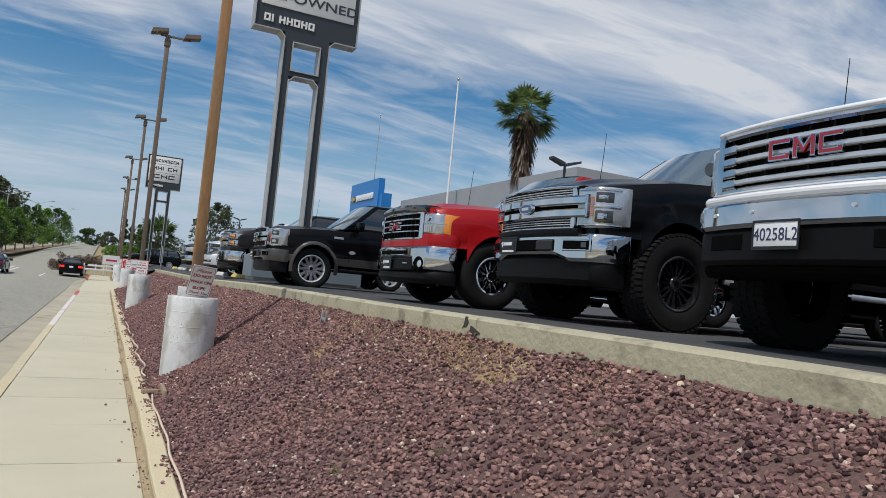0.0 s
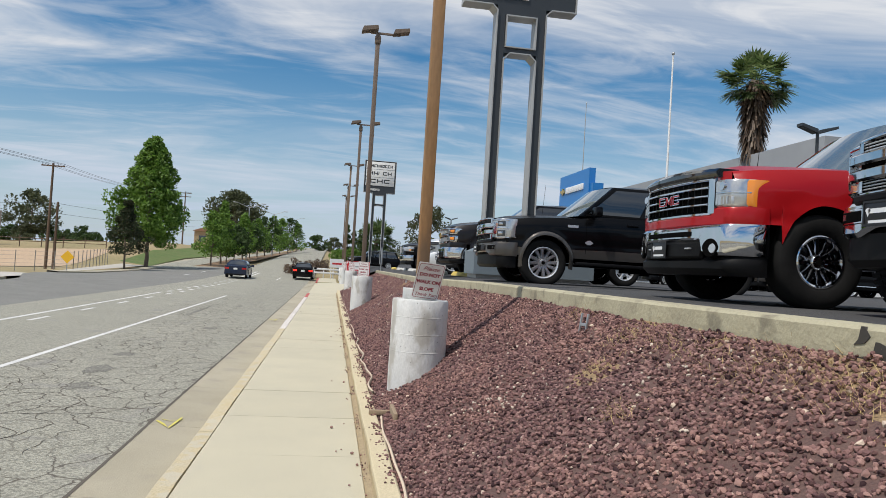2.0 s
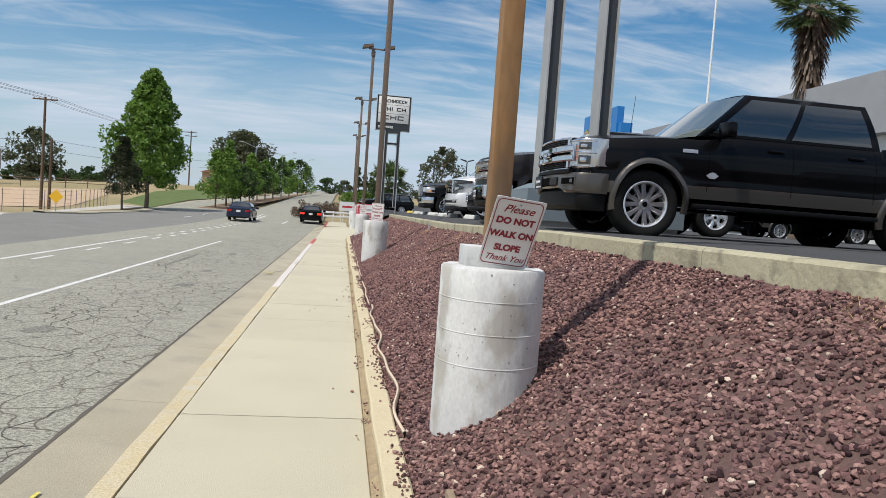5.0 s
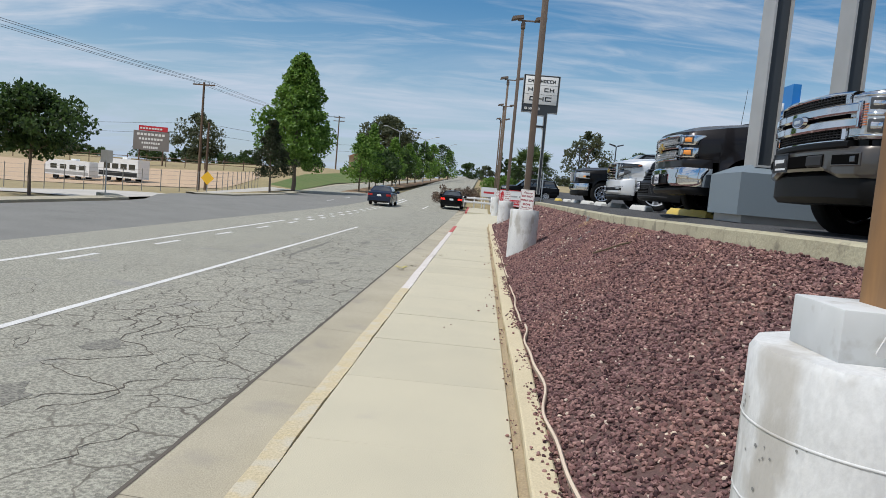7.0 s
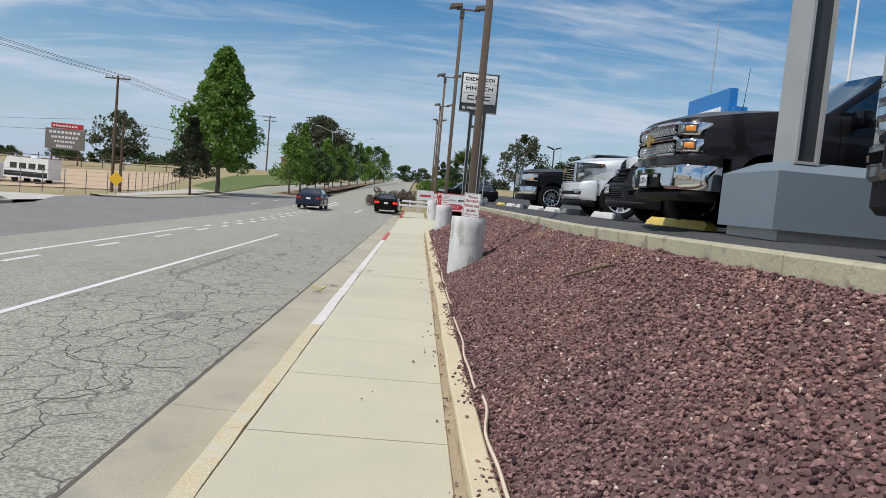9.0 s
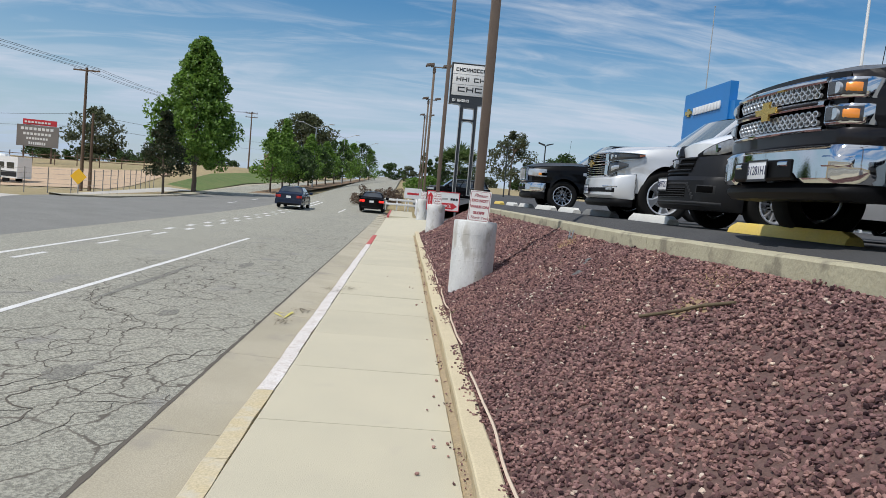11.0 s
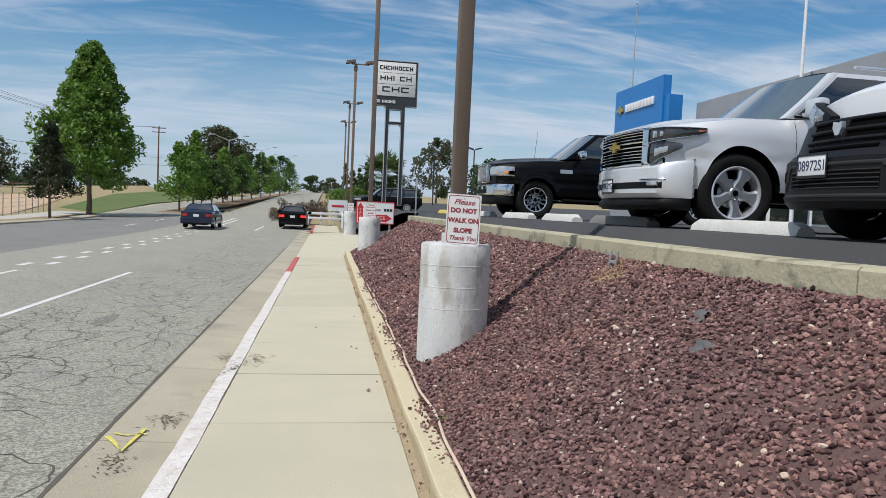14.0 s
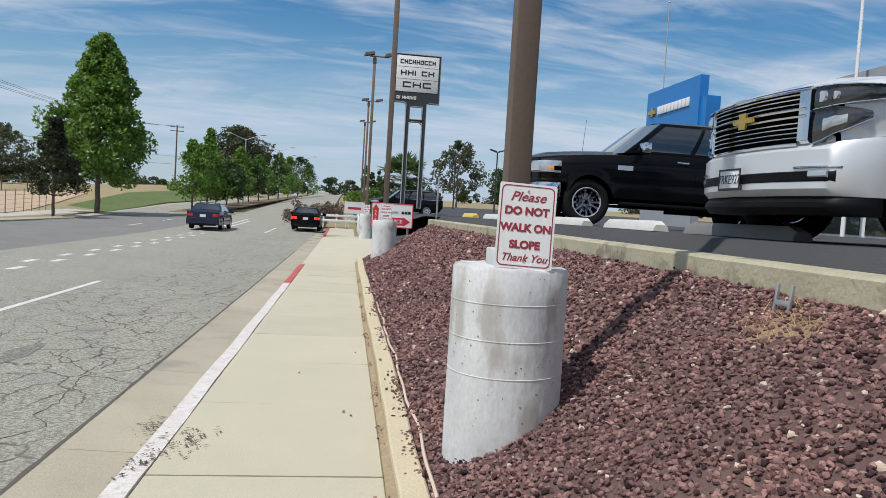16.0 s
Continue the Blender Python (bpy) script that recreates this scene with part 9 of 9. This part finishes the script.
def caravan(label, x, y, z, turn, L, h, body, dark):
    cv = thing("caravan", label, "caravan", Matrix.Translation((x, y, z)) @ pose(0, 0, 0, 0, 0, turn), "parked caravans")
    bm = bmesh.new()
    prism(bm, [(0, 0.6), (L, 0.6), (L, h), (0.5, h), (0, h * 0.72)], -1.2, 1.2, "y")
    part("body", bm, body, cv)
    for i in range(4):
        bm = bmesh.new()
        box(bm, 0.9 + i * (L - 1) / 4, 0.9 + i * (L - 1) / 4 + 1.0, -1.215, -1.202, h * 0.55, h * 0.78)
        part("window", bm, M_GLASS, cv)
    bm = bmesh.new()
    box(bm, 0.1, L - 0.1, -1.212, -1.203, 0.8, h * 0.45)
    part("stripe", bm, dark, cv, "dark swoosh stripe")
    bm = bmesh.new()
    box(bm, -0.02, 0.2, -1.1, 1.1, h * 0.45, h * 0.7)
    part("windscreen", bm, M_GLASS, cv)
    bm = bmesh.new()
    box(bm, L * 0.5, L * 0.5 + 0.8, -0.4, 0.4, h, h + 0.25, 0.05)
    part("roof_unit", bm, M_WHITE, cv, "", 30)
    for wx in (L * 0.25, L * 0.75):
        for s in (-1, 1):
            bm = bmesh.new()
            cyl(bm, (wx, s * 0.95, 0.42), (wx, s * 1.18, 0.42), 0.42, seg=18)
            part("wheel", bm, M_TYRE, cv, "", 40)


caravan("white motorhome with grey stripes parked by the field", -60.5, 107.5, ground_z(-58, 107.5), -8, 7.0, 2.7, M_WHITE, M_GREY)
caravan("white caravan with dark graphics parked by the field", -52.5, 107.0, ground_z(-50, 107), -12, 6.4, 3.2, M_WHITE, M_GREYTRIM)
hb = thing("hill_house", "far tan house on the bank behind the trees", "house", Matrix.Translation((-36, 200, 4.0)))
bm = bmesh.new()
box(bm, 0, 12, 0, 8, 0, 4)
part("wall", bm, M_FIELD, hb)
bm = bmesh.new()
prism(bm, [(-0.5, 4), (12.5, 4), (6, 6.3)], -0.4, 8.4, "y")
part("roof", bm, material("roof_tile", (0.30, 0.16, 0.10), 0.8), hb)
for i in range(3):
    bm = bmesh.new()
    box(bm, 1.2 + 3.6 * i, 3.0 + 3.6 * i, -0.04, 0.0, 1.2, 2.8)
    part("window", bm, M_GLASS, hb)
for i, q in enumerate((112, 138, 170)):
    sl = thing("street_lamp", "grey street lamp with twin arms on the median", "street lamp", Matrix.Translation((-12.2 + (q - 112) * 0.06, q, zl(q) + 0.2)), "street lamps")
    bm = bmesh.new()
    cyl(bm, (0, 0, 0), (0, 0, 8.2), 0.09, 0.06, 8)
    part("shaft", bm, M_GALV, sl, "", 40)
    for s in (-1, 1):
        bm = bmesh.new()
        cyl(bm, (0, 0, 8.0), (s * 1.8, 0, 8.7), 0.04, 0.03, 8)
        part("arm", bm, M_GALV, sl, "", 40)
        bm = bmesh.new()
        box(bm, min(s * 1.7, s * 2.4), max(s * 1.7, s * 2.4), -0.12, 0.12, 8.64, 8.76, 0.04)
        part("lamp_head", bm, M_GREY, sl, "", 40)
